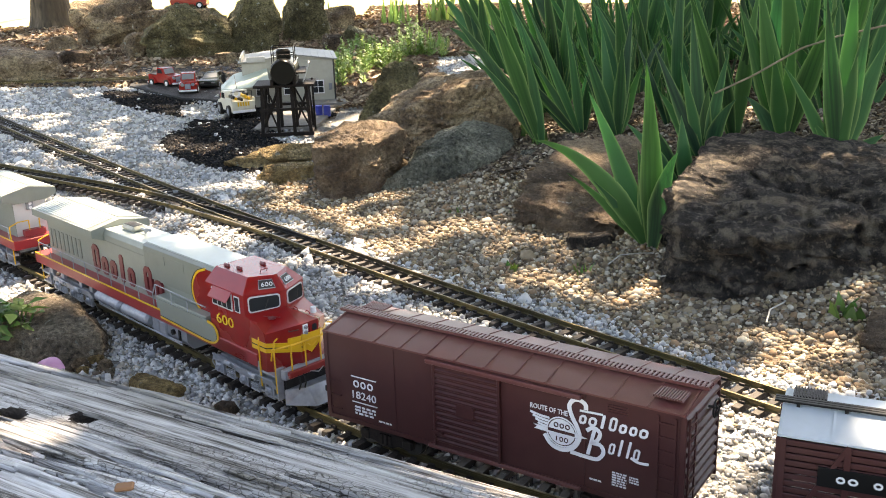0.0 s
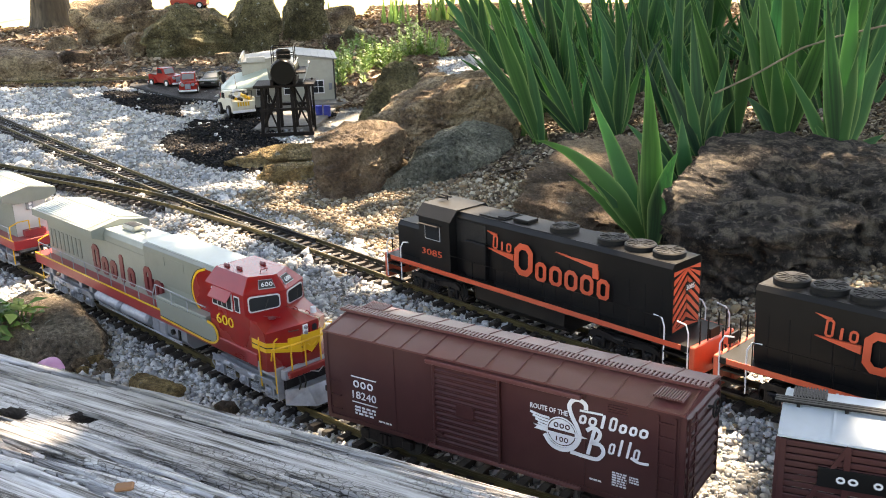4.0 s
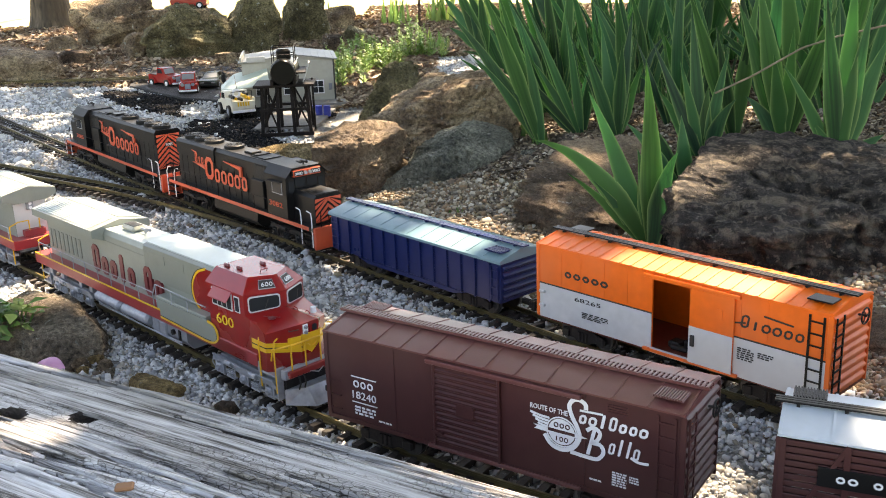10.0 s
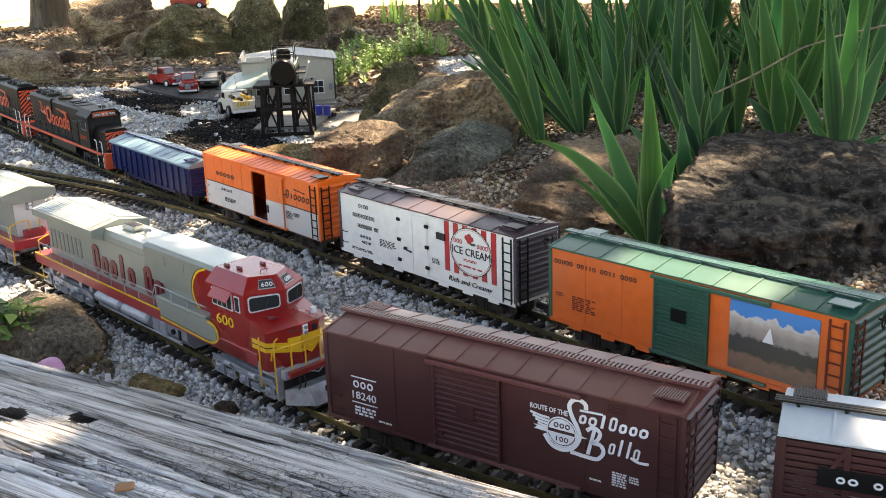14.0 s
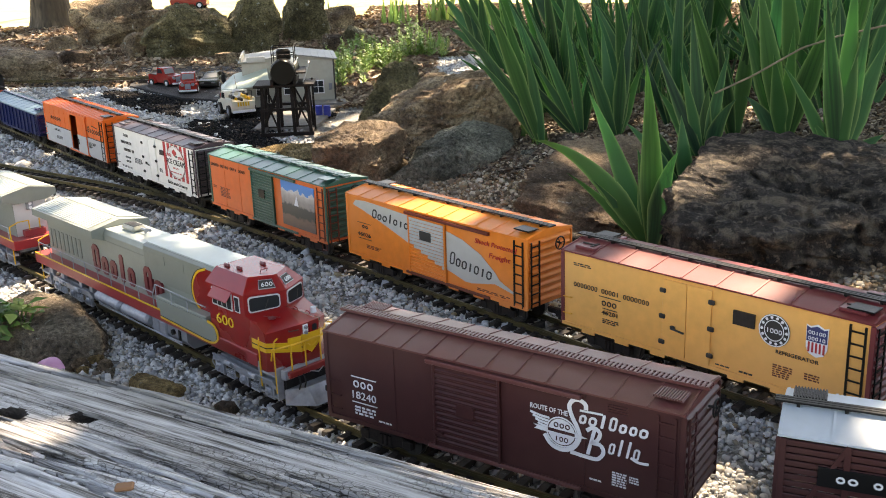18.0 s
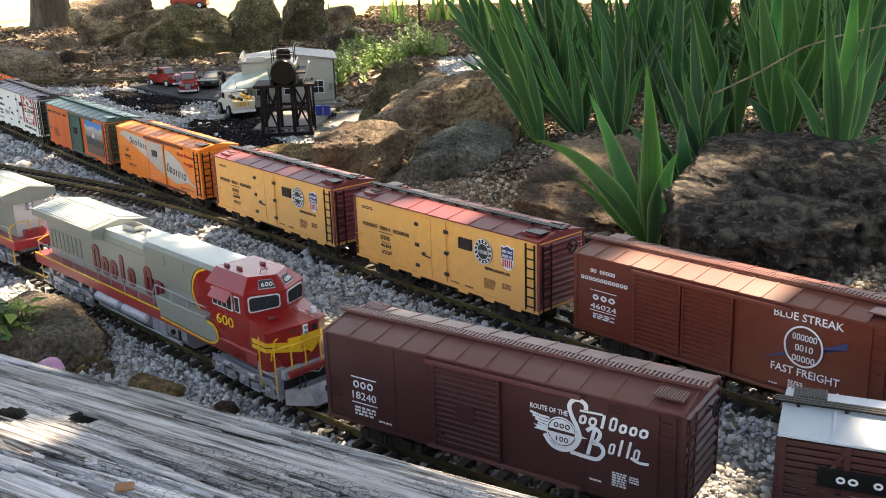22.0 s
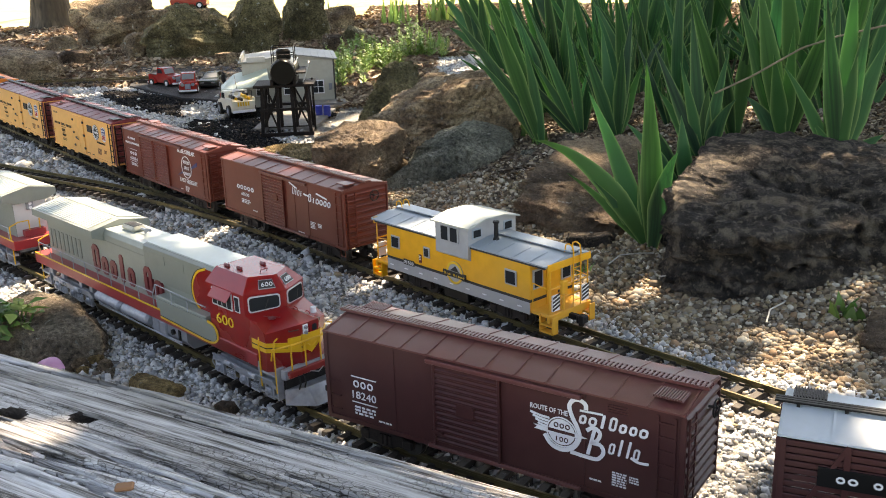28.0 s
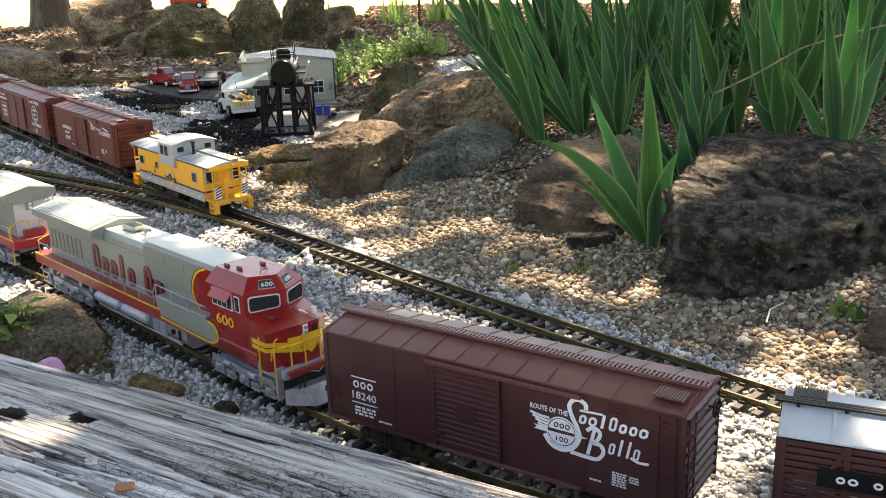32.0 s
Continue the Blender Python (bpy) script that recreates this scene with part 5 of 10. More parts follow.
def side_frame_mesh(w, y):
    mb = Mesh()
    for s in (-1, 1):
        yy = s * y
        mb.prism([(-w - 0.008, 0.020), (-w - 0.008, 0.012), (-w * 0.5, 0.010), (-w * 0.3, 0.006), (w * 0.3, 0.006), (w * 0.5, 0.010), (w + 0.008, 0.012), (w + 0.008, 0.020),
                  (w * 0.45, 0.027), (-w * 0.45, 0.027)], yy - 0.002, yy + 0.002, "y")
        for x in (-w, w):
            mb.box(x - 0.006, x + 0.006, yy - 0.004, yy + 0.004, 0.010, 0.022, 0.001)
        for x in (-0.006, 0, 0.006):
            mb.cyl((x, yy + s * 0.002, 0.009), (x, yy + s * 0.002, 0.022), 0.0025, n=6)
    mb.box(-0.010, 0.010, -y, y, 0.012, 0.026, 0.001)
    return mb.data("side_frames", M_DARKIRON, 30)


FREIGHT_FRAME = side_frame_mesh(0.030, 0.034)


def truck(parent, x, w=0.030, frame_me=None, r=0.0155, axles=(-1, 1)):
    t = part("truck", frame_me or FREIGHT_FRAME, None, parent, m=pose(x, 0, 0))
    for a in axles:
        part("wheelset", WHEEL, None, t, m=pose(a * w, 0, r))
    return t


def coupler(parent, x, s):
    mb = Mesh()
    mb.box(x, x + s * 0.026, -0.004, 0.004, 0.021, 0.029, 0.001) if s > 0 else mb.box(x - 0.026, x, -0.004, 0.004, 0.021, 0.029, 0.001)
    mb.box(x + s * 0.026 - 0.006, x + s * 0.026 + 0.006, -0.009, 0.007, 0.019, 0.031, 0.002)
    mb.box(x + s * 0.030 - 0.004, x + s * 0.030 + 0.004, -0.010, -0.005, 0.017, 0.033, 0.001)
    return part("coupler", mb, M_IRON, parent)


def ladder(parent, x, y, z0, z1, w, material, face="side", rungs=7, name="ladder"):
    """A ladder that stands off a wall: on a side it spans x, on an end it spans y."""
    mb = Mesh()
    for k in (-w / 2, w / 2):
        if face == "side":
            mb.box(x + k - 0.0012, x + k + 0.0012, y - 0.0016, y, z0, z1)
        else:
            mb.box(x, x + (0.0016 if x > 0 else -0.0016), y + k - 0.0012, y + k + 0.0012, z0, z1)
    for i in range(rungs):
        z = z0 + (z1 - z0) * (i + 0.5) / rungs
        if face == "side":
            mb.box(x - w / 2, x + w / 2, y - 0.0022, y - 0.0008, z - 0.0009, z + 0.0009)
        else:
            s = 1 if x > 0 else -1
            mb.box(min(x + s * 0.0008, x + s * 0.0022), max(x + s * 0.0008, x + s * 0.0022), y - w / 2, y + w / 2, z - 0.0009, z + 0.0009)
    return part(name, mb, material, parent, smooth_angle=0)


def ribbed_end(parent, s, side_mat, L=CL, W=CW, rows=9, z0=SILL + 0.004, z1=EAVE - 0.004):
    mb = Mesh()
    x = s * (L / 2 + 0.0004)
    prof = [(x - s * 0.002, z0)]
    for i in range(rows):
        z = z0 + (z1 - z0) * (i + 0.5) / rows
        h = (z1 - z0) / rows * 0.36
        prof += [(x, z - h), (x + s * 0.0028, z - h * 0.45), (x + s * 0.0034, z), (x + s * 0.0028, z + h * 0.45), (x, z + h)]
    prof += [(x - s * 0.002, z1)]
    mb.prism(prof if s > 0 else prof[::-1], -W / 2 + 0.004, W / 2 - 0.004, "y")
    return part("ribbed_end", mb, side_mat, parent, smooth_angle=0)


def peaked_roof(parent, material, L=CL, W=CW, eave=EAVE, ridge=0.0078, ribs=12, rib_h=0.0009, over=0.0022, flat=False):
    mb = Mesh()
    w = W / 2 + over
    prof = [(-w, eave - 0.002), (w, eave - 0.002), (w, eave), (w * 0.12, eave + ridge), (-w * 0.12, eave + ridge), (-w, eave)]
    mb.prism(prof, -L / 2 - over, L / 2 + over, "x")
    roof = part("roof", mb, material, parent, smooth_angle=20)
    for i in range(ribs + 1):
        x = -L / 2 + L * i / ribs
        rb = Mesh()
        for s in (-1, 1):
            prof = [(s * w, eave), (s * w * 0.12, eave + ridge), (s * w * 0.12, eave + ridge + rib_h), (s * w, eave + rib_h)]
            rb.prism(prof if s < 0 else prof[::-1], x - 0.0011, x + 0.0011, "x")
        part("roof_seam", rb, material, roof, smooth_angle=0)
    return roof


def running_board(parent, material, z, L=CL, w=0.013, slats=False):
    """The walkway on the ridge: three long boards, or a steel grating of small treads."""
    mb = Mesh()
    x0, x1 = -L / 2 - 0.009, L / 2 + 0.009
    if slats:
        n = 92
        for i in range(n):
            x = x0 + (x1 - x0) * (i + 0.5) / n
            mb.box(x - 0.0014, x + 0.0014, -w / 2, w / 2, z, z + 0.0018)
        for y in (-w / 2, 0, w / 2):
            mb.box(x0, x1, y - 0.0008, y + 0.0008, z - 0.0016, z + 0.0014)
    else:
        for k in (-1, 0, 1):
            mb.box(x0, x1, k * w / 3 - w / 6 + 0.0004, k * w / 3 + w / 6 - 0.0004, z, z + 0.002, 0.0003)
        for i in range(11):
            x = x0 + (x1 - x0) * (i + 0.5) / 11
            mb.box(x - 0.0015, x + 0.0015, -w / 2, w / 2, z - 0.003, z)
    return part("running_board", mb, material, parent, smooth_angle=0)


def platform(parent, material, x, y, z, lx, ly, slope=0.0, grid=True):
    mb = Mesh()
    if grid:
        n, prof = 11, [(x - lx / 2, z)]
        for i in range(n):
            xa, xb = x - lx / 2 + lx * (i + 0.2) / n, x - lx / 2 + lx * (i + 0.8) / n
            prof += [(xa, z + 0.0004), (xa + 0.0002, z + 0.002), (xb - 0.0002, z + 0.002), (xb, z + 0.0004)]
        mb.prism(prof + [(x + lx / 2, z)], y - ly / 2, y + ly / 2, "y")
    else:
        mb.box(x - lx / 2, x + lx / 2, y - ly / 2, y + ly / 2, z, z + 0.002, 0.0004)
    return part("brake_platform", mb, material, parent, smooth_angle=0)


def ribbed_door(parent, material, x0, x1, y, z0, z1, rows=13, name="door"):
    mb = Mesh()
    prof = [(y, z0), (y - 0.0020, z0)]
    for i in range(rows):
        z = z0 + 0.004 + (z1 - z0 - 0.008) * (i + 0.5) / rows
        h = (z1 - z0) / rows * 0.34
        prof += [(y - 0.0020, z - h), (y - 0.0038, z - h * 0.4), (y - 0.0038, z + h * 0.4), (y - 0.0020, z + h)]
    prof += [(y - 0.0020, z1), (y, z1)]
    mb.prism(prof[::-1], x0, x1, "x")
    d = part(name, mb, material, parent, smooth_angle=0)
    for x in (x0, x1 - 0.003):
        part("door_edge", Mesh().box(x, x + 0.003, y - 0.0044, y, z0, z1, 0.0005), material, d)
    return d


def underframe(parent, L=CL, W=CW):
    mb = Mesh()
    mb.box(-L / 2 + 0.02, L / 2 - 0.02, -0.012, 0.012, 0.026, SILL - 0.0004)
    for x in (-0.12, -0.04, 0.04, 0.12):
        mb.box(x - 0.003, x + 0.003, -W / 2 + 0.004, W / 2 - 0.004, 0.029, SILL - 0.0004)
    part("underframe", mb, M_IRON, parent)
    tank = Mesh().cyl((-0.04, -0.022, 0.023), (0.005, -0.022, 0.023), 0.008, n=10).box(0.03, 0.05, -0.028, -0.012, 0.018, 0.03, 0.001)
    part("brake_gear", tank, M_DARKIRON, parent)


def brake_wheel(parent, x, y, z, material=None):
    s = 1 if x > 0 else -1
    mb = Mesh().ring((x + s * 0.008, y, z), 0.0095, 0.0011, "x", 18, 5)
    for k in range(3):
        a = k * 2.09
        mb.cyl((x + s * 0.008, y, z), (x + s * 0.008, y + 0.0095 * math.cos(a), z + 0.0095 * math.sin(a)), 0.0008, n=5)
    mb.cyl((x, y, z), (x + s * 0.010, y, z), 0.0014, n=6)
    return part("brake_wheel", mb, material or M_IRON, parent)


def grab_irons(parent, x, y, zs, material, w=0.014):
    for z in zs:
        mb = Mesh().tube([(x - w / 2, y, z), (x - w / 2, y - 0.0028, z), (x + w / 2, y - 0.0028, z), (x + w / 2, y, z)], 0.0007, 5)
        part("grab_iron", mb, material, parent)


def base_car(name, label, category, body_mat, roof_mat, end_mat=None, board_mat=None, L=CL, W=CW, roof_ribs=12, seams=0, slats=False, ladder_mat=None,
             end_rows=9, tabs=True, platform_grid=True, floor=True, group="", body=True):
    """What all house cars share."""
    t = thing(name, label, category, group=group)
    end_mat, board_mat, ladder_mat = end_mat or body_mat, board_mat or body_mat, ladder_mat or body_mat
    b = None
    if body:
        mb = Mesh().box(-L / 2, L / 2, -W / 2, W / 2, SILL, EAVE - 0.002, 0.0012)
        b = part("body", mb, body_mat, t)
        side = Mesh()
        for y in (-W / 2, W / 2):
            s = 1 if y > 0 else -1
            side.box(-L / 2 - 0.0008, L / 2 + 0.0008, min(y, y + s * 0.0016), max(y, y + s * 0.0016), SILL - 0.001, SILL + 0.004)
            if tabs:
                for k in range(-3, 4):
                    if k:
                        side.box(k * L / 7.6 - 0.011, k * L / 7.6 + 0.011, min(y, y + s * 0.0014), max(y, y + s * 0.0014), SILL - 0.0055, SILL - 0.0005)
        part("side_sill", side, body_mat, t, smooth_angle=0)
        if seams:
            mb = Mesh()
            for i in range(1, seams):
                x = -L / 2 + L * i / seams
                mb.box(x - 0.0007, x + 0.0007, -W / 2 - 0.0005, W / 2 + 0.0005, SILL + 0.004, EAVE - 0.004)
            part("side_seams", mb, body_mat, t, smooth_angle=0)
    peaked_roof(t, roof_mat, L, W, ribs=roof_ribs)
    running_board(t, board_mat, EAVE + 0.0105, L, slats=slats)
    platform(t, board_mat, L / 2 - 0.020, -W / 2 + 0.020, EAVE + 0.0068, 0.030, 0.022, grid=platform_grid)
    platform(t, board_mat, -L / 2 + 0.020, W / 2 - 0.020, EAVE + 0.0068, 0.030, 0.022, grid=platform_grid)
    for s in (-1, 1):
        ribbed_end(t, s, end_mat, L, W, end_rows)
        for y in (-W / 2, W / 2):
            part("corner_post", Mesh().box(s * L / 2 - 0.003, s * L / 2 + 0.003, y - 0.0014, y + 0.0014, SILL, EAVE - 0.003, 0.0006), end_mat, t)
        ladder(t, s * L / 2 - s * 0.016, -s * W / 2 - 0.0002 if s > 0 else W / 2 + 0.0018, SILL + 0.001, EAVE - 0.006, 0.017, ladder_mat)
        ladder(t, s * (L / 2 + 0.0032), -s * (W / 2 - 0.014), SILL + 0.002, EAVE - 0.006, 0.017, ladder_mat, "end")
        coupler(t, s * (L / 2), s)
        truck(t, s * (L / 2 - 0.072))
        step = Mesh()
        for x in (s * (L / 2 - 0.004), s * (L / 2 - 0.018)):
            step.tube([(x, -s * W / 2, SILL), (x, -s * W / 2, SILL - 0.014)], 0.0008, 5)
        step.tube([(s * (L / 2 - 0.004), -s * W / 2, SILL - 0.014), (s * (L / 2 - 0.018), -s * W / 2, SILL - 0.014)], 0.001, 5)
        part("step", step, ladder_mat, t)
    brake_wheel(t, L / 2 + 0.003, 0.012, EAVE - 0.016)
    underframe(t, L, W)
    return t


NY = -CW / 2      # the side wall


def slab(t, name, x0, x1, z0, z1, material, proud=0.0008, label="", parent=None):
    mb = Mesh().box(x0, x1, NY - proud, NY + 0.0005, z0, z1)
    return part(name, mb, material, parent or t, label, smooth_angle=0)


def shape(t, name, pts, material, proud=0.001, label=""):
    mb = Mesh().prism(pts, NY - proud, NY - proud + 0.0008, "y")
    return part(name, mb, material, t, label, smooth_angle=0)


def disc(cx, cz, rx, rz, n=28):
    return [(cx + rx * math.cos(2 * math.pi * i / n), cz + rz * math.sin(2 * math.pi * i / n)) for i in range(n)]


def hoop(t, name, cx, cz, rx, rz, w, material, proud=0.0012, n=32):
    a, b = disc(cx, cz, rx, rz, n), disc(cx, cz, rx - w, rz - w, n)
    v = [(x, y, z) for y in (NY - proud, NY - proud + 0.0006) for q in (a, b) for x, z in q]
    f = []
    for i in range(n):
        j = (i + 1) % n
        f += [(i, j, n + j, n + i), (2 * n + i, 3 * n + i, 3 * n + j, 2 * n + j), (i, 2 * n + i, 2 * n + j, j), (n + i, n + j, 3 * n + j, 3 * n + i)]
    return part(name, Mesh().add(v, f), material, t, smooth_angle=0)


def stroke(pts, w):
    """A brush line through points as little quads."""
    out = []
    for (x0, z0), (x1, z1) in zip(pts, pts[1:]):
        d = math.hypot(x1 - x0, z1 - z0) or 1e-6
        nx, nz = -(z1 - z0) / d * w / 2, (x1 - x0) / d * w / 2
        ex, ez = (x1 - x0) / d * w * 0.2, (z1 - z0) / d * w * 0.2
        out.append([(x0 + nx - ex, z0 + nz - ez), (x0 - nx - ex, z0 - nz - ez), (x1 - nx + ex, z1 - nz + ez), (x1 + nx + ex, z1 + nz + ez)])
    return out


def curve(pts, k=5):
    """Points of a smooth line through pts."""
    q = [pts[0]] + list(pts) + [pts[-1]]
    out = []
    for a, b, c, d in zip(q, q[1:], q[2:], q[3:]):
        for i in range(k):
            t = i / k
            out.append(tuple(0.5 * (2 * b[j] + (c[j] - a[j]) * t + (2 * a[j] - 5 * b[j] + 4 * c[j] - d[j]) * t * t + (3 * b[j] - a[j] - 3 * c[j] + d[j]) * t ** 3) for j in (0, 1)))
    return out + [pts[-1]]


def ribbon(mb, pts, w, y0, y1):
    """One even band along a line in the side's plane."""
    pts = [p for k, p in enumerate(pts) if k == 0 or math.hypot(p[0] - pts[k - 1][0], p[1] - pts[k - 1][1]) > 1e-5]
    n = len(pts)
    v = []
    for i, (x, z) in enumerate(pts):
        (xa, za), (xb, zb) = pts[max(i - 1, 0)], pts[min(i + 1, n - 1)]
        d = math.hypot(xb - xa, zb - za) or 1e-6
        nx, nz = -(zb - za) / d * w / 2, (xb - xa) / d * w / 2
        v += [(x + nx, y0, z + nz), (x - nx, y0, z - nz), (x + nx, y1, z + nz), (x - nx, y1, z - nz)]
    f = [(0, 2, 3, 1), (4 * n - 4, 4 * n - 3, 4 * n - 1, 4 * n - 2)]
    for i in range(n - 1):
        a, b = 4 * i, 4 * i + 4
        f += [(a, a + 1, b + 1, b), (a + 3, a + 2, b + 2, b + 3), (a + 2, a, b, b + 2), (a + 1, a + 3, b + 3, b + 1)]
    return mb.add(v, f)


def brush(t, name, lines, w, material, proud=0.0013, label=""):
    mb = Mesh()
    for pts in lines:
        ribbon(mb, pts, w, NY - proud, NY - proud + 0.0006)
    return part(name, mb, material, t, label, smooth_angle=0)


def zf(f):
    return SILL + (EAVE - SILL) * f


def door_track(t, x0, x1, material):
    part("door_track", Mesh().box(x0, x1, NY - 0.005, NY, EAVE - 0.009, EAVE - 0.004, 0.0005), material, t)
    part("door_track", Mesh().box(x0, x1, NY - 0.0045, NY, SILL - 0.001, SILL + 0.003, 0.0004), material, t)


# parked maroon boxcar
def maroon_boxcar():
    t = base_car("boxcar", "parked maroon model boxcar with white script emblem", "boxcar", M_KCS, M_KCSLIT, M_KCS, M_KCSLIT, slats=True, tabs=False, roof_ribs=12)
    ribbed_door(t, M_KCS, -0.064, 0.020, NY, SILL + 0.003, EAVE - 0.008, 14)
    ribbed_door(t, M_KCS, -0.04, 0.044, CW / 2 + 0.002, SILL + 0.003, EAVE - 0.008, 14)
    door_track(t, -0.072, 0.112, M_KCSLIT)
    slab(t, "placard", -0.034, -0.012, zf(0.42), zf(0.56), M_KCS, 0.0046)
    part("door_latch", Mesh().box(-0.066, -0.052, NY - 0.006, NY, zf(0.17), zf(0.2)).cyl((-0.062, NY - 0.005, zf(0.1)), (-0.062, NY - 0.005, zf(0.4)), 0.0009, n=6), M_KCS, t)
    mb = Mesh()
    for i in range(4):
        mb.box(0.139, 0.160, NY - 0.0011, NY, 0.1345 - i * 0.0026, 0.1345 - i * 0.0026 + 0.0011)
    part("tack_strip", mb, M_KCS, t, smooth_angle=0)
    for x in (-0.118, 0.115):
        slab(t, "side_panel_joint", x - 0.0007, x + 0.0007, SILL + 0.004, EAVE - 0.004, M_KCS)
    grab_irons(t, -0.203, NY, (zf(0.12), zf(0.28), zf(0.44)), M_KCS)
    # reporting marks
    slab(t, "mark_line", -0.180, -0.144, zf(0.535), zf(0.545), M_WHITEINK)
    slab(t, "mark_line", -0.180, -0.144, zf(0.24), zf(0.25), M_WHITEINK)
    glyphs("BRB", -0.178, zf(0.42), NY - 0.0003, 0.010, 0.030, M_WHITEINK, t)
    lettering("18240", 0.0095, -0.179, zf(0.29), NY - 0.0006, M_WHITEINK, t, 0.034)
    bars(3, -0.177, zf(0.20), NY, 0.0024, 0.03, M_WHITEINK, t, 1)
    bars(1, -0.143, zf(0.10), NY, 0.002, 0.018, M_WHITEINK, t, 2)
    bars(6, 0.145, 0.0640, NY, 0.0016, 0.015, M_WHITEINK, t, 3)
    bars(3, 0.163, 0.0635, NY, 0.0016, 0.010, M_WHITEINK, t, 4)
    bars(1, 0.121, 0.0500, NY, 0.0018, 0.013, M_WHITEINK, t, 5)
    # emblem: a disc with wings inside a long brush stroke
    lettering("ROUTE OF THE", 0.0056, 0.0545, 0.1115, NY - 0.0006, M_WHITEINK, t, 0.042)
    cx, cz = 0.0900, 0.0925
    hoop(t, "emblem_ring", cx, cz, 0.0172, 0.0165, 0.0014, M_WHITEINK)
    shape(t, "emblem_disc", disc(cx, cz, 0.0146, 0.0140)[::-1], M_WHITEINK, 0.0012)
    shape(t, "emblem_band", [(cx - 0.0148, cz + 0.0022), (cx - 0.0148, cz - 0.0012), (cx + 0.0148, cz - 0.0012), (cx + 0.0148, cz + 0.0018)], M_KCS, 0.0016)
    glyphs("BRB", cx - 0.0090, cz + 0.0045, NY - 0.0012, 0.0062, 0.019, M_KCS, t)
    glyphs("IRN", cx - 0.0080, cz - 0.0105, NY - 0.0012, 0.0062, 0.016, M_KCS, t)
    for k in range(4):
        brush(t, "emblem_wing", [curve([(0.0545 + 0.003 * k, 0.1075 - 0.0034 * k), (0.066, 0.1055 - 0.0032 * k), (0.0765 - 0.001 * k, 0.1050 - 0.0034 * k)])], 0.0022, M_WHITEINK)
    shape(t, "emblem_arrow", [(0.0575, 0.0945), (0.0625, 0.0925), (0.0590, 0.0895), (0.076, 0.0890), (0.076, 0.0935)][::-1], M_WHITEINK, 0.0012)
    shape(t, "emblem_arrow", [(0.104, 0.0955), (0.104, 0.0905), (0.1185, 0.0925)][::-1], M_WHITEINK, 0.0014)
    brush(t, "script_swash", [curve([(0.1165, 0.1235), (0.1160, 0.1290), (0.1100, 0.1325), (0.1030, 0.1310), (0.0985, 0.1235), (0.1020, 0.1120), (0.1070, 0.1030), (0.1100, 0.0920), (0.1040, 0.0795), (0.0920, 0.0735), (0.0790, 0.0760), (0.0710, 0.0860)])], 0.0044, M_WHITEINK)
    brush(t, "script_swash", [curve([(0.1175, 0.1015), (0.1250, 0.1065), (0.1318, 0.1020), (0.1285, 0.0930), (0.1220, 0.0895), (0.1320, 0.0895), (0.1358, 0.0825), (0.1310, 0.0745), (0.1230, 0.0725), (0.1000, 0.0735)])], 0.0040, M_WHITEINK)
    brush(t, "script_swash", [[(0.1262, 0.1050), (0.1190, 0.0760)]], 0.0036, M_WHITEINK)
    brush(t, "script_swash", [[(0.1100, 0.1215), (0.1345, 0.1228)]], 0.0020, M_WHITEINK)
    brush(t, "script_swash", [curve([(0.1640, 0.0845), (0.1720, 0.0815), (0.1825, 0.0822)])], 0.0026, M_WHITEINK)
    glyphs("rnIRrrn", 0.1070, 0.1075, NY - 0.0007, 0.0150, 0.074, M_WHITEINK, t, "script_print", lean=0.25, drop=-0.001, bold=1.35)
    glyphs("rIIr", 0.1390, 0.0825, NY - 0.0007, 0.0185, 0.034, M_WHITEINK, t, "script_print", lean=0.25, drop=-0.0005, bold=1.35)
    return t


KCS = maroon_boxcar()
x, y, a = on(SIDING, 0.0)
KCS.matrix_basis = pose(x, y, SIDING_Z, 0, 0, math.degrees(a))


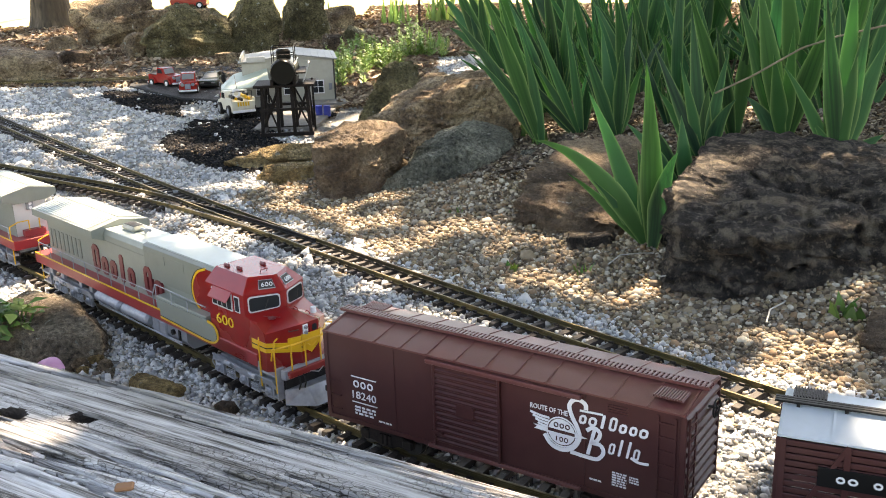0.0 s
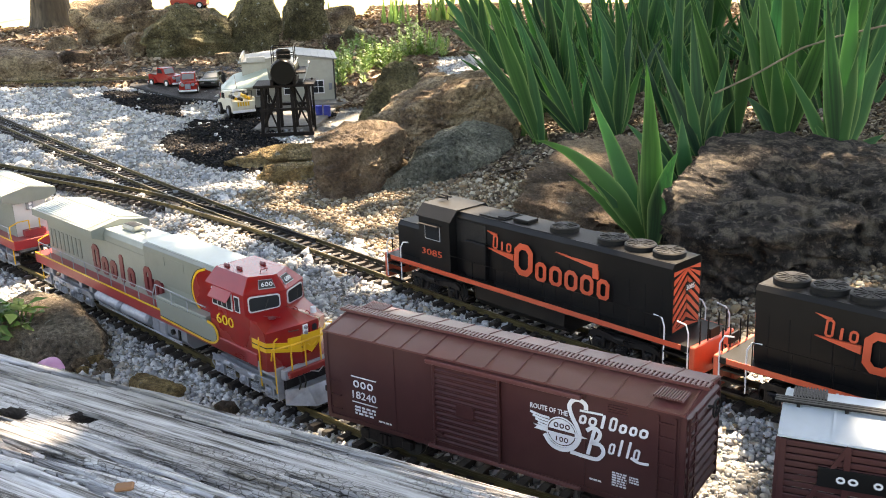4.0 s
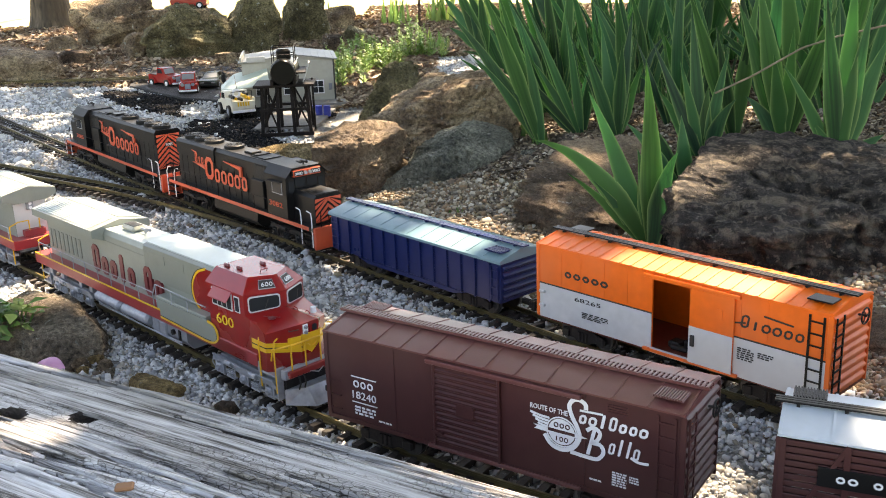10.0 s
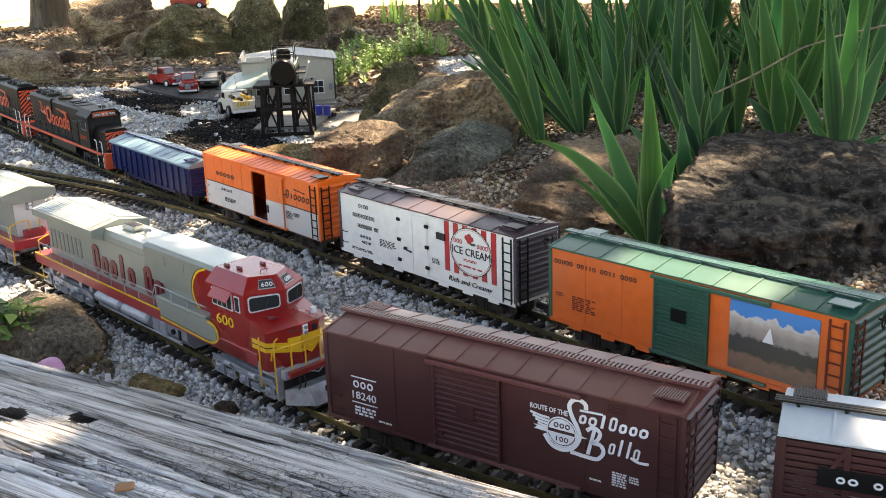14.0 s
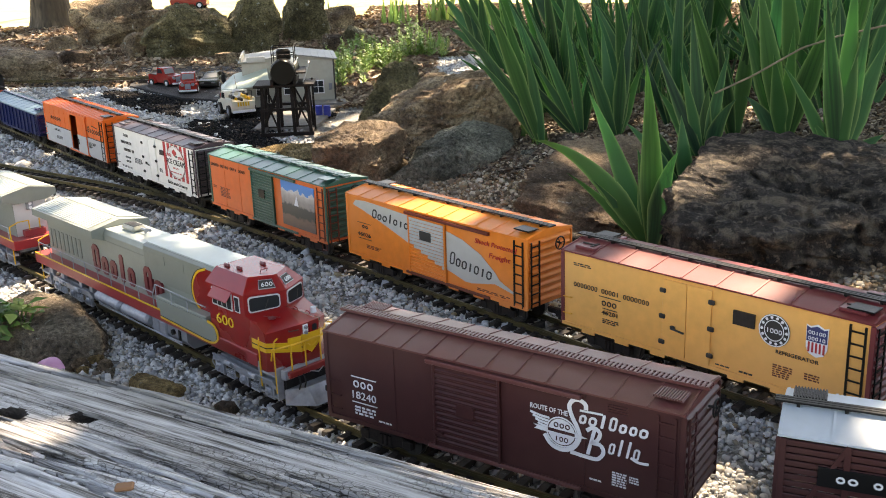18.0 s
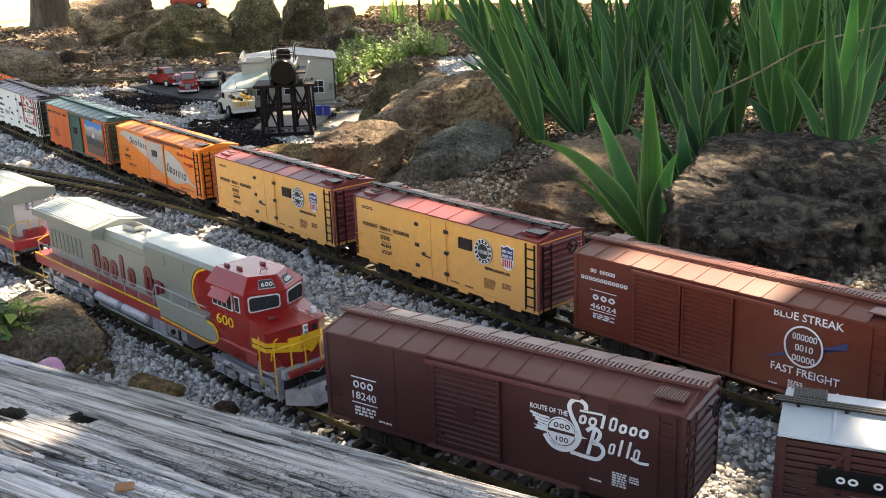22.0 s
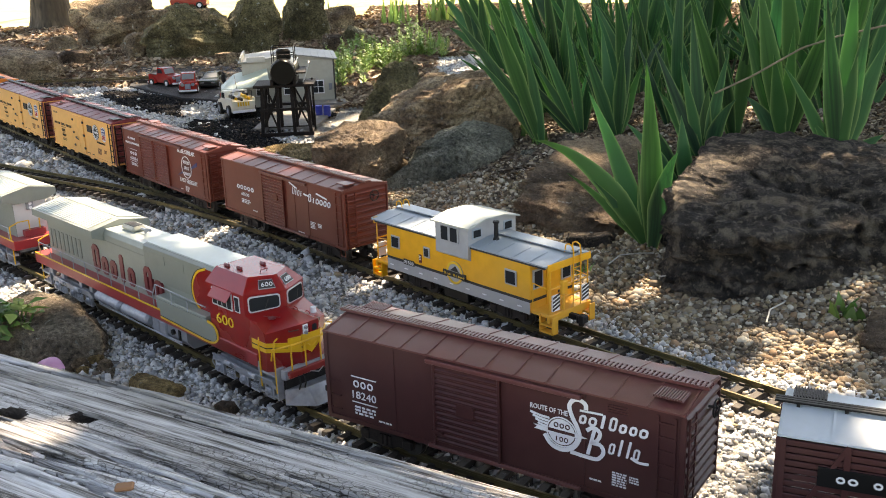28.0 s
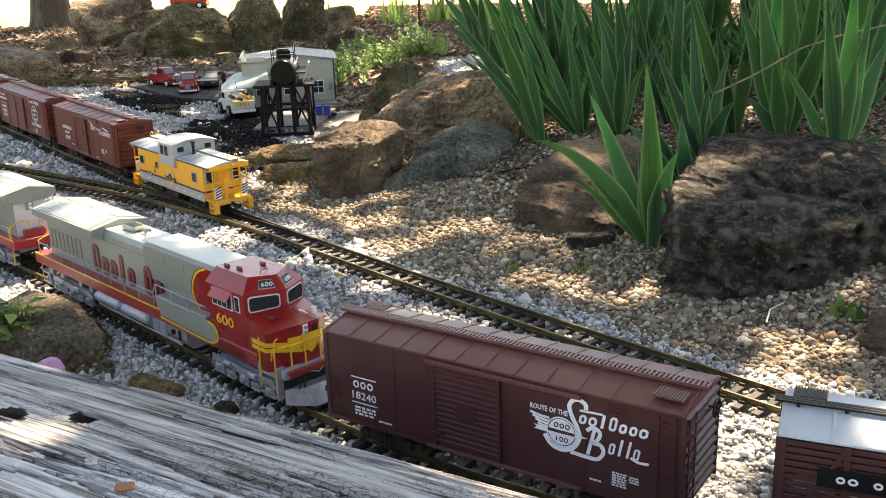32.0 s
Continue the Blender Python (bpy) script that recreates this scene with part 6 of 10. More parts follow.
def stock_car():
    """Slatted cattle car with a pale roof."""
    t = base_car("stock_car", "parked dark red slatted model stock car with pale metal roof", "stock car", M_KCS, M_ROOFGREY, M_KCS, M_BLACK, body=False, roof_ribs=10)
    z1 = EAVE - 0.003
    part("floor", Mesh().box(-CL / 2, CL / 2, -CW / 2, CW / 2, SILL - 0.002, SILL + 0.004, 0.0008), M_KCS, t)
    n = 15
    for s in (-1, 1):
        y = s * CW / 2
        for i in range(n):
            z = SILL + 0.006 + (z1 - SILL - 0.006) * i / n
            part("slat", Mesh().box(-CL / 2, CL / 2, y - 0.0012, y + 0.0012, z, z + 0.0052, 0.0004), M_KCS, t)
        for i in range(9):
            x = -CL / 2 + 0.003 + (CL - 0.006) * i / 8
            part("side_post", Mesh().box(x - 0.0028, x + 0.0028, y - 0.0026, y + 0.0026, SILL, z1, 0.0005), M_KCS, t)
        for i in (0, 1, 2, 5, 6, 7):
            x = -CL / 2 + 0.003 + (CL - 0.006) * i / 8
            up = 1 if i < 4 else -1
            w = (CL - 0.006) / 8
            q = stroke([(x, SILL + 0.004 if up > 0 else z1), (x + w, z1 if up > 0 else SILL + 0.004)], 0.004)[0]
            part("side_brace", Mesh().prism(q, y + s * 0.0010, y + s * 0.0024, "y"), M_KCS, t)
    for s in (-1, 1):
        part("end_wall", Mesh().box(s * CL / 2 - 0.001, s * CL / 2 + 0.001, -CW / 2, CW / 2, SILL, z1), M_KCS, t)
    mb = Mesh().box(-0.182, 0.10, NY - 0.0034, NY - 0.001, zf(0.60), zf(0.77), 0.0003)
    part("name_board", mb, M_BLACK, t, "black name board with white bars")
    glyphs("RN RBRBI NRI RBR", -0.168, zf(0.655), NY - 0.0036, 0.0075, 0.160, M_WHITEINK, t)
    lettering("CAPACITY", 0.0055, -0.178, zf(0.44), NY - 0.0032, M_WHITEINK, t, 0.034)
    bars(2, -0.11, zf(0.48), NY - 0.0014, 0.003, 0.03, M_WHITEINK, t, 6)
    return t


STOCK = stock_car()
x, y, a = on(SIDING, 0.505)
STOCK.matrix_basis = pose(x, y, SIDING_Z, 0, 0, math.degrees(a))


# ---- the moving train ----
TRAIN = []      # thing, place along the line at 19 s, half wheelbase


def orange_boxcar():
    t = base_car("boxcar", "orange and silver model boxcar with open door and black running board", "boxcar", M_ORANGE, M_ORANGE, M_ORANGE, M_BLACK, roof_ribs=24, ladder_mat=M_BLACK,
                 platform_grid=False, body=False, group="cars of the moving train")
    W, L = CW / 2, CL / 2
    x0, x1 = -0.021, 0.036                      # door opening
    wall = Mesh()
    wall.box(-L, x0, -W, -W + 0.003, SILL, EAVE - 0.002).box(x1, L, -W, -W + 0.003, SILL, EAVE - 0.002).box(x0, x1, -W, -W + 0.003, EAVE - 0.012, EAVE - 0.002)
    wall.box(-L, L, W - 0.003, W, SILL, EAVE - 0.002)
    part("side_wall", wall, M_ORANGE, t, smooth_angle=0)
    for x in (-L, L - 0.003):
        part("end_wall", Mesh().box(x, x + 0.003, -W + 0.003, W - 0.003, SILL, EAVE - 0.002), M_ORANGE, t, smooth_angle=0)
    part("floor", Mesh().box(-L, L, -W, W, SILL - 0.002, SILL + 0.002), M_BROWN, t, smooth_angle=0)
    part("load", Mesh().box(-0.008, 0.010, -0.030, -0.012, SILL + 0.002, SILL + 0.011, 0.002).cyl((0.002, -0.034, SILL + 0.007), (0.022, -0.030, SILL + 0.005), 0.004, n=8).box(0.010, 0.026, -0.022, -0.006, SILL + 0.002, SILL + 0.014, 0.003), M_DARKIRON, t, "dark crumpled load in the doorway")
    for a, b in ((-L, x0), (x1, L)):
        slab(t, "silver_band", a, b, SILL, zf(0.46), M_SILVER, 0.0007)
        slab(t, "black_line", a, b, zf(0.46), zf(0.475), M_INK, 0.0009)
    slab(t, "silver_band", x0, x1, SILL - 0.002, SILL + 0.004, M_SILVER, 0.003)
    mb = Mesh().box(0.037, 0.098, NY - 0.004, NY - 0.001, SILL + 0.002, EAVE - 0.009, 0.0006)
    d = part("door", mb, M_ORANGE, t, "sliding door pushed open")
    part("silver_band", Mesh().box(0.0372, 0.0978, NY - 0.0046, NY - 0.004, SILL + 0.002, zf(0.46)), M_SILVER, d, smooth_angle=0)
    part("door_latch", Mesh().box(0.040, 0.046, NY - 0.007, NY - 0.004, zf(0.22), zf(0.36), 0.001), M_INK, d)
    mb = Mesh().box(0.074, 0.083, NY - 0.0047, NY - 0.004, zf(0.62), zf(0.75))
    part("door_plate", mb, M_ORANGE, d, smooth_angle=0)
    door_track(t, -0.032, 0.105, M_ORANGE)
    mb = Mesh()
    for x in (-0.172, -0.138, -0.098, -0.06, 0.105, 0.14):
        mb.box(x - 0.0003, x + 0.0003, NY - 0.0005, NY, zf(0.48), EAVE - 0.004)
    part("side_seams", mb, M_ORANGE, t, smooth_angle=0)
    glyphs("RBRBN", -0.168, zf(0.62), NY - 0.0003, 0.0105, 0.078, M_INK, t)
    lettering("68265", 0.0062, -0.148, zf(0.34), NY - 0.0009, M_INK, t, 0.045)
    bars(4, -0.135, zf(0.22), NY - 0.001, 0.0014, 0.045, M_INK, t, 12)
    glyphs("Rinnrr", 0.103, zf(0.60), NY - 0.0003, 0.0165, 0.083, M_INK, t, "script_print", lean=0.2)
    brush(t, "script_swash", [[(0.095, zf(0.63)), (0.112, zf(0.66))], [(0.135, zf(0.79)), (0.172, zf(0.76))]], 0.002, M_INK)
    bars(6, 0.103, zf(0.36), NY - 0.001, 0.0016, 0.022, M_INK, t, 13)
    bars(3, 0.130, zf(0.36), NY - 0.001, 0.0016, 0.02, M_INK, t, 14)
    for z in (zf(0.15), zf(0.34)):
        part("bracket", Mesh().box(-L + 0.004, -L + 0.014, NY - 0.005, NY, z, z + 0.004, 0.001), M_SILVER, t)
    return t


def reefer(label, body, roof, end, board, ladder_m, hatch_m, emblem):
    t = base_car("refrigerator_car", label, "refrigerator car", body, roof, end, board, roof_ribs=9, ladder_mat=ladder_m, platform_grid=False, end_rows=11, group="cars of the moving train")
    # paired doors with black hinges
    for k, (a, b) in enumerate(((-0.050, -0.0155), (-0.0145, 0.020))):
        d = part("door", Mesh().box(a, b, NY - 0.0022, NY, SILL + 0.001, EAVE - 0.007, 0.0004), body, t)
        for z in (0.16, 0.48, 0.80):
            hx = a - 0.004 if k == 0 else b - 0.004
            part("hinge", Mesh().box(hx, hx + 0.009, NY - 0.0042, NY - 0.001, zf(z) - 0.003, zf(z) + 0.003, 0.001), hatch_m, d)
    part("door_latch", Mesh().cyl((-0.034, NY - 0.0045, zf(0.36)), (-0.016, NY - 0.0045, zf(0.34)), 0.0013, n=6).box(-0.036, -0.03, NY - 0.005, NY - 0.002, zf(0.35), zf(0.39)), hatch_m, t)
    for s in (-1, 1):
        for y in (-0.024, 0.024):
            h = part("ice_hatch", Mesh().box(s * 0.186 - 0.016, s * 0.186 + 0.016, y - 0.014, y + 0.014, EAVE + 0.002, EAVE + 0.0062, 0.001), roof, t)
            part("hatch_bar", Mesh().box(s * 0.186 - 0.012, s * 0.186 + 0.010, y - 0.0015, y + 0.0015, EAVE + 0.0062, EAVE + 0.0080, 0.0005).box(s * 0.186 + 0.006, s * 0.186 + 0.010, y - 0.008, y + 0.008, EAVE + 0.0062, EAVE + 0.0075), hatch_m, h)
    emblem(t)
    return t


def rose_emblem(t):
    z0, z1 = zf(0.22), zf(0.965)
    for i in range(6):
        x = 0.062 + i * 0.0208
        slab(t, "red_stripe", x, x + 0.0105, z0, z1, M_REDINK, 0.0009)
    shape(t, "emblem_oval", disc(0.122, zf(0.595), 0.046, 0.0385), M_WHITE, 0.0014)
    hoop(t, "emblem_ring", 0.122, zf(0.595), 0.046, 0.0385, 0.0013, M_INK, 0.0018)
    hoop(t, "emblem_ring", 0.122, zf(0.595), 0.043, 0.0355, 0.0005, M_REDINK, 0.0018)
    lettering("ICE CREAM", 0.0125, 0.081, zf(0.535), NY - 0.0018, M_INK, t, 0.084)
    glyphs("RBB", 0.084, zf(0.69), NY - 0.0016, 0.008, 0.020, M_REDINK, t)
    glyphs("RRBB", 0.136, zf(0.68), NY - 0.0016, 0.008, 0.024, M_REDINK, t)
    for k, (dx, dz, r) in enumerate(((0, 0, 0.0055), (0.006, 0.003, 0.0042), (-0.005, 0.004, 0.0042), (0.001, 0.007, 0.0042))):
        shape(t, "rose_petal", disc(0.119 + dx, zf(0.765) + dz, r, r, 10), M_REDINK, 0.0019 + k * 0.0002)
    shape(t, "rose_leaf", disc(0.127, zf(0.72), 0.007, 0.0022, 10), M_GREEN, 0.0017)
    bars(2, 0.106, zf(0.48), NY - 0.0014, 0.0014, 0.03, M_REDINK, t, 21)
    bars(1, 0.094, zf(0.38), NY - 0.0014, 0.0026, 0.056, M_REDINK, t, 22)
    lettering("Rich and Creamy", 0.008, 0.070, zf(0.085), NY - 0.001, M_INK, t, 0.098, shear=0.25)
    slab(t, "placard", 0.044, 0.064, zf(0.66), zf(0.76), M_INK, 0.003)
    for k, (pt, w, x) in enumerate((("RINB", 0.028, -0.160), ("BBRNIRBBIRR", 0.062, -0.178), ("NBRNRNR RR", 0.058, -0.165))):
        glyphs(pt, x, zf(0.80 - 0.165 * k), NY - 0.0003, 0.0085, w, M_INK, t)
    glyphs("RBNR", -0.160, zf(0.31), NY - 0.0003, 0.006, 0.032, M_INK, t)
    lettering("46210", 0.0052, -0.156, zf(0.22), NY - 0.0007, M_INK, t, 0.026)
    bars(5, -0.105, zf(0.38), NY, 0.0016, 0.043, M_INK, t, 23)
    bars(2, -0.185, zf(0.12), NY, 0.0016, 0.06, M_INK, t, 24)
    bars(4, 0.030, zf(0.34), NY, 0.0014, 0.018, M_INK, t, 25)
    grab_irons(t, -0.203, NY, (zf(0.16), zf(0.34)), M_IRON)


def fruit_emblem(number):
    def put(t):
        glyphs("BRRNBNR BBRNI NNBBNRR", -0.196, zf(0.545), NY - 0.0003, 0.0075, 0.125, M_INK, t)
        glyphs("BBB", -0.148, zf(0.39), NY - 0.0003, 0.0085, 0.026, M_INK, t)
        slab(t, "mark_line", -0.152, -0.116, zf(0.50), zf(0.508), M_INK)
        slab(t, "mark_line", -0.146, -0.122, zf(0.35), zf(0.357), M_INK)
        lettering(number, 0.0062, -0.147, zf(0.275), NY - 0.0007, M_INK, t, 0.026)
        bars(3, -0.146, zf(0.22), NY, 0.0015, 0.028, M_INK, t, 31)
        bars(2, -0.196, zf(0.86), NY, 0.0015, 0.034, M_INK, t, 32)
        slab(t, "placard", 0.050, 0.078, zf(0.62), zf(0.78), M_DARKIRON, 0.003)
        shape(t, "round_emblem", disc(0.1025, zf(0.66), 0.0195, 0.0200), M_INK, 0.0012)
        hoop(t, "emblem_ring", 0.1025, zf(0.66), 0.0192, 0.0197, 0.0012, M_WHITEINK, 0.0016)
        hoop(t, "emblem_ring", 0.1025, zf(0.66), 0.0125, 0.0130, 0.0010, M_WHITEINK, 0.0016)
        glyphs("INBR", 0.092, zf(0.63), NY - 0.0013, 0.0065, 0.021, M_WHITEINK, t)
        for k in range(14):
            an = 2 * math.pi * k / 14
            shape(t, "emblem_dot", disc(0.1025 + 0.0155 * math.cos(an), zf(0.66) + 0.016 * math.sin(an), 0.0019, 0.0019, 6), M_WHITEINK, 0.0016)
        sh = [(0.141, zf(0.83)), (0.146, zf(0.815)), (0.154, zf(0.85)), (0.162, zf(0.815)), (0.167, zf(0.83)), (0.1665, zf(0.59)), (0.163, zf(0.52)), (0.154, zf(0.485)), (0.145, zf(0.52)), (0.1415, zf(0.59))]
        shape(t, "shield", sh[::-1], M_WHITEINK, 0.0011)
        shape(t, "shield_top", [(0.1418, zf(0.815)), (0.146, zf(0.80)), (0.154, zf(0.83)), (0.162, zf(0.80)), (0.1662, zf(0.815)), (0.1660, zf(0.655)), (0.1420, zf(0.655))][::-1], M_BLUEINK, 0.0015)
        glyphs("NNIBN", 0.1435, zf(0.735), NY - 0.0013, 0.0050, 0.021, M_WHITEINK, t)
        glyphs("BRRIR", 0.1435, zf(0.67), NY - 0.0013, 0.0050, 0.021, M_WHITEINK, t)
        for k in range(5):
            slab(t, "shield_stripe", 0.1440 + k * 0.0044, 0.1462 + k * 0.0044, zf(0.535), zf(0.645), M_REDINK, 0.0016)
        lettering("REFRIGERATOR", 0.0046, 0.106, zf(0.41), NY - 0.0006, M_INK, t, 0.052)
        bars(6, 0.103, zf(0.28), NY, 0.0016, 0.024, M_BROWN, t, 33)
        bars(3, 0.142, zf(0.28), NY, 0.0018, 0.018, M_BROWN, t, 34)
        bars(1, 0.028, zf(0.08), NY, 0.0016, 0.02, M_INK, t, 35)
        bars(1, 0.06, zf(0.08), NY, 0.0022, 0.018, M_INK, t, 36)
        grab_irons(t, -0.206, NY, (zf(0.16), zf(0.38)), M_CABOOSE)
    return put


def green_boxcar():
    t = base_car("boxcar", "red-orange model boxcar with green door, roof and landscape picture", "boxcar", M_ORANGE2, M_GREENROOF, M_GREEN, M_GREENROOF, roof_ribs=10, ladder_mat=M_BROWN, seams=7,
                 platform_grid=False, group="cars of the moving train")
    ribbed_door(t, M_GREEN, -0.040, 0.040, NY, SILL + 0.001, EAVE - 0.006, 17)
    slab(t, "placard", -0.013, 0.009, zf(0.46), zf(0.62), M_BLACK, 0.0046)
    ribbed_door(t, M_GREEN, -0.04, 0.04, CW / 2 + 0.002, SILL + 0.003, EAVE - 0.008, 17)
    door_track(t, -0.045, 0.12, M_GREENROOF)
    glyphs("BRRNN NRIIB NRII NRRB", -0.208, zf(0.79), NY - 0.0003, 0.0075, 0.14, M_INK, t)
    bars(7, -0.176, zf(0.40), NY, 0.0018, 0.04, M_BROWN, t, 41)
    bars(2, -0.205, zf(0.40), NY, 0.0018, 0.015, M_BROWN, t, 42)
    mb = Mesh().box(0.068, 0.180, NY - 0.0014, NY, zf(0.10), zf(0.90))
    part("landscape_picture", mb, picture_mat(), t, "picture of pale cliffs over dark ground under a blue sky", smooth_angle=0)
    part("picture_sail", Mesh().prism([(0.112, zf(0.50)), (0.126, zf(0.50)), (0.121, zf(0.68))], NY - 0.0018, NY - 0.0014, "y"), M_WHITEINK, t, smooth_angle=0)
    return t


def picture_mat():
    m = bpy.data.materials.new("printed_landscape")
    m.use_nodes = True
    n, l = m.node_tree.nodes, m.node_tree.links
    p = n["Principled BSDF"]
    p.inputs["Roughness"].default_value = 0.35
    co = n.new("ShaderNodeTexCoord")
    sp = n.new("ShaderNodeSeparateXYZ")
    l.new(co.outputs["Generated"], sp.inputs[0])
    ns = n.new("ShaderNodeTexNoise")
    ns.inputs["Scale"].default_value, ns.inputs["Detail"].default_value = 7, 8
    l.new(co.outputs["Generated"], ns.inputs[0])
    ad = n.new("ShaderNodeMath")
    ad.operation = "MULTIPLY_ADD"
    ad.inputs[1].default_value = 0.35
    l.new(ns.outputs[0], ad.inputs[0]), l.new(sp.outputs["Z"], ad.inputs[2])
    r = n.new("ShaderNodeValToRGB")
    e = r.color_ramp.elements
    e[0].position, e[0].color = 0.15, (0.10, 0.07, 0.06, 1)
    e[1].position, e[1].color = 1.12, (0.03, 0.20, 0.50, 1)
    for q, c in ((0.38, (0.17, 0.10, 0.08, 1)), (0.45, (0.03, 0.04, 0.035, 1)), (0.66, (0.04, 0.045, 0.05, 1)), (0.72, (0.24, 0.21, 0.19, 1)), (0.92, (0.42, 0.36, 0.32, 1)), (0.985, (0.5, 0.5, 0.5, 1))):
        k = e.new(q)
        k.color = c
    l.new(ad.outputs[0], r.inputs[0])
    l.new(r.outputs[0], p.inputs["Base Color"])
    return m


def amber_boxcar():
    t = base_car("boxcar", "amber-orange model boxcar with a grey feather along its side", "boxcar", M_WPORANGE, M_WPORANGE, M_WPORANGE, M_BLACK, roof_ribs=12, ladder_mat=M_BLACK, platform_grid=False, tabs=True,
                 group="cars of the moving train")
    feather = [(-0.198, zf(0.84)), (-0.190, zf(0.915)), (-0.165, zf(0.935)), (-0.12, zf(0.92)), (-0.03, zf(0.88)), (0.05, zf(0.80)), (0.08, zf(0.745)), (0.120, zf(0.60)), (0.150, zf(0.40)), (0.160, zf(0.30)),
               (0.188, zf(0.20)), (0.188, zf(0.17)), (0.150, zf(0.235)), (0.100, zf(0.14)), (0.085, zf(0.135)), (0.03, zf(0.26)), (-0.05, zf(0.46)), (-0.12, zf(0.66)), (-0.17, zf(0.78))]
    shape(t, "feather", feather[::-1], M_PALEGREY, 0.0009)
    ribbed_door(t, M_WPORANGE, -0.047, 0.043, NY, SILL + 0.001, EAVE - 0.007, 16)
    ribbed_door(t, M_WPORANGE, -0.047, 0.043, CW / 2 + 0.002, SILL + 0.001, EAVE - 0.007, 16)
    q = [(-0.044, zf(0.50)), (-0.044, zf(0.90)), (0.040, zf(0.845)), (0.040, zf(0.24))]
    mb = Mesh()
    for i in range(16):
        z = SILL + 0.006 + (EAVE - 0.007 - SILL - 0.011) * (i + 0.5) / 16
        f = (z - SILL) / (EAVE - SILL)
        if f > 0.9:
            continue
        x0 = -0.043 if f > 0.48 else -0.043 + (0.48 - f) * 0.32
        if x0 < 0.036:
            mb.box(x0, 0.039, NY - 0.0042, NY - 0.0034, z - 0.0024, z + 0.0024)
    part("feather_on_door", mb, M_PALEGREY, t, smooth_angle=0)
    slab(t, "placard", -0.017, 0.010, zf(0.58), zf(0.72), M_INK, 0.0050)
    door_track(t, -0.055, 0.140, M_BROWN)
    glyphs("NrnIrin", -0.146, zf(0.70), NY - 0.0009, 0.016, 0.098, M_INK, t, "script_print", lean=0.25, drop=0.004)
    glyphs("Brnirin", 0.048, zf(0.34), NY - 0.0009, 0.021, 0.095, M_INK, t, "script_print", lean=0.25, drop=0.008)
    lettering("Shock Protected", 0.008, 0.108, zf(0.76), NY - 0.001, M_REDINK, t, 0.088, shear=0.2)
    lettering("Freight", 0.008, 0.138, zf(0.60), NY - 0.001, M_REDINK, t, 0.045, shear=0.2)
    glyphs("NB", -0.176, zf(0.48), NY - 0.0003, 0.0065, 0.018, M_INK, t)
    lettering("46026", 0.0068, -0.188, zf(0.345), NY - 0.0007, M_INK, t, 0.036)
    slab(t, "mark_line", -0.188, -0.15, zf(0.56), zf(0.567), M_INK)
    slab(t, "mark_line", -0.188, -0.15, zf(0.30), zf(0.307), M_INK)
    bars(3, -0.165, zf(0.22), NY, 0.0014, 0.04, M_BROWN, t, 51)
    bars(2, 0.11, zf(0.10), NY, 0.0014, 0.07, M_BROWN, t, 52)
    return t


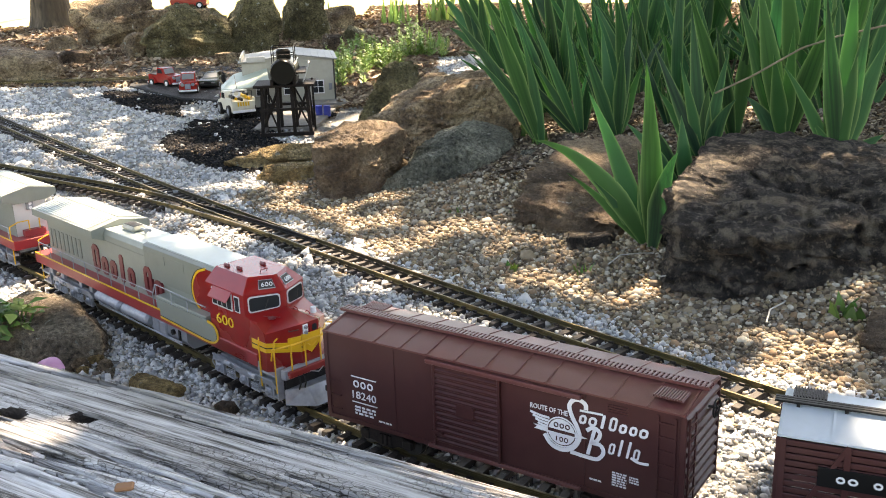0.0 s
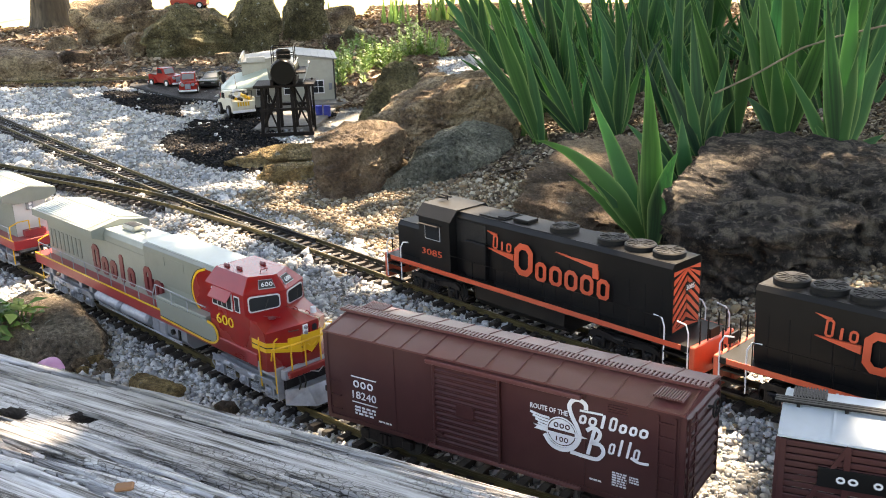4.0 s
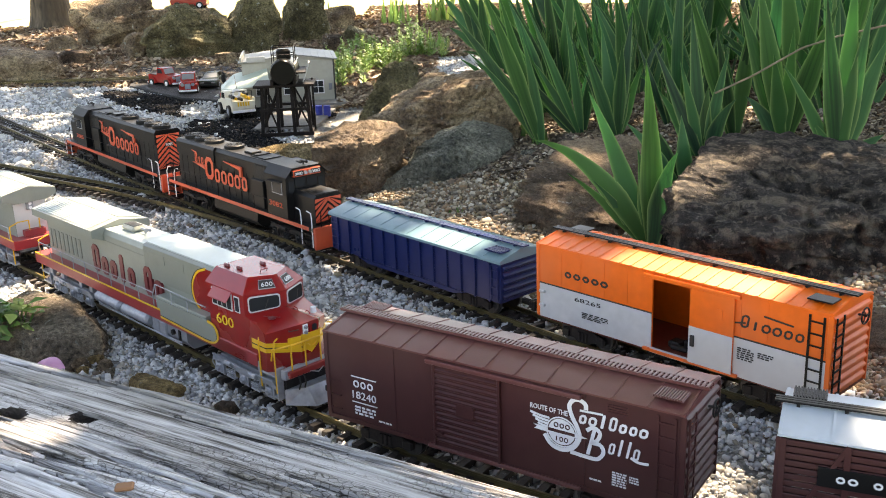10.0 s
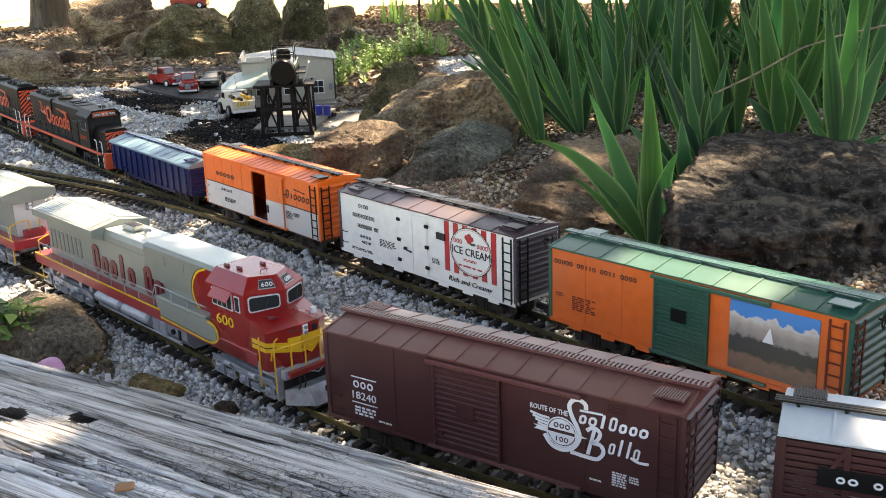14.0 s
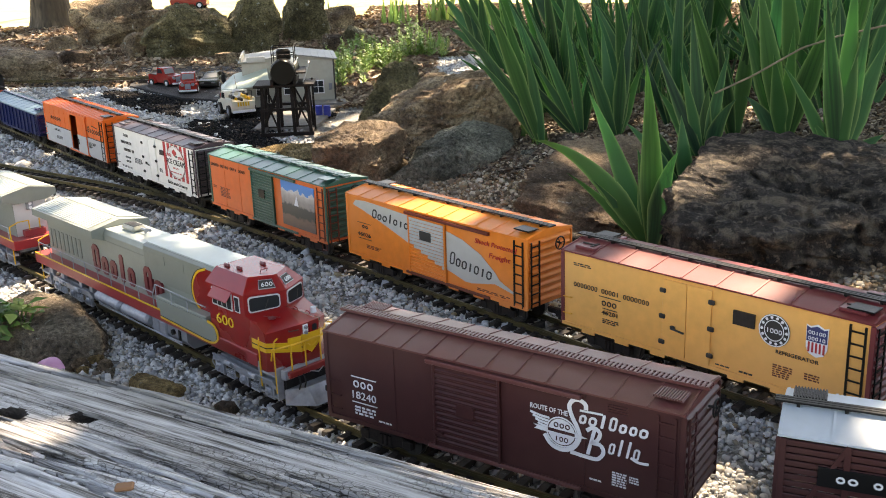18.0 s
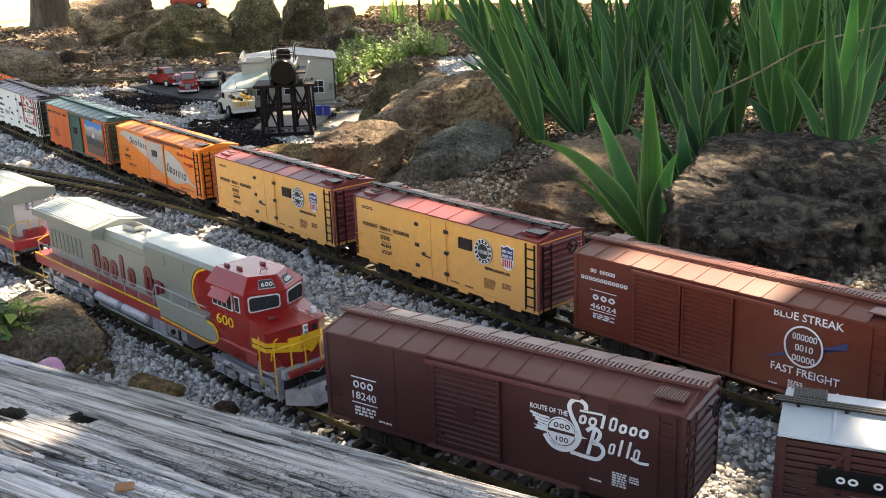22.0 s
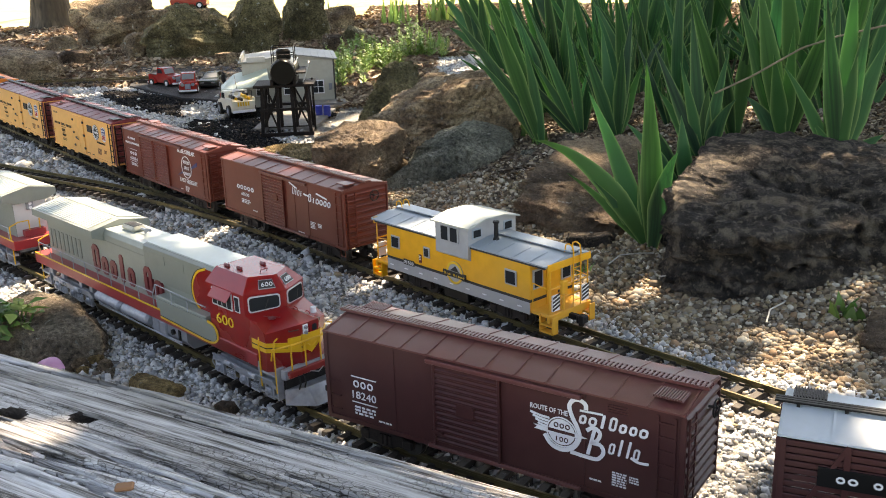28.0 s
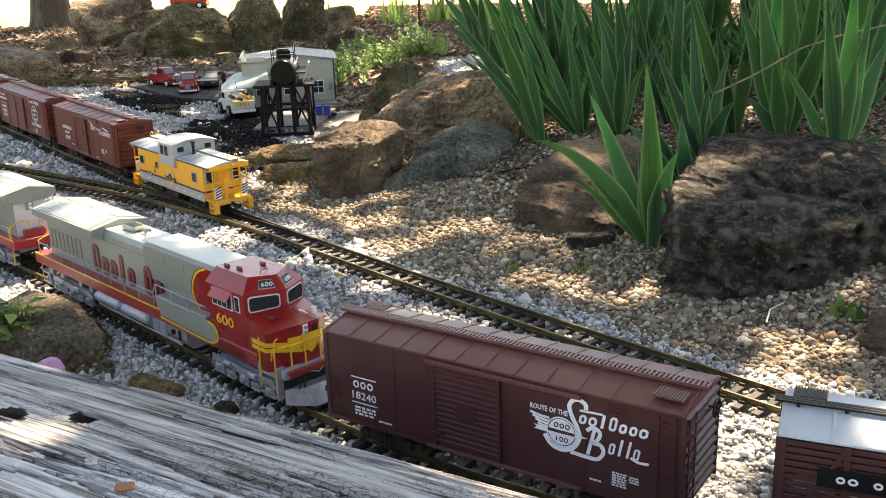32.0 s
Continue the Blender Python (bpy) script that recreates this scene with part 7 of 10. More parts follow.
def brown_boxcar(kind):
    t = base_car("boxcar", "oxide brown model boxcar with round white emblem" if kind == 0 else "oxide brown model boxcar with white slanted script", "boxcar", M_BROWN, M_BROWNROOF, M_BROWN, M_BROWNROOF,
                 roof_ribs=14 if kind == 0 else 10, tabs=False, slats=True, group="cars of the moving train", platform_grid=False)
    if kind == 0:
        ribbed_door(t, M_BROWN, -0.117, -0.046, NY, SILL + 0.001, EAVE - 0.007, 15)
        ribbed_door(t, M_BROWN, -0.044, 0.027, NY, SILL + 0.001, EAVE - 0.007, 15)
        door_track(t, -0.12, 0.10, M_BROWNROOF)
        glyphs("RN NRRNR", -0.190, zf(0.79), NY - 0.0003, 0.0062, 0.042, M_WHITEINK, t)
        glyphs("RRNNNNBRNBBN", -0.206, zf(0.68), NY - 0.0003, 0.0062, 0.078, M_WHITEINK, t)
        glyphs("RRN", -0.187, zf(0.44), NY - 0.0003, 0.009, 0.040, M_WHITEINK, t)
        slab(t, "mark_line", -0.190, -0.146, zf(0.56), zf(0.567), M_WHITEINK)
        slab(t, "mark_line", -0.190, -0.146, zf(0.295), zf(0.302), M_WHITEINK)
        lettering("46024", 0.0075, -0.189, zf(0.325), NY - 0.0007, M_WHITEINK, t, 0.043)
        bars(3, -0.185, zf(0.26), NY, 0.0016, 0.036, M_WHITEINK, t, 61)
        lettering("BLUE STREAK", 0.0095, 0.078, zf(0.84), NY - 0.0007, M_WHITEINK, t, 0.082)
        lettering("FAST FREIGHT", 0.0095, 0.078, zf(0.225), NY - 0.0007, M_WHITEINK, t, 0.082)
        shape(t, "lightning_bolt", [(0.066, zf(0.33)), (0.096, zf(0.47)), (0.102, zf(0.44)), (0.166, zf(0.73)), (0.166, zf(0.65)), (0.130, zf(0.52)), (0.124, zf(0.56)), (0.086, zf(0.39))][::-1], M_BLUEINK, 0.0009)
        hoop(t, "emblem_ring", 0.116, zf(0.565), 0.0235, 0.025, 0.002, M_WHITEINK, 0.0018)
        shape(t, "round_emblem", disc(0.116, zf(0.565), 0.0215, 0.023), M_BROWN2, 0.0013)
        for k, (g, w) in enumerate((("RRNNRN", 0.03), ("BBIN", 0.022), ("BRNNB", 0.028))):
            glyphs(g, 0.116 - w / 2 + 0.001, zf(0.635 - 0.12 * k), NY - 0.0016, 0.0085, w, M_WHITEINK, t)
        bars(5, 0.100, zf(0.15), NY, 0.0015, 0.018, M_WHITEINK, t, 62)
        bars(1, 0.076, zf(0.07), NY, 0.0015, 0.014, M_WHITEINK, t, 63)
    else:
        ribbed_door(t, M_BROWN, -0.058, 0.020, NY, SILL + 0.001, EAVE - 0.007, 16)
        slab(t, "placard", -0.014, -0.002, zf(0.50), zf(0.62), M_BROWN, 0.0046)
        door_track(t, -0.062, 0.10, M_BROWNROOF)
        glyphs("RBRBN", -0.162, zf(0.49), NY - 0.0003, 0.0105, 0.068, M_WHITEINK, t)
        lettering("68530", 0.007, -0.145, zf(0.375), NY - 0.0007, M_WHITEINK, t, 0.030)
        bars(3, -0.146, zf(0.31), NY, 0.0019, 0.034, M_WHITEINK, t, 64)
        bars(1, -0.105, zf(0.15), NY, 0.0018, 0.018, M_WHITEINK, t, 65)
        glyphs("Biri", 0.048, zf(0.70), NY - 0.0003, 0.016, 0.034, M_WHITEINK, t, "script_print", lean=0.2)
        glyphs("Rinnrr", 0.100, zf(0.645), NY - 0.0003, 0.016, 0.074, M_WHITEINK, t, "script_print", lean=0.2)
        brush(t, "script_swash", [[(0.040, zf(0.90)), (0.066, zf(0.82))], [(0.088, zf(0.76)), (0.108, zf(0.74))], [(0.130, zf(0.83)), (0.164, zf(0.78))]], 0.0028, M_WHITEINK)
        bars(5, 0.104, zf(0.30), NY, 0.0016, 0.017, M_WHITEINK, t, 66)
        bars(3, 0.128, zf(0.30), NY, 0.0016, 0.012, M_WHITEINK, t, 67)
        bars(1, 0.06, zf(0.05), NY, 0.0016, 0.022, M_WHITEINK, t, 68)
        for x in (0.024, 0.055, 0.10):
            slab(t, "side_panel_joint", x - 0.0006, x + 0.0006, SILL + 0.004, EAVE - 0.004, M_BROWN)
    return t


def covered_gondola():
    """A low blue covered car."""
    t = thing("covered_gondola", "low navy blue model gondola with steel-blue roof covers", "gondola car", group="cars of the moving train")
    L, W, z1 = CL, CW, 0.094
    part("body", Mesh().box(-L / 2, L / 2, -W / 2, W / 2, SILL - 0.004, z1, 0.001), M_NAVY, t)
    for s in (-1, 1):
        y = s * W / 2
        for i in range(13):
            x = -L / 2 + 0.022 + (L - 0.044) * i / 12
            part("side_rib", Mesh().box(x - 0.0018, x + 0.0018, min(y, y + s * 0.0035), max(y, y + s * 0.0035), SILL - 0.004, z1 - 0.002, 0.0006), M_NAVY, t)
        part("side_sill", Mesh().prism([(-0.14, SILL - 0.004), (-0.11, SILL - 0.011), (0.11, SILL - 0.011), (0.14, SILL - 0.004)], y - 0.001, y + 0.001, "y"), M_NAVY, t)
        ribbed_end(t, s, M_NAVY, L, W, 5, SILL, z1 - 0.004)
        ladder(t, s * L / 2 - s * 0.012, -W / 2 - 0.001, SILL, z1 - 0.006, 0.014, M_NAVY, rungs=4)
        coupler(t, s * L / 2, s)
        truck(t, s * (L / 2 - 0.072))
    mb = Mesh()
    w = W / 2 + 0.004
    mb.prism([(-w, z1), (w, z1), (w, z1 + 0.004), (w * 0.93, z1 + 0.006), (w * 0.14, z1 + 0.016), (-w * 0.14, z1 + 0.016), (-w * 0.93, z1 + 0.006), (-w, z1 + 0.004)], -L / 2 - 0.003, L / 2 + 0.003, "x")
    roof = part("roof", mb, M_BLUEROOF, t, smooth_angle=20)
    for i in range(1, 12):
        x = -L / 2 + L * i / 12
        rb = Mesh()
        for s in (-1, 1):
            q = [(s * w * 0.93, z1 + 0.006), (s * w * 0.14, z1 + 0.016), (s * w * 0.14, z1 + 0.0168), (s * w * 0.93, z1 + 0.0068)]
            rb.prism(q if s < 0 else q[::-1], x - 0.0009, x + 0.0009, "x")
        part("roof_seam", rb, M_BLUEROOF, roof, smooth_angle=0)
    running_board(t, M_NAVY, z1 + 0.0185, L)
    platform(t, M_NAVY, L / 2 - 0.024, -W / 2 + 0.020, z1 + 0.0125, 0.034, 0.026)
    underframe(t, L, W)
    return t


GAP = 0.4985
TRAIN += [(covered_gondola(), -2.4865)]
TRAIN += [(orange_boxcar(), 0.0135 - 4 * GAP)]
TRAIN += [(reefer("white model refrigerator car with red-striped round emblem", M_WHITE, M_PLUM, M_PLUM, M_BLACK, M_BLACK, M_BLACK, rose_emblem), 0.0135 - 3 * GAP)]
TRAIN += [(green_boxcar(), 0.0135 - 2 * GAP)]
TRAIN += [(amber_boxcar(), 0.0135 - GAP)]
TRAIN += [(reefer("straw-orange model refrigerator car with deep red roof and ends", M_PFE, M_MAROON, M_MAROON, M_BLACK, M_BLACK, M_INK, fruit_emblem("46201")), 0.0135)]
TRAIN += [(reefer("straw-orange model refrigerator car with deep red roof and round emblem", M_PFE, M_MAROON, M_MAROON, M_BLACK, M_BLACK, M_INK, fruit_emblem("46201")), 0.0135 + GAP)]
TRAIN += [(brown_boxcar(0), 0.0135 + 2 * GAP)]
TRAIN += [(brown_boxcar(1), 0.0135 + 3 * GAP)]


def travel(t):
    """How far the train has gone since 19 s."""
    return 0.2435 * (t - 19.0)


def motions():
    for ob, s19, *half in TRAIN:
        h = half[0] if half else 0.14
        rows = []
        for k in range(33):
            s = s19 - travel(k)
            x0, y0, _ = on(MAIN, s - h)
            x1, y1, _ = on(MAIN, s + h)
            z0, z1 = rise(s - h), rise(s + h)
            yaw = math.degrees(math.atan2(y1 - y0, x1 - x0))
            dip = -math.degrees(math.atan2(z1 - z0, 2 * h))
            rows.append((float(k), Matrix.Translation(((x0 + x1) / 2, (y0 + y1) / 2, (z0 + z1) / 2)) @ pose(0, 0, 0, 0, 0, yaw) @ pose(0, 0, 0, 0, dip, 0)))
        walk(ob, rows)
        for wheels in [c for c in ob.children_recursive if c.name.startswith("wheelset")]:
            at, r = wheels.location.copy(), wheels.location.z
            walk(wheels, [(k / 15, Matrix.Translation(at) @ pose(0, 0, 0, 0, -math.degrees(travel(k / 15) / r), 0)) for k in range(481)])


# ---- locomotives: the cab stands towards +x ----
def hexa(mb, b, t):
    """A solid from four lower and four upper corners."""
    mb.add(list(b) + list(t), [(3, 2, 1, 0), (4, 5, 6, 7), (0, 1, 5, 4), (1, 2, 6, 5), (2, 3, 7, 6), (3, 0, 4, 7)])
    return mb


def panel(parent, name, pts, material, out=0.001, label=""):
    """A thin plate on the polygon pts, raised along its normal."""
    p = [Vector(q) for q in pts]
    n = (p[1] - p[0]).cross(p[2] - p[0]).normalized()
    k = len(p)
    v = [tuple(q - n * 0.0005) for q in p] + [tuple(q + n * out) for q in p]
    f = [tuple(range(k))[::-1], tuple(range(k, 2 * k))] + [(i, (i + 1) % k, k + (i + 1) % k, k + i) for i in range(k)]
    return part(name, Mesh().add(v, f), material, parent, label, smooth_angle=0)


def railing(parent, x0, x1, y, z0, z1, n, material, r=0.0008):
    for i in range(n):
        x = x0 + (x1 - x0) * i / (n - 1)
        part("rail_post", Mesh().cyl((x, y, z0), (x, y, z1), r, n=5), material, parent)
    part("handrail", Mesh().tube([(x0, y, z1), (x1, y, z1)], r, 5), material, parent)


def power_truck(parent, x, w, axles, material, y=0.037):
    """A three- or two-axle truck: cast side frames with openings, journals, springs, brake cylinders and sand pipes."""
    mb = Mesh()
    n = len(axles)
    for s in (-1, 1):
        yy = s * y
        a0, a1 = axles[0] - 0.016, axles[-1] + 0.016
        top = [(a0, 0.0285), (a0 + 0.006, 0.0325), (a0 + 0.020, 0.0335), (-0.012, 0.0295), (0.012, 0.0295), (a1 - 0.020, 0.0335), (a1 - 0.006, 0.0325), (a1, 0.0285)]
        low = [(a1, 0.0235), (a1 - 0.018, 0.0260), (0.012, 0.0225), (-0.012, 0.0225), (a0 + 0.018, 0.0260), (a0, 0.0235)]
        mb.prism(top + low, yy - 0.0022, yy + 0.0022, "y")
        for k, a in enumerate(axles):
            # pedestal legs, journal box and its cover
            for o in (-0.0085, 0.0085):
                mb.box(a + o - 0.002, a + o + 0.002, yy - 0.0022, yy + 0.0022, 0.0085, 0.026, 0.0004)
            mb.box(a - 0.0065, a + 0.0065, yy - 0.004, yy + 0.004, 0.0110, 0.0225, 0.0012)
            mb.cyl((a, yy + s * 0.004, 0.0168), (a, yy + s * 0.0072, 0.0168), 0.0045, 0.0038, n=12)
            mb.box(a - 0.0095, a + 0.0095, yy - 0.0018, yy + 0.0018, 0.0078, 0.0098, 0.0004)
        for a, b in zip(axles, axles[1:]):
            c = (a + b) / 2
            for o in (-0.006, 0.0, 0.006):
                for q in range(4):
                    mb.ring((c + o, yy + s * 0.003, 0.0130 + q * 0.0026), 0.0024, 0.0007, "z", 8, 4)
            mb.box(c - 0.010, c + 0.010, yy - 0.001, yy + s * 0.004 + 0.001, 0.0100, 0.0118, 0.0004) if s > 0 else mb.box(c - 0.010, c + 0.010, yy - 0.005, yy + 0.001, 0.0100, 0.0118, 0.0004)
            mb.cyl((c - 0.012, yy + s * 0.0035, 0.0300), (c + 0.004, yy + s * 0.0035, 0.0300), 0.0038, n=10)
            mb.tube([(c + 0.004, yy + s * 0.0035, 0.0300), (c + 0.012, yy + s * 0.0045, 0.0270), (c + 0.014, yy + s * 0.0045, 0.0140)], 0.0008, 5)
        for e in (a0, a1):
            mb.tube([(e, yy, 0.031), (e * 1.02, yy + s * 0.002, 0.020), (e * 1.03, yy - s * 0.004, 0.006)], 0.0009, 5)
        mb.tube([(a0 + 0.004, yy + s * 0.0035, 0.0350), (-0.01, yy + s * 0.0045, 0.0330), (0.01, yy + s * 0.0045, 0.0330), (a1 - 0.004, yy + s * 0.0035, 0.0350)], 0.0009, 5)
    mb.box(axles[0] - 0.010, axles[-1] + 0.010, -y + 0.008, y - 0.008, 0.020, 0.032)
    me = mb.data("truck", material, 30)
    t = part("truck", me, None, parent, m=pose(x, 0, 0))
    for a in axles:
        part("wheelset", WHEEL, None, t, m=pose(a, 0, 0.0165))
    return t


def warbonnet(name, label, numbered=True):
    t = thing(name, label, "locomotive")
    HW, DW = 0.031, 0.0495
    part("deck", Mesh().box(-0.402, 0.300, -DW, DW, 0.045, 0.0630, 0.0008), M_REDDECK, t)
    part("deck_stripe", Mesh().box(-0.40, 0.050, -DW - 0.0008, -DW + 0.0004, 0.0622, 0.0646).box(-0.40, 0.050, DW - 0.0004, DW + 0.0008, 0.0622, 0.0646), M_YELLOW, t, smooth_angle=0)
    part("fuel_tank", Mesh().prism([(-0.044, 0.046), (-0.044, 0.026), (-0.034, 0.013), (0.034, 0.013), (0.044, 0.026), (0.044, 0.046)][::-1], -0.125, 0.11, "x"), M_SILVERIRON, t, smooth_angle=20)
    for a, b in ((-0.160, -0.085), (-0.070, 0.005)):
        tk = Mesh().cyl((a, -0.047, 0.036), (b, -0.047, 0.036), 0.0092, n=16)
        tk.cyl((a - 0.005, -0.047, 0.036), (a, -0.047, 0.036), 0.005, 0.0092, n=16).cyl((b, -0.047, 0.036), (b + 0.005, -0.047, 0.036), 0.0092, 0.005, n=16)
        part("air_tank", tk, M_SILVERIRON, t)
    part("battery_box", Mesh().box(0.012, 0.055, -0.046, -0.035, 0.018, 0.0445, 0.001), M_SILVERIRON, t)
    for k in range(2):
        part("box_door", Mesh().box(0.015 + 0.020 * k, 0.033 + 0.020 * k, -0.0468, -0.0458, 0.021, 0.041, 0.0005), M_SILVERIRON, t)
    part("filler_cap", Mesh().cyl((0.075, -0.0445, 0.034), (0.075, -0.0485, 0.034), 0.0042, n=12), M_IRON, t)
    part("fuel_gauge", Mesh().box(0.088, 0.094, -0.0462, -0.0440, 0.024, 0.040, 0.0006), M_IRON, t)
    part("underfloor_pipe", Mesh().tube([(-0.165, -0.0475, 0.0240), (0.0, -0.0480, 0.0215), (0.10, -0.0475, 0.0240)], 0.0011, 6).tube([(-0.165, -0.0470, 0.0205), (0.10, -0.0470, 0.0200)], 0.0008, 6), M_SILVERIRON, t)
    for x in (-0.163, -0.078, 0.008):
        part("tank_strap", Mesh().box(x - 0.0012, x + 0.0012, -0.0485, -0.036, 0.0265, 0.0455), M_SILVERIRON, t, smooth_angle=0)
    for x in (-0.345, -0.30, -0.23, -0.19):
        part("sand_box", Mesh().box(x - 0.006, x + 0.006, -0.0475, -0.040, 0.034, 0.0448, 0.0008), M_SILVERIRON, t)
    for s in (-1, 1):
        power_truck(t, s * 0.262, 0.062, (-0.06, 0.0, 0.06), M_SILVERIRON, 0.0468)
        coupler(t, s * 0.385 + (0.008 if s > 0 else -0.010) - s * 0.012, s)
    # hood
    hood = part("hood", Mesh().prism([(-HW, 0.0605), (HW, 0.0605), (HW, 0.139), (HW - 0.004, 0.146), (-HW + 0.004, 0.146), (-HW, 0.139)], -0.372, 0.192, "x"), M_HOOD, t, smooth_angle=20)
    part("hood_top", Mesh().box(-0.150, 0.192, -HW + 0.004, HW - 0.004, 0.1458, 0.1475, 0.0005), M_HOODLIT, hood)
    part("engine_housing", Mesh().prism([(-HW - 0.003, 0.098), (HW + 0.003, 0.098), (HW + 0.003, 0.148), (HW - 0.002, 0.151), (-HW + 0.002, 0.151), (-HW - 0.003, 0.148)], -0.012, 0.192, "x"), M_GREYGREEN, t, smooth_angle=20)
    part("housing_top", Mesh().box(-0.010, 0.191, -HW + 0.003, HW - 0.003, 0.1508, 0.1530, 0.0006), M_HOODLIT, t)
    for x0, x1 in ((0.000, 0.05), (0.060, 0.105)):
        part("air_grille", Mesh().box(x0, x1, -HW - 0.0036, -HW - 0.002, 0.128, 0.142), M_GREYGREEN, t, smooth_angle=0)
    # radiator wings at the rear
    W = 0.051
    part("radiator_wing", Mesh().prism([(-W, 0.136), (-HW, 0.128), (HW, 0.128), (W, 0.136), (W, 0.148), (0, 0.158), (-W, 0.148)], -0.382, -0.150, "x"), M_HOOD, t, smooth_angle=15)
    for s in (-1, 1):
        for k in range(22):
            y0, z0, y1, z1 = s * W * 0.92, 0.1488, s * W * 0.10, 0.1573
            x = -0.370 + 0.20 * k / 21
            q = [(y0, z0), (y1, z1), (y1, z1 + 0.0012), (y0, z0 + 0.0012)]
            part("radiator_slat", Mesh().prism(q if s < 0 else q[::-1], x - 0.0028, x + 0.0028, "x"), M_HOODLIT, t, smooth_angle=0)
    for k in range(8):
        x = -0.362 + k * 0.0165
        part("louver", Mesh().box(x - 0.0042, x + 0.0042, -HW - 0.0012, -HW, 0.078, 0.112, 0.0004), M_GREYGREEN, t)
    part("exhaust_stack", Mesh().box(-0.125, -0.083, -0.012, 0.012, 0.147, 0.157, 0.004), M_HOOD, t)
    part("stack_mouth", Mesh().box(-0.120, -0.088, -0.008, 0.008, 0.1568, 0.1576), M_IRON, t, smooth_angle=0)
    part("horn", Mesh().cyl((-0.070, 0.002, 0.1475), (-0.070, 0.002, 0.155), 0.002, n=6).cyl((-0.078, 0.0, 0.155), (-0.060, 0.0, 0.155), 0.0018, 0.0032, n=8).cyl((-0.076, 0.006, 0.153), (-0.062, 0.006, 0.153), 0.0015, 0.0028, n=8), M_SILVERIRON, t)
    mb = Mesh()
    mb.box(-0.235, -0.02, -HW - 0.0006, -HW, 0.1285, 0.1295)
    part("hood_door_seams", mb, M_GREYGREEN, t, smooth_angle=0)
    # maker's lettering as plain red shapes
    glyphs("BrrIr", -0.202, 0.069, -HW - 0.0002, 0.046, 0.150, M_MAROON, t, thick=0.0014, bold=1.75)
    glyphs("Br", -0.022, 0.069, -HW - 0.0002, 0.046, 0.060, M_MAROON, t, thick=0.0040, bold=1.75)
    # red bonnet side
    pts = [(0.192, 0.1475), (0.166, 0.1475), (0.146, 0.140), (0.132, 0.126), (0.126, 0.110), (0.130, 0.094), (0.142, 0.083), (0.160, 0.077), (0.192, 0.075)]
    for s in (-1, 1):
        y = s * (HW + 0.0036)
        part("bonnet_side", Mesh().prism(pts if s > 0 else pts[::-1], min(y - s * 0.0008, y + s * 0.0002), max(y - s * 0.0008, y + s * 0.0002), "y"), M_RED, t, smooth_angle=0)
        arc = curve(pts[1:-1] + [(0.192, 0.0755)], 4)
        mb = ribbon(Mesh(), arc, 0.0032, y - 0.0011 * s, y + 0.0009 * s)
        part("bonnet_stripe", mb, M_YELLOW, t, smooth_angle=0)
        mb = ribbon(Mesh(), [(a - 0.0034, b + 0.001) for a, b in arc[:-6]], 0.0014, y - 0.0011 * s, y + 0.0007 * s)
        part("bonnet_edge", mb, M_INK, t, smooth_angle=0)
    part("walkway_box", Mesh().box(0.040, 0.178, -DW + 0.001, -HW, 0.0605, 0.084, 0.001), M_HOOD, t)
    for k in range(3):
        part("hazard_label", Mesh().box(0.052 + k * 0.034, 0.066 + k * 0.034, -DW + 0.0002, -DW + 0.0015, 0.064, 0.074), M_WHITEINK, t, smooth_angle=0)
    part("cab_skirt", Mesh().box(0.150, 0.276, -DW, DW, 0.044, 0.0605, 0.001), M_RED, t)
    loop = curve([(0.050, 0.0530), (0.12, 0.0510), (0.176, 0.0494), (0.196, 0.0515), (0.2065, 0.0590), (0.2060, 0.0700), (0.198, 0.0780), (0.184, 0.0800)], 6)
    part("bonnet_stripe", ribbon(Mesh(), loop, 0.0030, -DW - 0.0012, -DW + 0.0004), M_YELLOW, t, smooth_angle=0)
    part("bonnet_edge", ribbon(Mesh(), [(a, b + 0.0024) if a < 0.19 else (a - 0.0024, b) for a, b in loop[:-6]], 0.0012, -DW - 0.0010, -DW + 0.0004), M_INK, t, smooth_angle=0)
    part("skirt_panel", Mesh().prism([(0.050, 0.0530), (0.12, 0.0510), (0.176, 0.0494), (0.196, 0.0515), (0.2065, 0.0590), (0.2060, 0.0700), (0.198, 0.0780), (0.184, 0.0800), (0.050, 0.0800)], -DW - 0.0008, -0.0470, "y"), M_HOOD, t, smooth_angle=0)
    # cab
    CWd = 0.0475
    plan = [(0.190, -CWd), (0.278, -CWd), (0.300, -0.004), (0.300, 0.004), (0.278, CWd), (0.190, CWd)]
    cab = part("cab", Mesh().prism(plan, 0.046, 0.139, "z"), M_RED, t, smooth_angle=15)
    def loft(low, high):
        k = len(low)
        return Mesh().add(list(low) + list(high), [tuple(range(k))[::-1], tuple(range(k, 2 * k))] + [(i, (i + 1) % k, k + (i + 1) % k, k + i) for i in range(k)])
    low = [(0.187, -CWd - 0.0012, 0.1388), (0.279, -CWd - 0.0012, 0.1388), (0.3015, -0.004, 0.1388), (0.3015, 0.004, 0.1388), (0.279, CWd + 0.0012, 0.1388), (0.187, CWd + 0.0012, 0.1388)]
    high = [(0.190, -0.031, 0.157), (0.266, -0.031, 0.157), (0.283, -0.003, 0.157), (0.283, 0.003, 0.157), (0.266, 0.031, 0.157), (0.190, 0.031, 0.157)]
    part("cab_roof", loft(low, high), M_RED, t, smooth_angle=15)
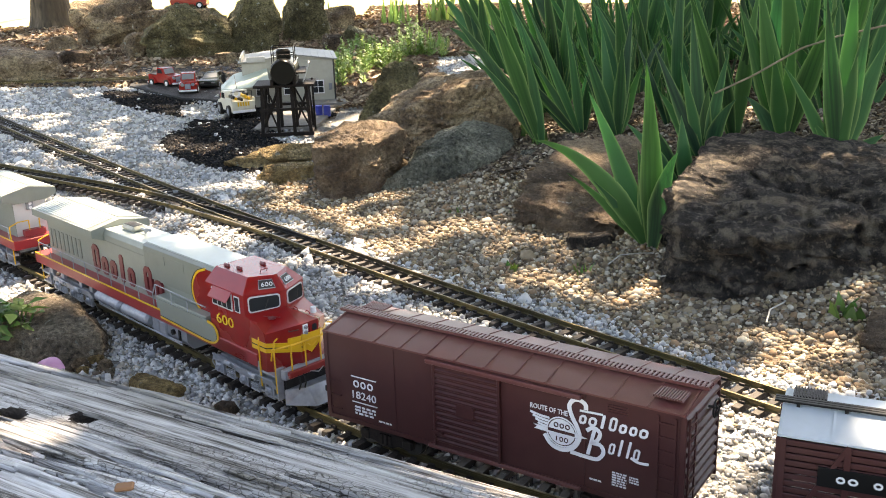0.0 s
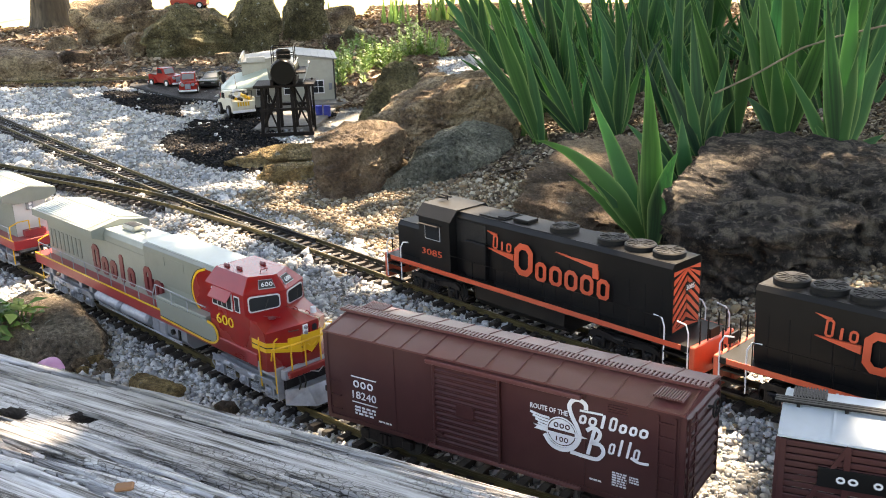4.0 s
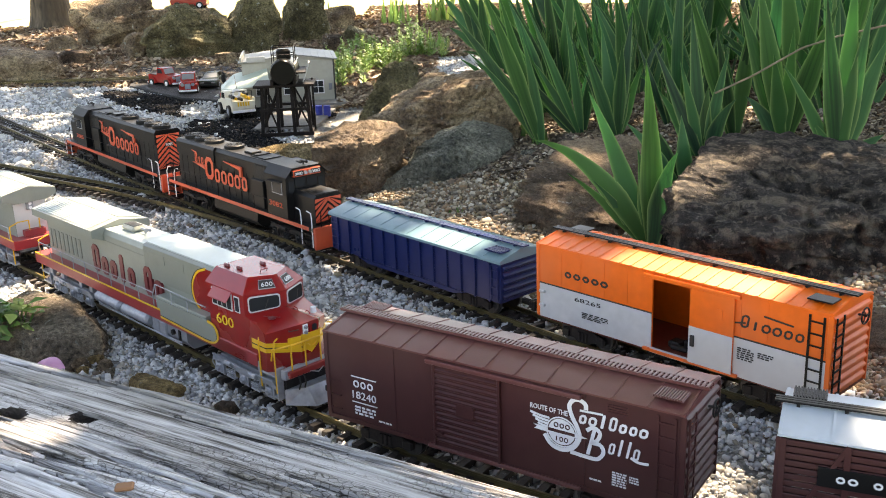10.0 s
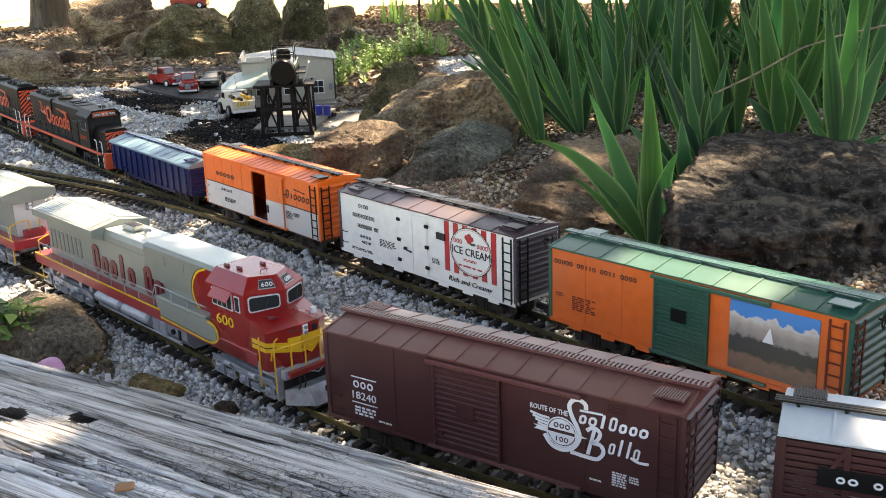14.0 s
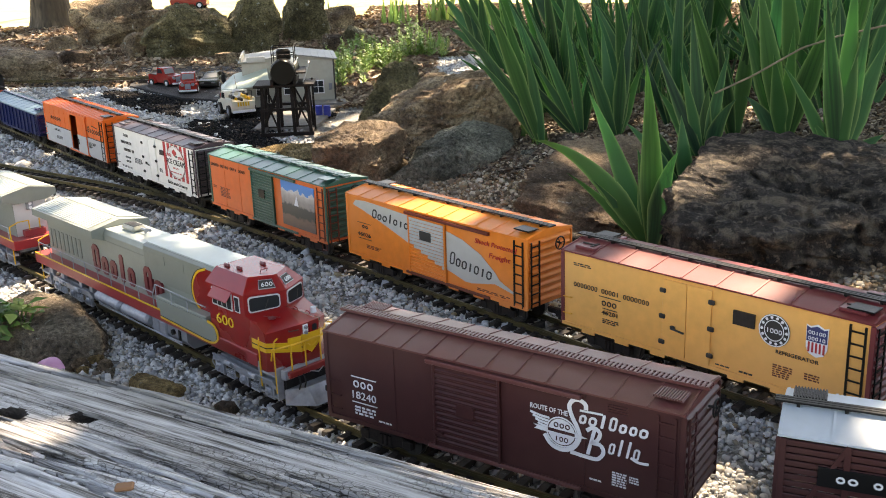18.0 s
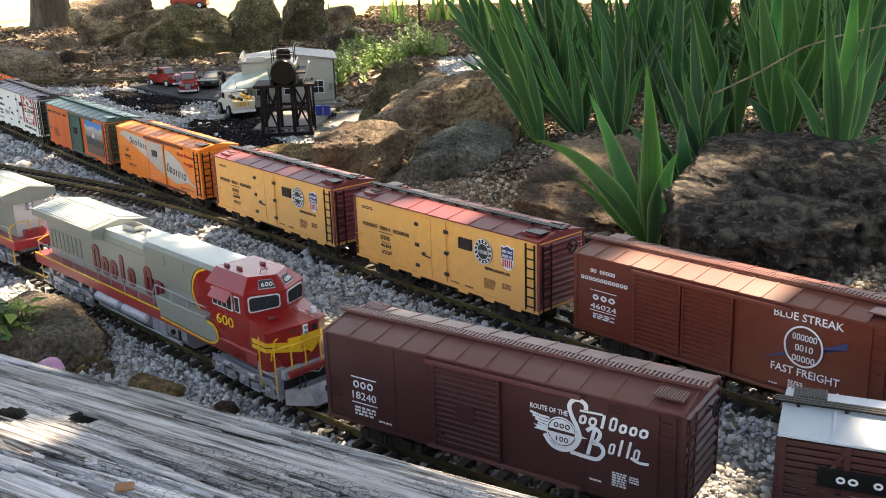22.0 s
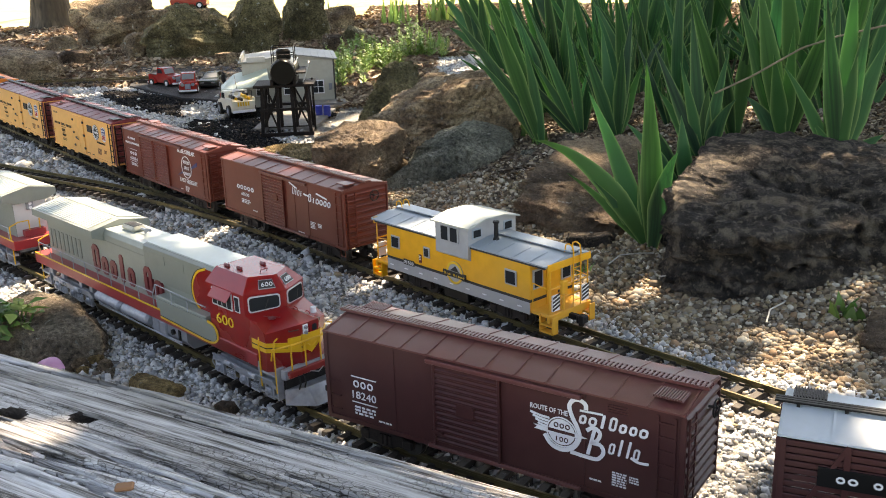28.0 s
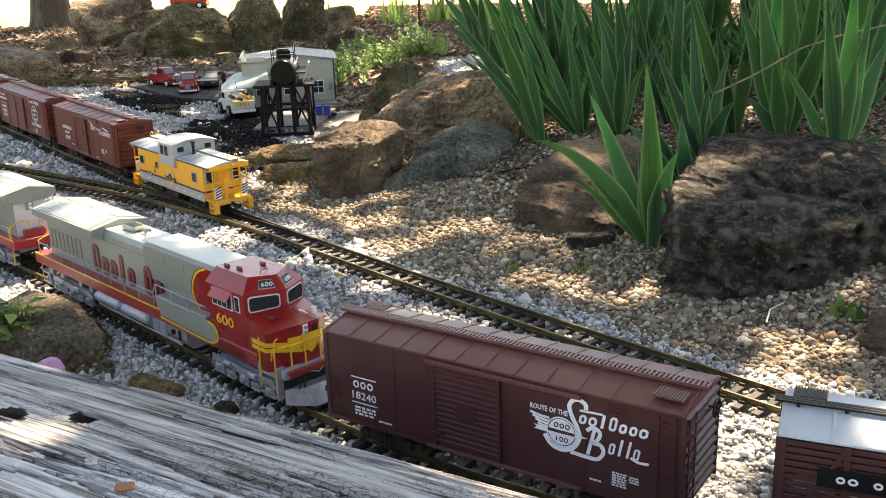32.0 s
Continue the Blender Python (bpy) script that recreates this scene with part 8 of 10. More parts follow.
    for x, y in ((0.203, -0.022), (0.228, -0.018), (0.236, 0.014)):
        part("roof_vent", Mesh().box(x - 0.006, x + 0.006, y - 0.0018, y + 0.0018, 0.157, 0.1595, 0.0008).cyl((x - 0.005, y, 0.1600), (x + 0.005, y, 0.1600), 0.0014, n=6), M_MAROON, t)
    part("roof_lift_ring", Mesh().tube([(0.262, -0.008, 0.157), (0.264, -0.008, 0.161), (0.264, 0.002, 0.161), (0.262, 0.002, 0.157)], 0.0006, 5), M_RED, t)
    def spot(q, u, v):
        a, b, c, d = (Vector(p_) for p_ in q)
        return (a * (1 - u) + b * u) * (1 - v) + (d * (1 - u) + c * u) * v
    def patch(parent, name, q, u0, u1, v0, v1, material, out_, r_=0.0):
        if not r_:
            pts = [spot(q, u0, v0), spot(q, u1, v0), spot(q, u1, v1), spot(q, u0, v1)]
        else:
            ru, rv = r_ * (u1 - u0), r_ * 2 * (v1 - v0)
            pts = []
            for uu, vv, a0 in ((u1 - ru, v0 + rv, -90), (u1 - ru, v1 - rv, 0), (u0 + ru, v1 - rv, 90), (u0 + ru, v0 + rv, 180)):
                pts += [spot(q, uu + ru * math.cos(radians(a0 + e)), vv + rv * math.sin(radians(a0 + e))) for e in (0, 30, 60, 90)]
        return panel(parent, name, pts, material, out_)
    for s in (-1, 1):
        # faces seen from the front, left to right
        glassface = [(0.278, -CWd, 0.1105), (0.300, -0.004, 0.1155), (0.300, -0.004, 0.1385), (0.278, -CWd, 0.1385)] if s < 0 else [(0.300, 0.004, 0.1155), (0.278, CWd, 0.1105), (0.278, CWd, 0.1385), (0.300, 0.004, 0.1385)]
        u0, u1 = (0.10, 0.97) if s < 0 else (0.03, 0.90)
        patch(cab, "windscreen_frame", glassface, u0, u1, 0.08, 0.90, M_SILVER, 0.0012, 0.10)
        patch(cab, "windscreen", glassface, u0 + 0.035, u1 - 0.035, 0.15, 0.83, M_GLASS, 0.0018, 0.10)
        part("windscreen_wiper", Mesh().tube([spot(glassface, 0.5, 0.1) + Vector((0.003, 0, 0)), spot(glassface, 0.62, 0.7) + Vector((0.003, 0, 0))], 0.0005, 5), M_INK, cab)
        slope_ = [low[1], low[2], high[2], high[1]] if s < 0 else [low[3], low[4], high[4], high[3]]
        v0, v1 = 0.26, 0.72
        u0, u1 = (0.42, 0.88) if s < 0 else (0.10, 0.56)
        patch(cab, "number_board_frame", slope_, u0 - 0.014, u1 + 0.014, v0 - 0.035, v1 + 0.035, M_GREYSTRIPE, 0.0009)
        patch(cab, "number_board", slope_, u0, u1, v0, v1, M_INK, 0.0014)
        if numbered:
            ob = lettering("600", 0.0062, 0, 0, 0, M_WHITEINK, cab, 0.0150)
            a_, b_, c_ = spot(slope_, u0, v0), spot(slope_, u1, v0), spot(slope_, u0, v1)
            ex = (b_ - a_).normalized()
            ez = ex.cross(c_ - a_).normalized()
            ey = ez.cross(ex)
            at_ = a_ + (b_ - a_) * 0.16 + (c_ - a_) * 0.18 + ez * 0.0018
            ob.matrix_basis = Matrix(((ex.x, ey.x, ez.x, at_.x), (ex.y, ey.y, ez.y, at_.y), (ex.z, ey.z, ez.z, at_.z), (0, 0, 0, 1)))
        y = s * CWd
        if s < 0:
            panel(cab, "side_window_frame", [(0.201, y, 0.110), (0.250, y, 0.110), (0.250, y, 0.135), (0.201, y, 0.135)], M_SILVER, 0.0010)
            for w0, w1 in ((0.203, 0.213), (0.215, 0.224), (0.226, 0.236), (0.238, 0.248)):
                panel(cab, "side_window", [(w0, y, 0.112), (w1, y, 0.112), (w1, y, 0.133), (w0, y, 0.133)], M_GLASS, 0.0014)
            panel(cab, "side_window_frame", [(0.2555, y, 0.1115), (0.2675, y, 0.1115), (0.2675, y, 0.1335), (0.2555, y, 0.1335)], M_SILVER, 0.0008)
            panel(cab, "side_window", [(0.257, y, 0.113), (0.266, y, 0.113), (0.266, y, 0.132), (0.257, y, 0.132)], M_GLASS, 0.0012)
            aw = hexa(Mesh(), [(0.205, y - 0.010, 0.124), (0.250, y - 0.010, 0.124), (0.250, y, 0.1355), (0.205, y, 0.1355)], [(0.205, y - 0.010, 0.1252), (0.250, y - 0.010, 0.1252), (0.250, y, 0.1367), (0.205, y, 0.1367)])
            part("sunshade", aw, M_REDDECK, cab, smooth_angle=0)
    if numbered:
        lettering("600", 0.0150, 0.207, 0.085, -CWd - 0.0008, M_GOLDINK, cab, 0.042)
    # nose: full width at the cab, a blunt prow in front
    nlow = [(0.276, -CWd, 0.043), (0.318, -CWd, 0.043), (0.350, -0.014, 0.043), (0.350, 0.014, 0.043), (0.318, CWd, 0.043), (0.276, CWd, 0.043)]
    nhigh = [(0.276, -CWd, 0.1115), (0.322, -CWd, 0.0965), (0.353, -0.014, 0.1085), (0.353, 0.014, 0.1085), (0.322, CWd, 0.0965), (0.276, CWd, 0.1115)]
    nm = Mesh().add(nlow + nhigh + [(0.299, 0.0, 0.1165)], [(5, 4, 3, 2, 1, 0)] + [(i, (i + 1) % 6, 6 + (i + 1) % 6, 6 + i) for i in range(6)] + [(6 + i, 6 + (i + 1) % 6, 12) for i in range(6)])
    nose = part("nose", nm, M_RED, t, smooth_angle=10)
    side_f = [nlow[0], nlow[1], nhigh[1], nhigh[0]]
    left_f, mid_f, right_f = ([nlow[k], nlow[k + 1], nhigh[k + 1], nhigh[k]] for k in (1, 2, 3))
    for k, (z0, z1, m_) in enumerate(((0.0705, 0.0762, M_YELLOW), (0.0762, 0.0778, M_INK), (0.0778, 0.0835, M_YELLOW))):
        panel(nose, "nose_stripe", [(0.290, -CWd, z0), (0.3202, -CWd, z0), (0.3208, -CWd, z1), (0.290, -CWd, z1)], m_, 0.0010)
        for fc in (left_f, mid_f, right_f):
            hgt = (fc[3][2] - 0.043, fc[2][2] - 0.043)
            pts = [spot(fc, u, (zz - 0.043) / (hgt[0] * (1 - u) + hgt[1] * u)) for u, zz in ((0.0, z0), (1.0, z0), (1.0, z1), (0.0, z1))]
            panel(nose, "nose_stripe", pts, m_, 0.0010)
    panel(nose, "nose_emblem", [(0.3517, -0.0138, 0.078), (0.3515, 0.0, 0.066), (0.3517, 0.0138, 0.078), (0.3524, 0.0138, 0.094), (0.3524, -0.0138, 0.094)], M_YELLOW, 0.0018)
    patch(nose, "nose_emblem", left_f, 0.62, 1.0, 0.48, 0.76, M_YELLOW, 0.0016)
    patch(nose, "nose_emblem", right_f, 0.0, 0.38, 0.48, 0.76, M_YELLOW, 0.0016)
    patch(nose, "headlight_plate", mid_f, 0.10, 0.36, 0.76, 0.97, M_WHITEINK, 0.0016)
    for v in (0.81, 0.92):
        c_ = spot(mid_f, 0.23, v)
        part("headlight", Mesh().cyl(c_, c_ + Vector((0.0035, 0, 0)), 0.0026, n=12), M_SILVERIRON, nose)
        part("headlight", Mesh().cyl(c_ + Vector((0.0035, 0, 0)), c_ + Vector((0.0042, 0, 0)), 0.0019, n=12), M_PALEGLASS, nose)
    patch(nose, "nose_door", mid_f, 0.46, 0.98, 0.30, 0.97, M_RED, 0.0012)
    patch(nose, "door_window", mid_f, 0.60, 0.86, 0.80, 0.93, M_GLASS, 0.0018, 0.2)
    part("nose_grab", Mesh().tube([(0.343, -0.026, 0.1005), (0.346, -0.027, 0.1005), (0.352, -0.018, 0.1015), (0.350, -0.016, 0.1015)], 0.0006, 5), M_INK, t)
    part("nose_hatch", Mesh().box(0.303, 0.311, -0.030, -0.022, 0.1075, 0.1105, 0.0008).tube([(0.298, -0.032, 0.111), (0.318, -0.020, 0.111)], 0.0005, 5), M_MAROON, t)
    part("nose_lift_ring", Mesh().tube([(0.312, 0.006, 0.1135), (0.313, 0.006, 0.1175), (0.320, 0.006, 0.1165), (0.320, 0.006, 0.1125)], 0.0006, 5).tube([(0.330, 0.012, 0.1115), (0.331, 0.012, 0.1150), (0.338, 0.012, 0.1140), (0.338, 0.012, 0.1105)], 0.0006, 5), M_RED, t)
    part("nose_beacon", Mesh().cyl((0.322, 0.030, 0.105), (0.322, 0.030, 0.1125), 0.004, 0.0036, n=12), M_WHITEINK, t)
    # pilot, steps and plough
    part("front_platform", Mesh().box(0.310, 0.362, -0.042, 0.042, 0.044, 0.052, 0.0008), M_RED, t)
    part("pilot_beam", Mesh().box(0.346, 0.356, -0.046, 0.046, 0.041, 0.054, 0.001), M_SILVERIRON, t)
    # Added black plate that stands for the shade in the recess behind the plough.
    part("plough_backing", Mesh().box(0.343, 0.349, -0.040, 0.040, 0.010, 0.041), M_IRON, t, smooth_angle=0)
    for y in (-0.030, -0.022, 0.022, 0.030):
        part("air_hose", Mesh().tube([(0.357, y, 0.046), (0.364, y, 0.044), (0.368, y * 1.04, 0.036), (0.366, y * 1.08, 0.028)], 0.0011, 5), M_IRON, t)
    part("uncoupling_lever", Mesh().tube([(0.359, -0.044, 0.047), (0.361, -0.012, 0.046), (0.365, 0.0, 0.042), (0.361, 0.012, 0.046), (0.359, 0.044, 0.047)], 0.0008, 5), M_SILVERIRON, t)
    pl = Mesh()
    hexa(pl, [(0.352, -0.046, 0.006), (0.384, -0.020, 0.006), (0.384, 0.020, 0.006), (0.352, 0.046, 0.006)], [(0.350, -0.044, 0.026), (0.368, -0.022, 0.028), (0.368, 0.022, 0.028), (0.350, 0.044, 0.026)])
    part("snow_plough", pl, M_SILVERIRON, t, smooth_angle=10)
    for s in (-1, 1):
        y = s * 0.043
        for k in range(3):
            part("step", Mesh().box(0.302, 0.340, y - 0.006, y + 0.006, 0.012 + k * 0.014, 0.0145 + k * 0.014, 0.0004), M_SILVERIRON, t)
        part("step_side", Mesh().box(0.300, 0.303, y - 0.006, y + 0.006, 0.010, 0.054), M_SILVERIRON, t, smooth_angle=0)
        part("step_side", Mesh().box(0.339, 0.342, y - 0.006, y + 0.006, 0.010, 0.054), M_SILVERIRON, t, smooth_angle=0)
        for x in (0.306, 0.340):
            part("grab_rail", Mesh().tube([(x, s * 0.049, 0.020), (x, s * 0.049, 0.082), (x - 0.002, s * 0.046, 0.090), (x - 0.004, s * 0.040, 0.092)], 0.0011, 6), M_YELLOW, t)
    fr = 0.356
    for y in (-0.034, -0.012, 0.012, 0.034):
        part("front_rail_post", Mesh().cyl((fr, y, 0.052), (fr, y, 0.086), 0.0011, n=6), M_YELLOW, t)
    part("front_rail", Mesh().tube([(0.330, -0.0475, 0.062), (0.334, -0.0475, 0.078), (fr, -0.034, 0.086), (fr, 0.034, 0.086), (0.334, 0.0475, 0.078)], 0.0012, 6), M_YELLOW, t)
    part("rail_chain", Mesh().tube([(fr, -0.012 + 0.024 * k / 8, 0.086 - 0.010 * math.sin(math.pi * k / 8)) for k in range(9)], 0.0007, 5), M_YELLOW, t)
    railing(t, -0.380, 0.030, -0.0485, 0.0605, 0.086, 10, M_SILVERIRON)
    railing(t, -0.380, 0.180, 0.0485, 0.0605, 0.086, 12, M_SILVERIRON)
    part("handrail", Mesh().tube([(0.030, -0.0485, 0.0835), (0.040, -0.0485, 0.101), (0.180, -0.0485, 0.099)], 0.0008, 5), M_SILVERIRON, t)
    for x in (0.040, 0.085, 0.13):
        part("rail_post", Mesh().cyl((x, -0.0485, 0.0605), (x, -0.0485, 0.100), 0.0008, n=5), M_SILVERIRON, t)
    # rear end
    panel(t, "rear_hood_face", [(-0.3722, 0.030, 0.062), (-0.3722, -0.030, 0.062), (-0.3722, -0.030, 0.138), (-0.3722, 0.030, 0.138)], M_SILVER, 0.0008)
    part("rear_light", Mesh().box(-0.377, -0.372, -0.007, 0.007, 0.112, 0.128, 0.001), M_SILVERIRON, t)
    for z in (0.116, 0.124):
        part("headlight", Mesh().cyl((-0.3765, 0, z), (-0.379, 0, z), 0.003, n=10), M_WHITEINK, t)
    part("rear_sand_box", Mesh().box(-0.386, -0.3725, -0.02, 0.02, 0.060, 0.075, 0.001), M_REDDECK, t)
    for s in (-1, 1):
        part("rear_rail", Mesh().tube([(-0.384, s * 0.047, 0.015), (-0.384, s * 0.047, 0.088), (-0.384, s * 0.030, 0.094), (-0.384, s * 0.010, 0.094), (-0.384, s * 0.010, 0.062)], 0.0011, 6), M_YELLOW, t)
        part("rear_steps", Mesh().box(-0.384, -0.352, s * 0.043 - 0.005, s * 0.043 + 0.005, 0.012, 0.016).box(-0.384, -0.352, s * 0.043 - 0.005, s * 0.043 + 0.005, 0.030, 0.034).box(-0.354, -0.351, s * 0.043 - 0.005, s * 0.043 + 0.005, 0.012, 0.050), M_SILVERIRON, t, smooth_angle=0)
    return t


SF = warbonnet("locomotive", "parked red and silver model diesel locomotive with yellow stripes")
x, y, a = on(SIDING, -0.665)
SF.matrix_basis = pose(x, y, SIDING_Z, 0, 0, math.degrees(a))
SF2 = warbonnet("locomotive", "second parked red and silver model diesel coupled tail to tail", False)
x, y, a = on(SIDING, -1.565)
SF2.matrix_basis = pose(x, y, SIDING_Z, 0, 0, math.degrees(a) + 180)


def black_diesel(number, label, flip):
    """Black road switcher with orange bands; flip: its cab leads towards -x, and the marks are laid so that they read on the -y side."""
    t = thing("locomotive", label, "locomotive", group="locomotives of the moving train")
    g = -1 if flip else 1
    X = lambda v: g * v
    def bx(x0, x1, y0, y1, z0, z1, c=0.0):
        return Mesh().box(min(X(x0), X(x1)), max(X(x0), X(x1)), y0, y1, z0, z1, c)
    def pr(prof, x0, x1):
        return Mesh().prism(prof, min(X(x0), X(x1)), max(X(x0), X(x1)), "x")
    HW, DW = 0.030, 0.0475
    part("deck", bx(-0.300, 0.300, -DW, DW, 0.046, 0.0545, 0.0008), M_BLACK, t)
    for s in (-1, 1):
        part("deck_stripe", bx(-0.288, 0.288, s * DW - 0.0007, s * DW + 0.0007, 0.0475, 0.0545), M_LOCOORANGE, t, smooth_angle=0)
    part("fuel_tank", Mesh().prism([(-0.040, 0.046), (-0.042, 0.024), (-0.030, 0.012), (0.030, 0.012), (0.042, 0.024), (0.040, 0.046)][::-1], -0.09, 0.09, "x"), M_BLACK, t, smooth_angle=20)
    for s in (-1, 1):
        power_truck(t, s * 0.190, 0.045, (-0.042, 0.042), M_IRON, 0.035)
        coupler(t, s * 0.290, s)
    prof = [(-HW, 0.0545), (HW, 0.0545), (HW, 0.143), (HW - 0.005, 0.150), (-HW + 0.005, 0.150), (-HW, 0.143)]
    hood = part("hood", pr(prof, -0.262, 0.142), M_BLACK, t, smooth_angle=20)
    part("hood_top", bx(-0.260, 0.140, -HW + 0.0045, HW - 0.0045, 0.1497, 0.1512, 0.0004), M_BLACKROOF, hood)
    part("radiator_housing", pr([(-HW - 0.003, 0.118), (HW + 0.003, 0.118), (HW + 0.003, 0.145), (HW - 0.002, 0.151), (-HW + 0.002, 0.151), (-HW - 0.003, 0.145)], -0.262, -0.090), M_BLACK, t, smooth_angle=20)
    for x in (-0.234, -0.188, -0.142, -0.055):
        f = part("roof_fan", Mesh().cyl((X(x), 0, 0.151), (X(x), 0, 0.1575), 0.0215, n=24).cyl((X(x), 0, 0.1575), (X(x), 0, 0.159), 0.0215, 0.0195, n=24), M_BLACKROOF, t)
        grid = Mesh()
        for k in range(12):
            a = k * math.pi / 6
            grid.box(0.003, 0.018, -0.0008, 0.0008, 0, 0.0009, 0, Matrix.Translation((X(x), 0, 0.159)) @ pose(0, 0, 0, 0, 0, math.degrees(a)))
        part("fan_grille", grid, M_BLACKROOF, f, smooth_angle=0)
    part("exhaust_stack", bx(0.006, 0.036, -0.012, 0.012, 0.151, 0.156, 0.001), M_BLACK, t)
    part("roof_hatch", bx(0.045, 0.100, -0.020, 0.020, 0.1512, 0.153, 0.0005), M_BLACKROOF, t)
    part("sand_filler", bx(0.048, 0.064, -0.016, 0.016, 0.153, 0.155, 0.0005), M_IRON, t)
    part("air_intake", bx(0.075, 0.140, -HW - 0.0015, HW + 0.0015, 0.105, 0.140), M_IRON, t, smooth_angle=0)
    part("side_cabinet", bx(0.070, 0.115, -HW - 0.008, -HW, 0.0545, 0.112, 0.001), M_BLACK, t)
    seams = Mesh()
    for k in range(13):
        x = -0.245 + k * 0.026
        seams.add(*(lambda q: (q.v, q.f))(bx(x - 0.0005, x + 0.0005, -HW - 0.0006, -HW, 0.058, 0.116)))
    part("hood_door_seams", seams, M_BLACKROOF, t, smooth_angle=0)
    # cab
    CWd = 0.0455
    cab = part("cab", pr([(-CWd, 0.0545), (CWd, 0.0545), (CWd, 0.136), (0.031, 0.152), (-0.031, 0.152), (-CWd, 0.136)], 0.142, 0.214), M_BLACK, t, smooth_angle=15)
    part("cab_roof", pr([(-CWd - 0.0016, 0.1352), (-CWd - 0.0016, 0.1368), (-0.0315, 0.1538), (0.0315, 0.1538), (CWd + 0.0016, 0.1368), (CWd + 0.0016, 0.1352), (0.031, 0.1518), (-0.031, 0.1518)], 0.138, 0.219), M_BLACKROOF, cab, smooth_angle=15)
    for s in (-1, 1):
        part("side_window_frame", bx(0.1635, 0.1995, s * CWd - 0.0006, s * CWd + 0.0006, 0.1005, 0.1255), M_GREYSTRIPE, cab, smooth_angle=0)
        part("side_window", bx(0.165, 0.198, s * CWd - 0.0009, s * CWd + 0.0009, 0.102, 0.124), M_GLASS, cab, smooth_angle=0)
        part("sunshade", bx(0.160, 0.203, min(s * CWd, s * (CWd + 0.011)), max(s * CWd, s * (CWd + 0.011)), 0.126, 0.1275), M_BLACKROOF, cab, smooth_angle=0)
        part("front_window", bx(0.2135, 0.2150, s * 0.034 - 0.006, s * 0.034 + 0.006, 0.105, 0.128), M_GLASS, cab, smooth_angle=0)
        part("front_window", bx(0.2135, 0.2150, s * 0.014 - 0.011, s * 0.014 + 0.011, 0.116, 0.132), M_GLASS, cab, smooth_angle=0)
    part("number_box", bx(0.206, 0.222, -0.031, 0.031, 0.136, 0.149, 0.001), M_LOCOORANGE, cab)
    for s in (-1, 1):
        part("number_board", bx(0.2215, 0.2228, s * 0.019 - 0.010, s * 0.019 + 0.010, 0.138, 0.147), M_INK, cab, smooth_angle=0)
        part("number_board", bx(0.208, 0.220, s * 0.0313 - 0.0006, s * 0.0313 + 0.0006, 0.138, 0.147), M_INK, cab, smooth_angle=0)
    for y in (-0.005, 0.005):
        part("headlight", Mesh().cyl((X(0.222), y, 0.1425), (X(0.2255), y, 0.1425), 0.0035, n=10), M_GREYSTRIPE, cab)
    part("horn", Mesh().cyl((X(0.20), 0.006, 0.1538), (X(0.20), 0.006, 0.160), 0.0016, n=6).cyl((X(0.19), 0.006, 0.160), (X(0.212), 0.006, 0.160), 0.0014, 0.003, n=8).cyl((X(0.192), -0.004, 0.160), (X(0.208), -0.004, 0.160), 0.0014, 0.003, n=8), M_IRON, t)
    nose = part("nose", pr([(-HW, 0.0545), (HW, 0.0545), (HW, 0.105), (HW - 0.005, 0.111), (-HW + 0.005, 0.111), (-HW, 0.105)], 0.214, 0.286), M_BLACK, t, smooth_angle=20)
    part("nose_top", bx(0.215, 0.285, -HW + 0.004, HW - 0.004, 0.1108, 0.1122, 0.0004), M_BLACKROOF, nose)
    # slanting warning bands on both ends
    for x, z1, who in ((0.286, 0.104, nose), (-0.262, 0.140, hood)):
        s = 1 if X(x) > 0 else -1
        face = X(x)
        k = 0
        z = 0.040
        while z < z1 + 0.04:
            for side in (-1, 1):
                ys = [side * 0.0005, side * (HW - 0.001)]
                q = [(ys[0], z + 0.020), (ys[1], z - 0.006), (ys[1], z + 0.001), (ys[0], z + 0.027)]
                q = [(yy, min(max(zz, 0.058), z1)) for yy, zz in q]
                if max(zz for _, zz in q) - min(zz for _, zz in q) > 0.004:
                    part("warning_band", Mesh().prism(q, min(face, face + s * 0.0008), max(face, face + s * 0.0008), "x"), M_LOCOORANGE, who, smooth_angle=0)
            z += 0.0125
    # side marks, reading on the near side
    tx = -0.178 if not flip else -0.060
    ny = -HW - 0.0036
    glyphs("Rir", tx, 0.109, ny, 0.022, 0.042, M_LOCOORANGE, t, "script_print", lean=0.1, bold=1.15)
    glyphs("B", tx + 0.041, 0.079, ny, 0.049, 0.046, M_LOCOORANGE, t, "script_print", lean=0.05, bold=1.15)
    glyphs("rnnnr", tx + 0.084, 0.077, ny, 0.046, 0.142, M_LOCOORANGE, t, "script_print", lean=0.05, bold=1.25)
    for q in ([(-0.010, 0.1345), (0.008, 0.128), (0.010, 0.1325)], [(-0.010, 0.1075), (0.044, 0.098), (0.044, 0.1075)],
              [(0.126, 0.1285), (0.194, 0.1195), (0.194, 0.105), (0.203, 0.105), (0.203, 0.1262)]):
        part("script_swash", Mesh().prism([(tx + u, v) for u, v in q], ny - 0.0005, ny + 0.003, "y"), M_LOCOORANGE, t, smooth_angle=0)
    nx = 0.150 if not flip else -0.208
    lettering(number, 0.0105, nx, 0.074, -CWd - 0.0006, M_LOCOORANGE, cab, 0.048)
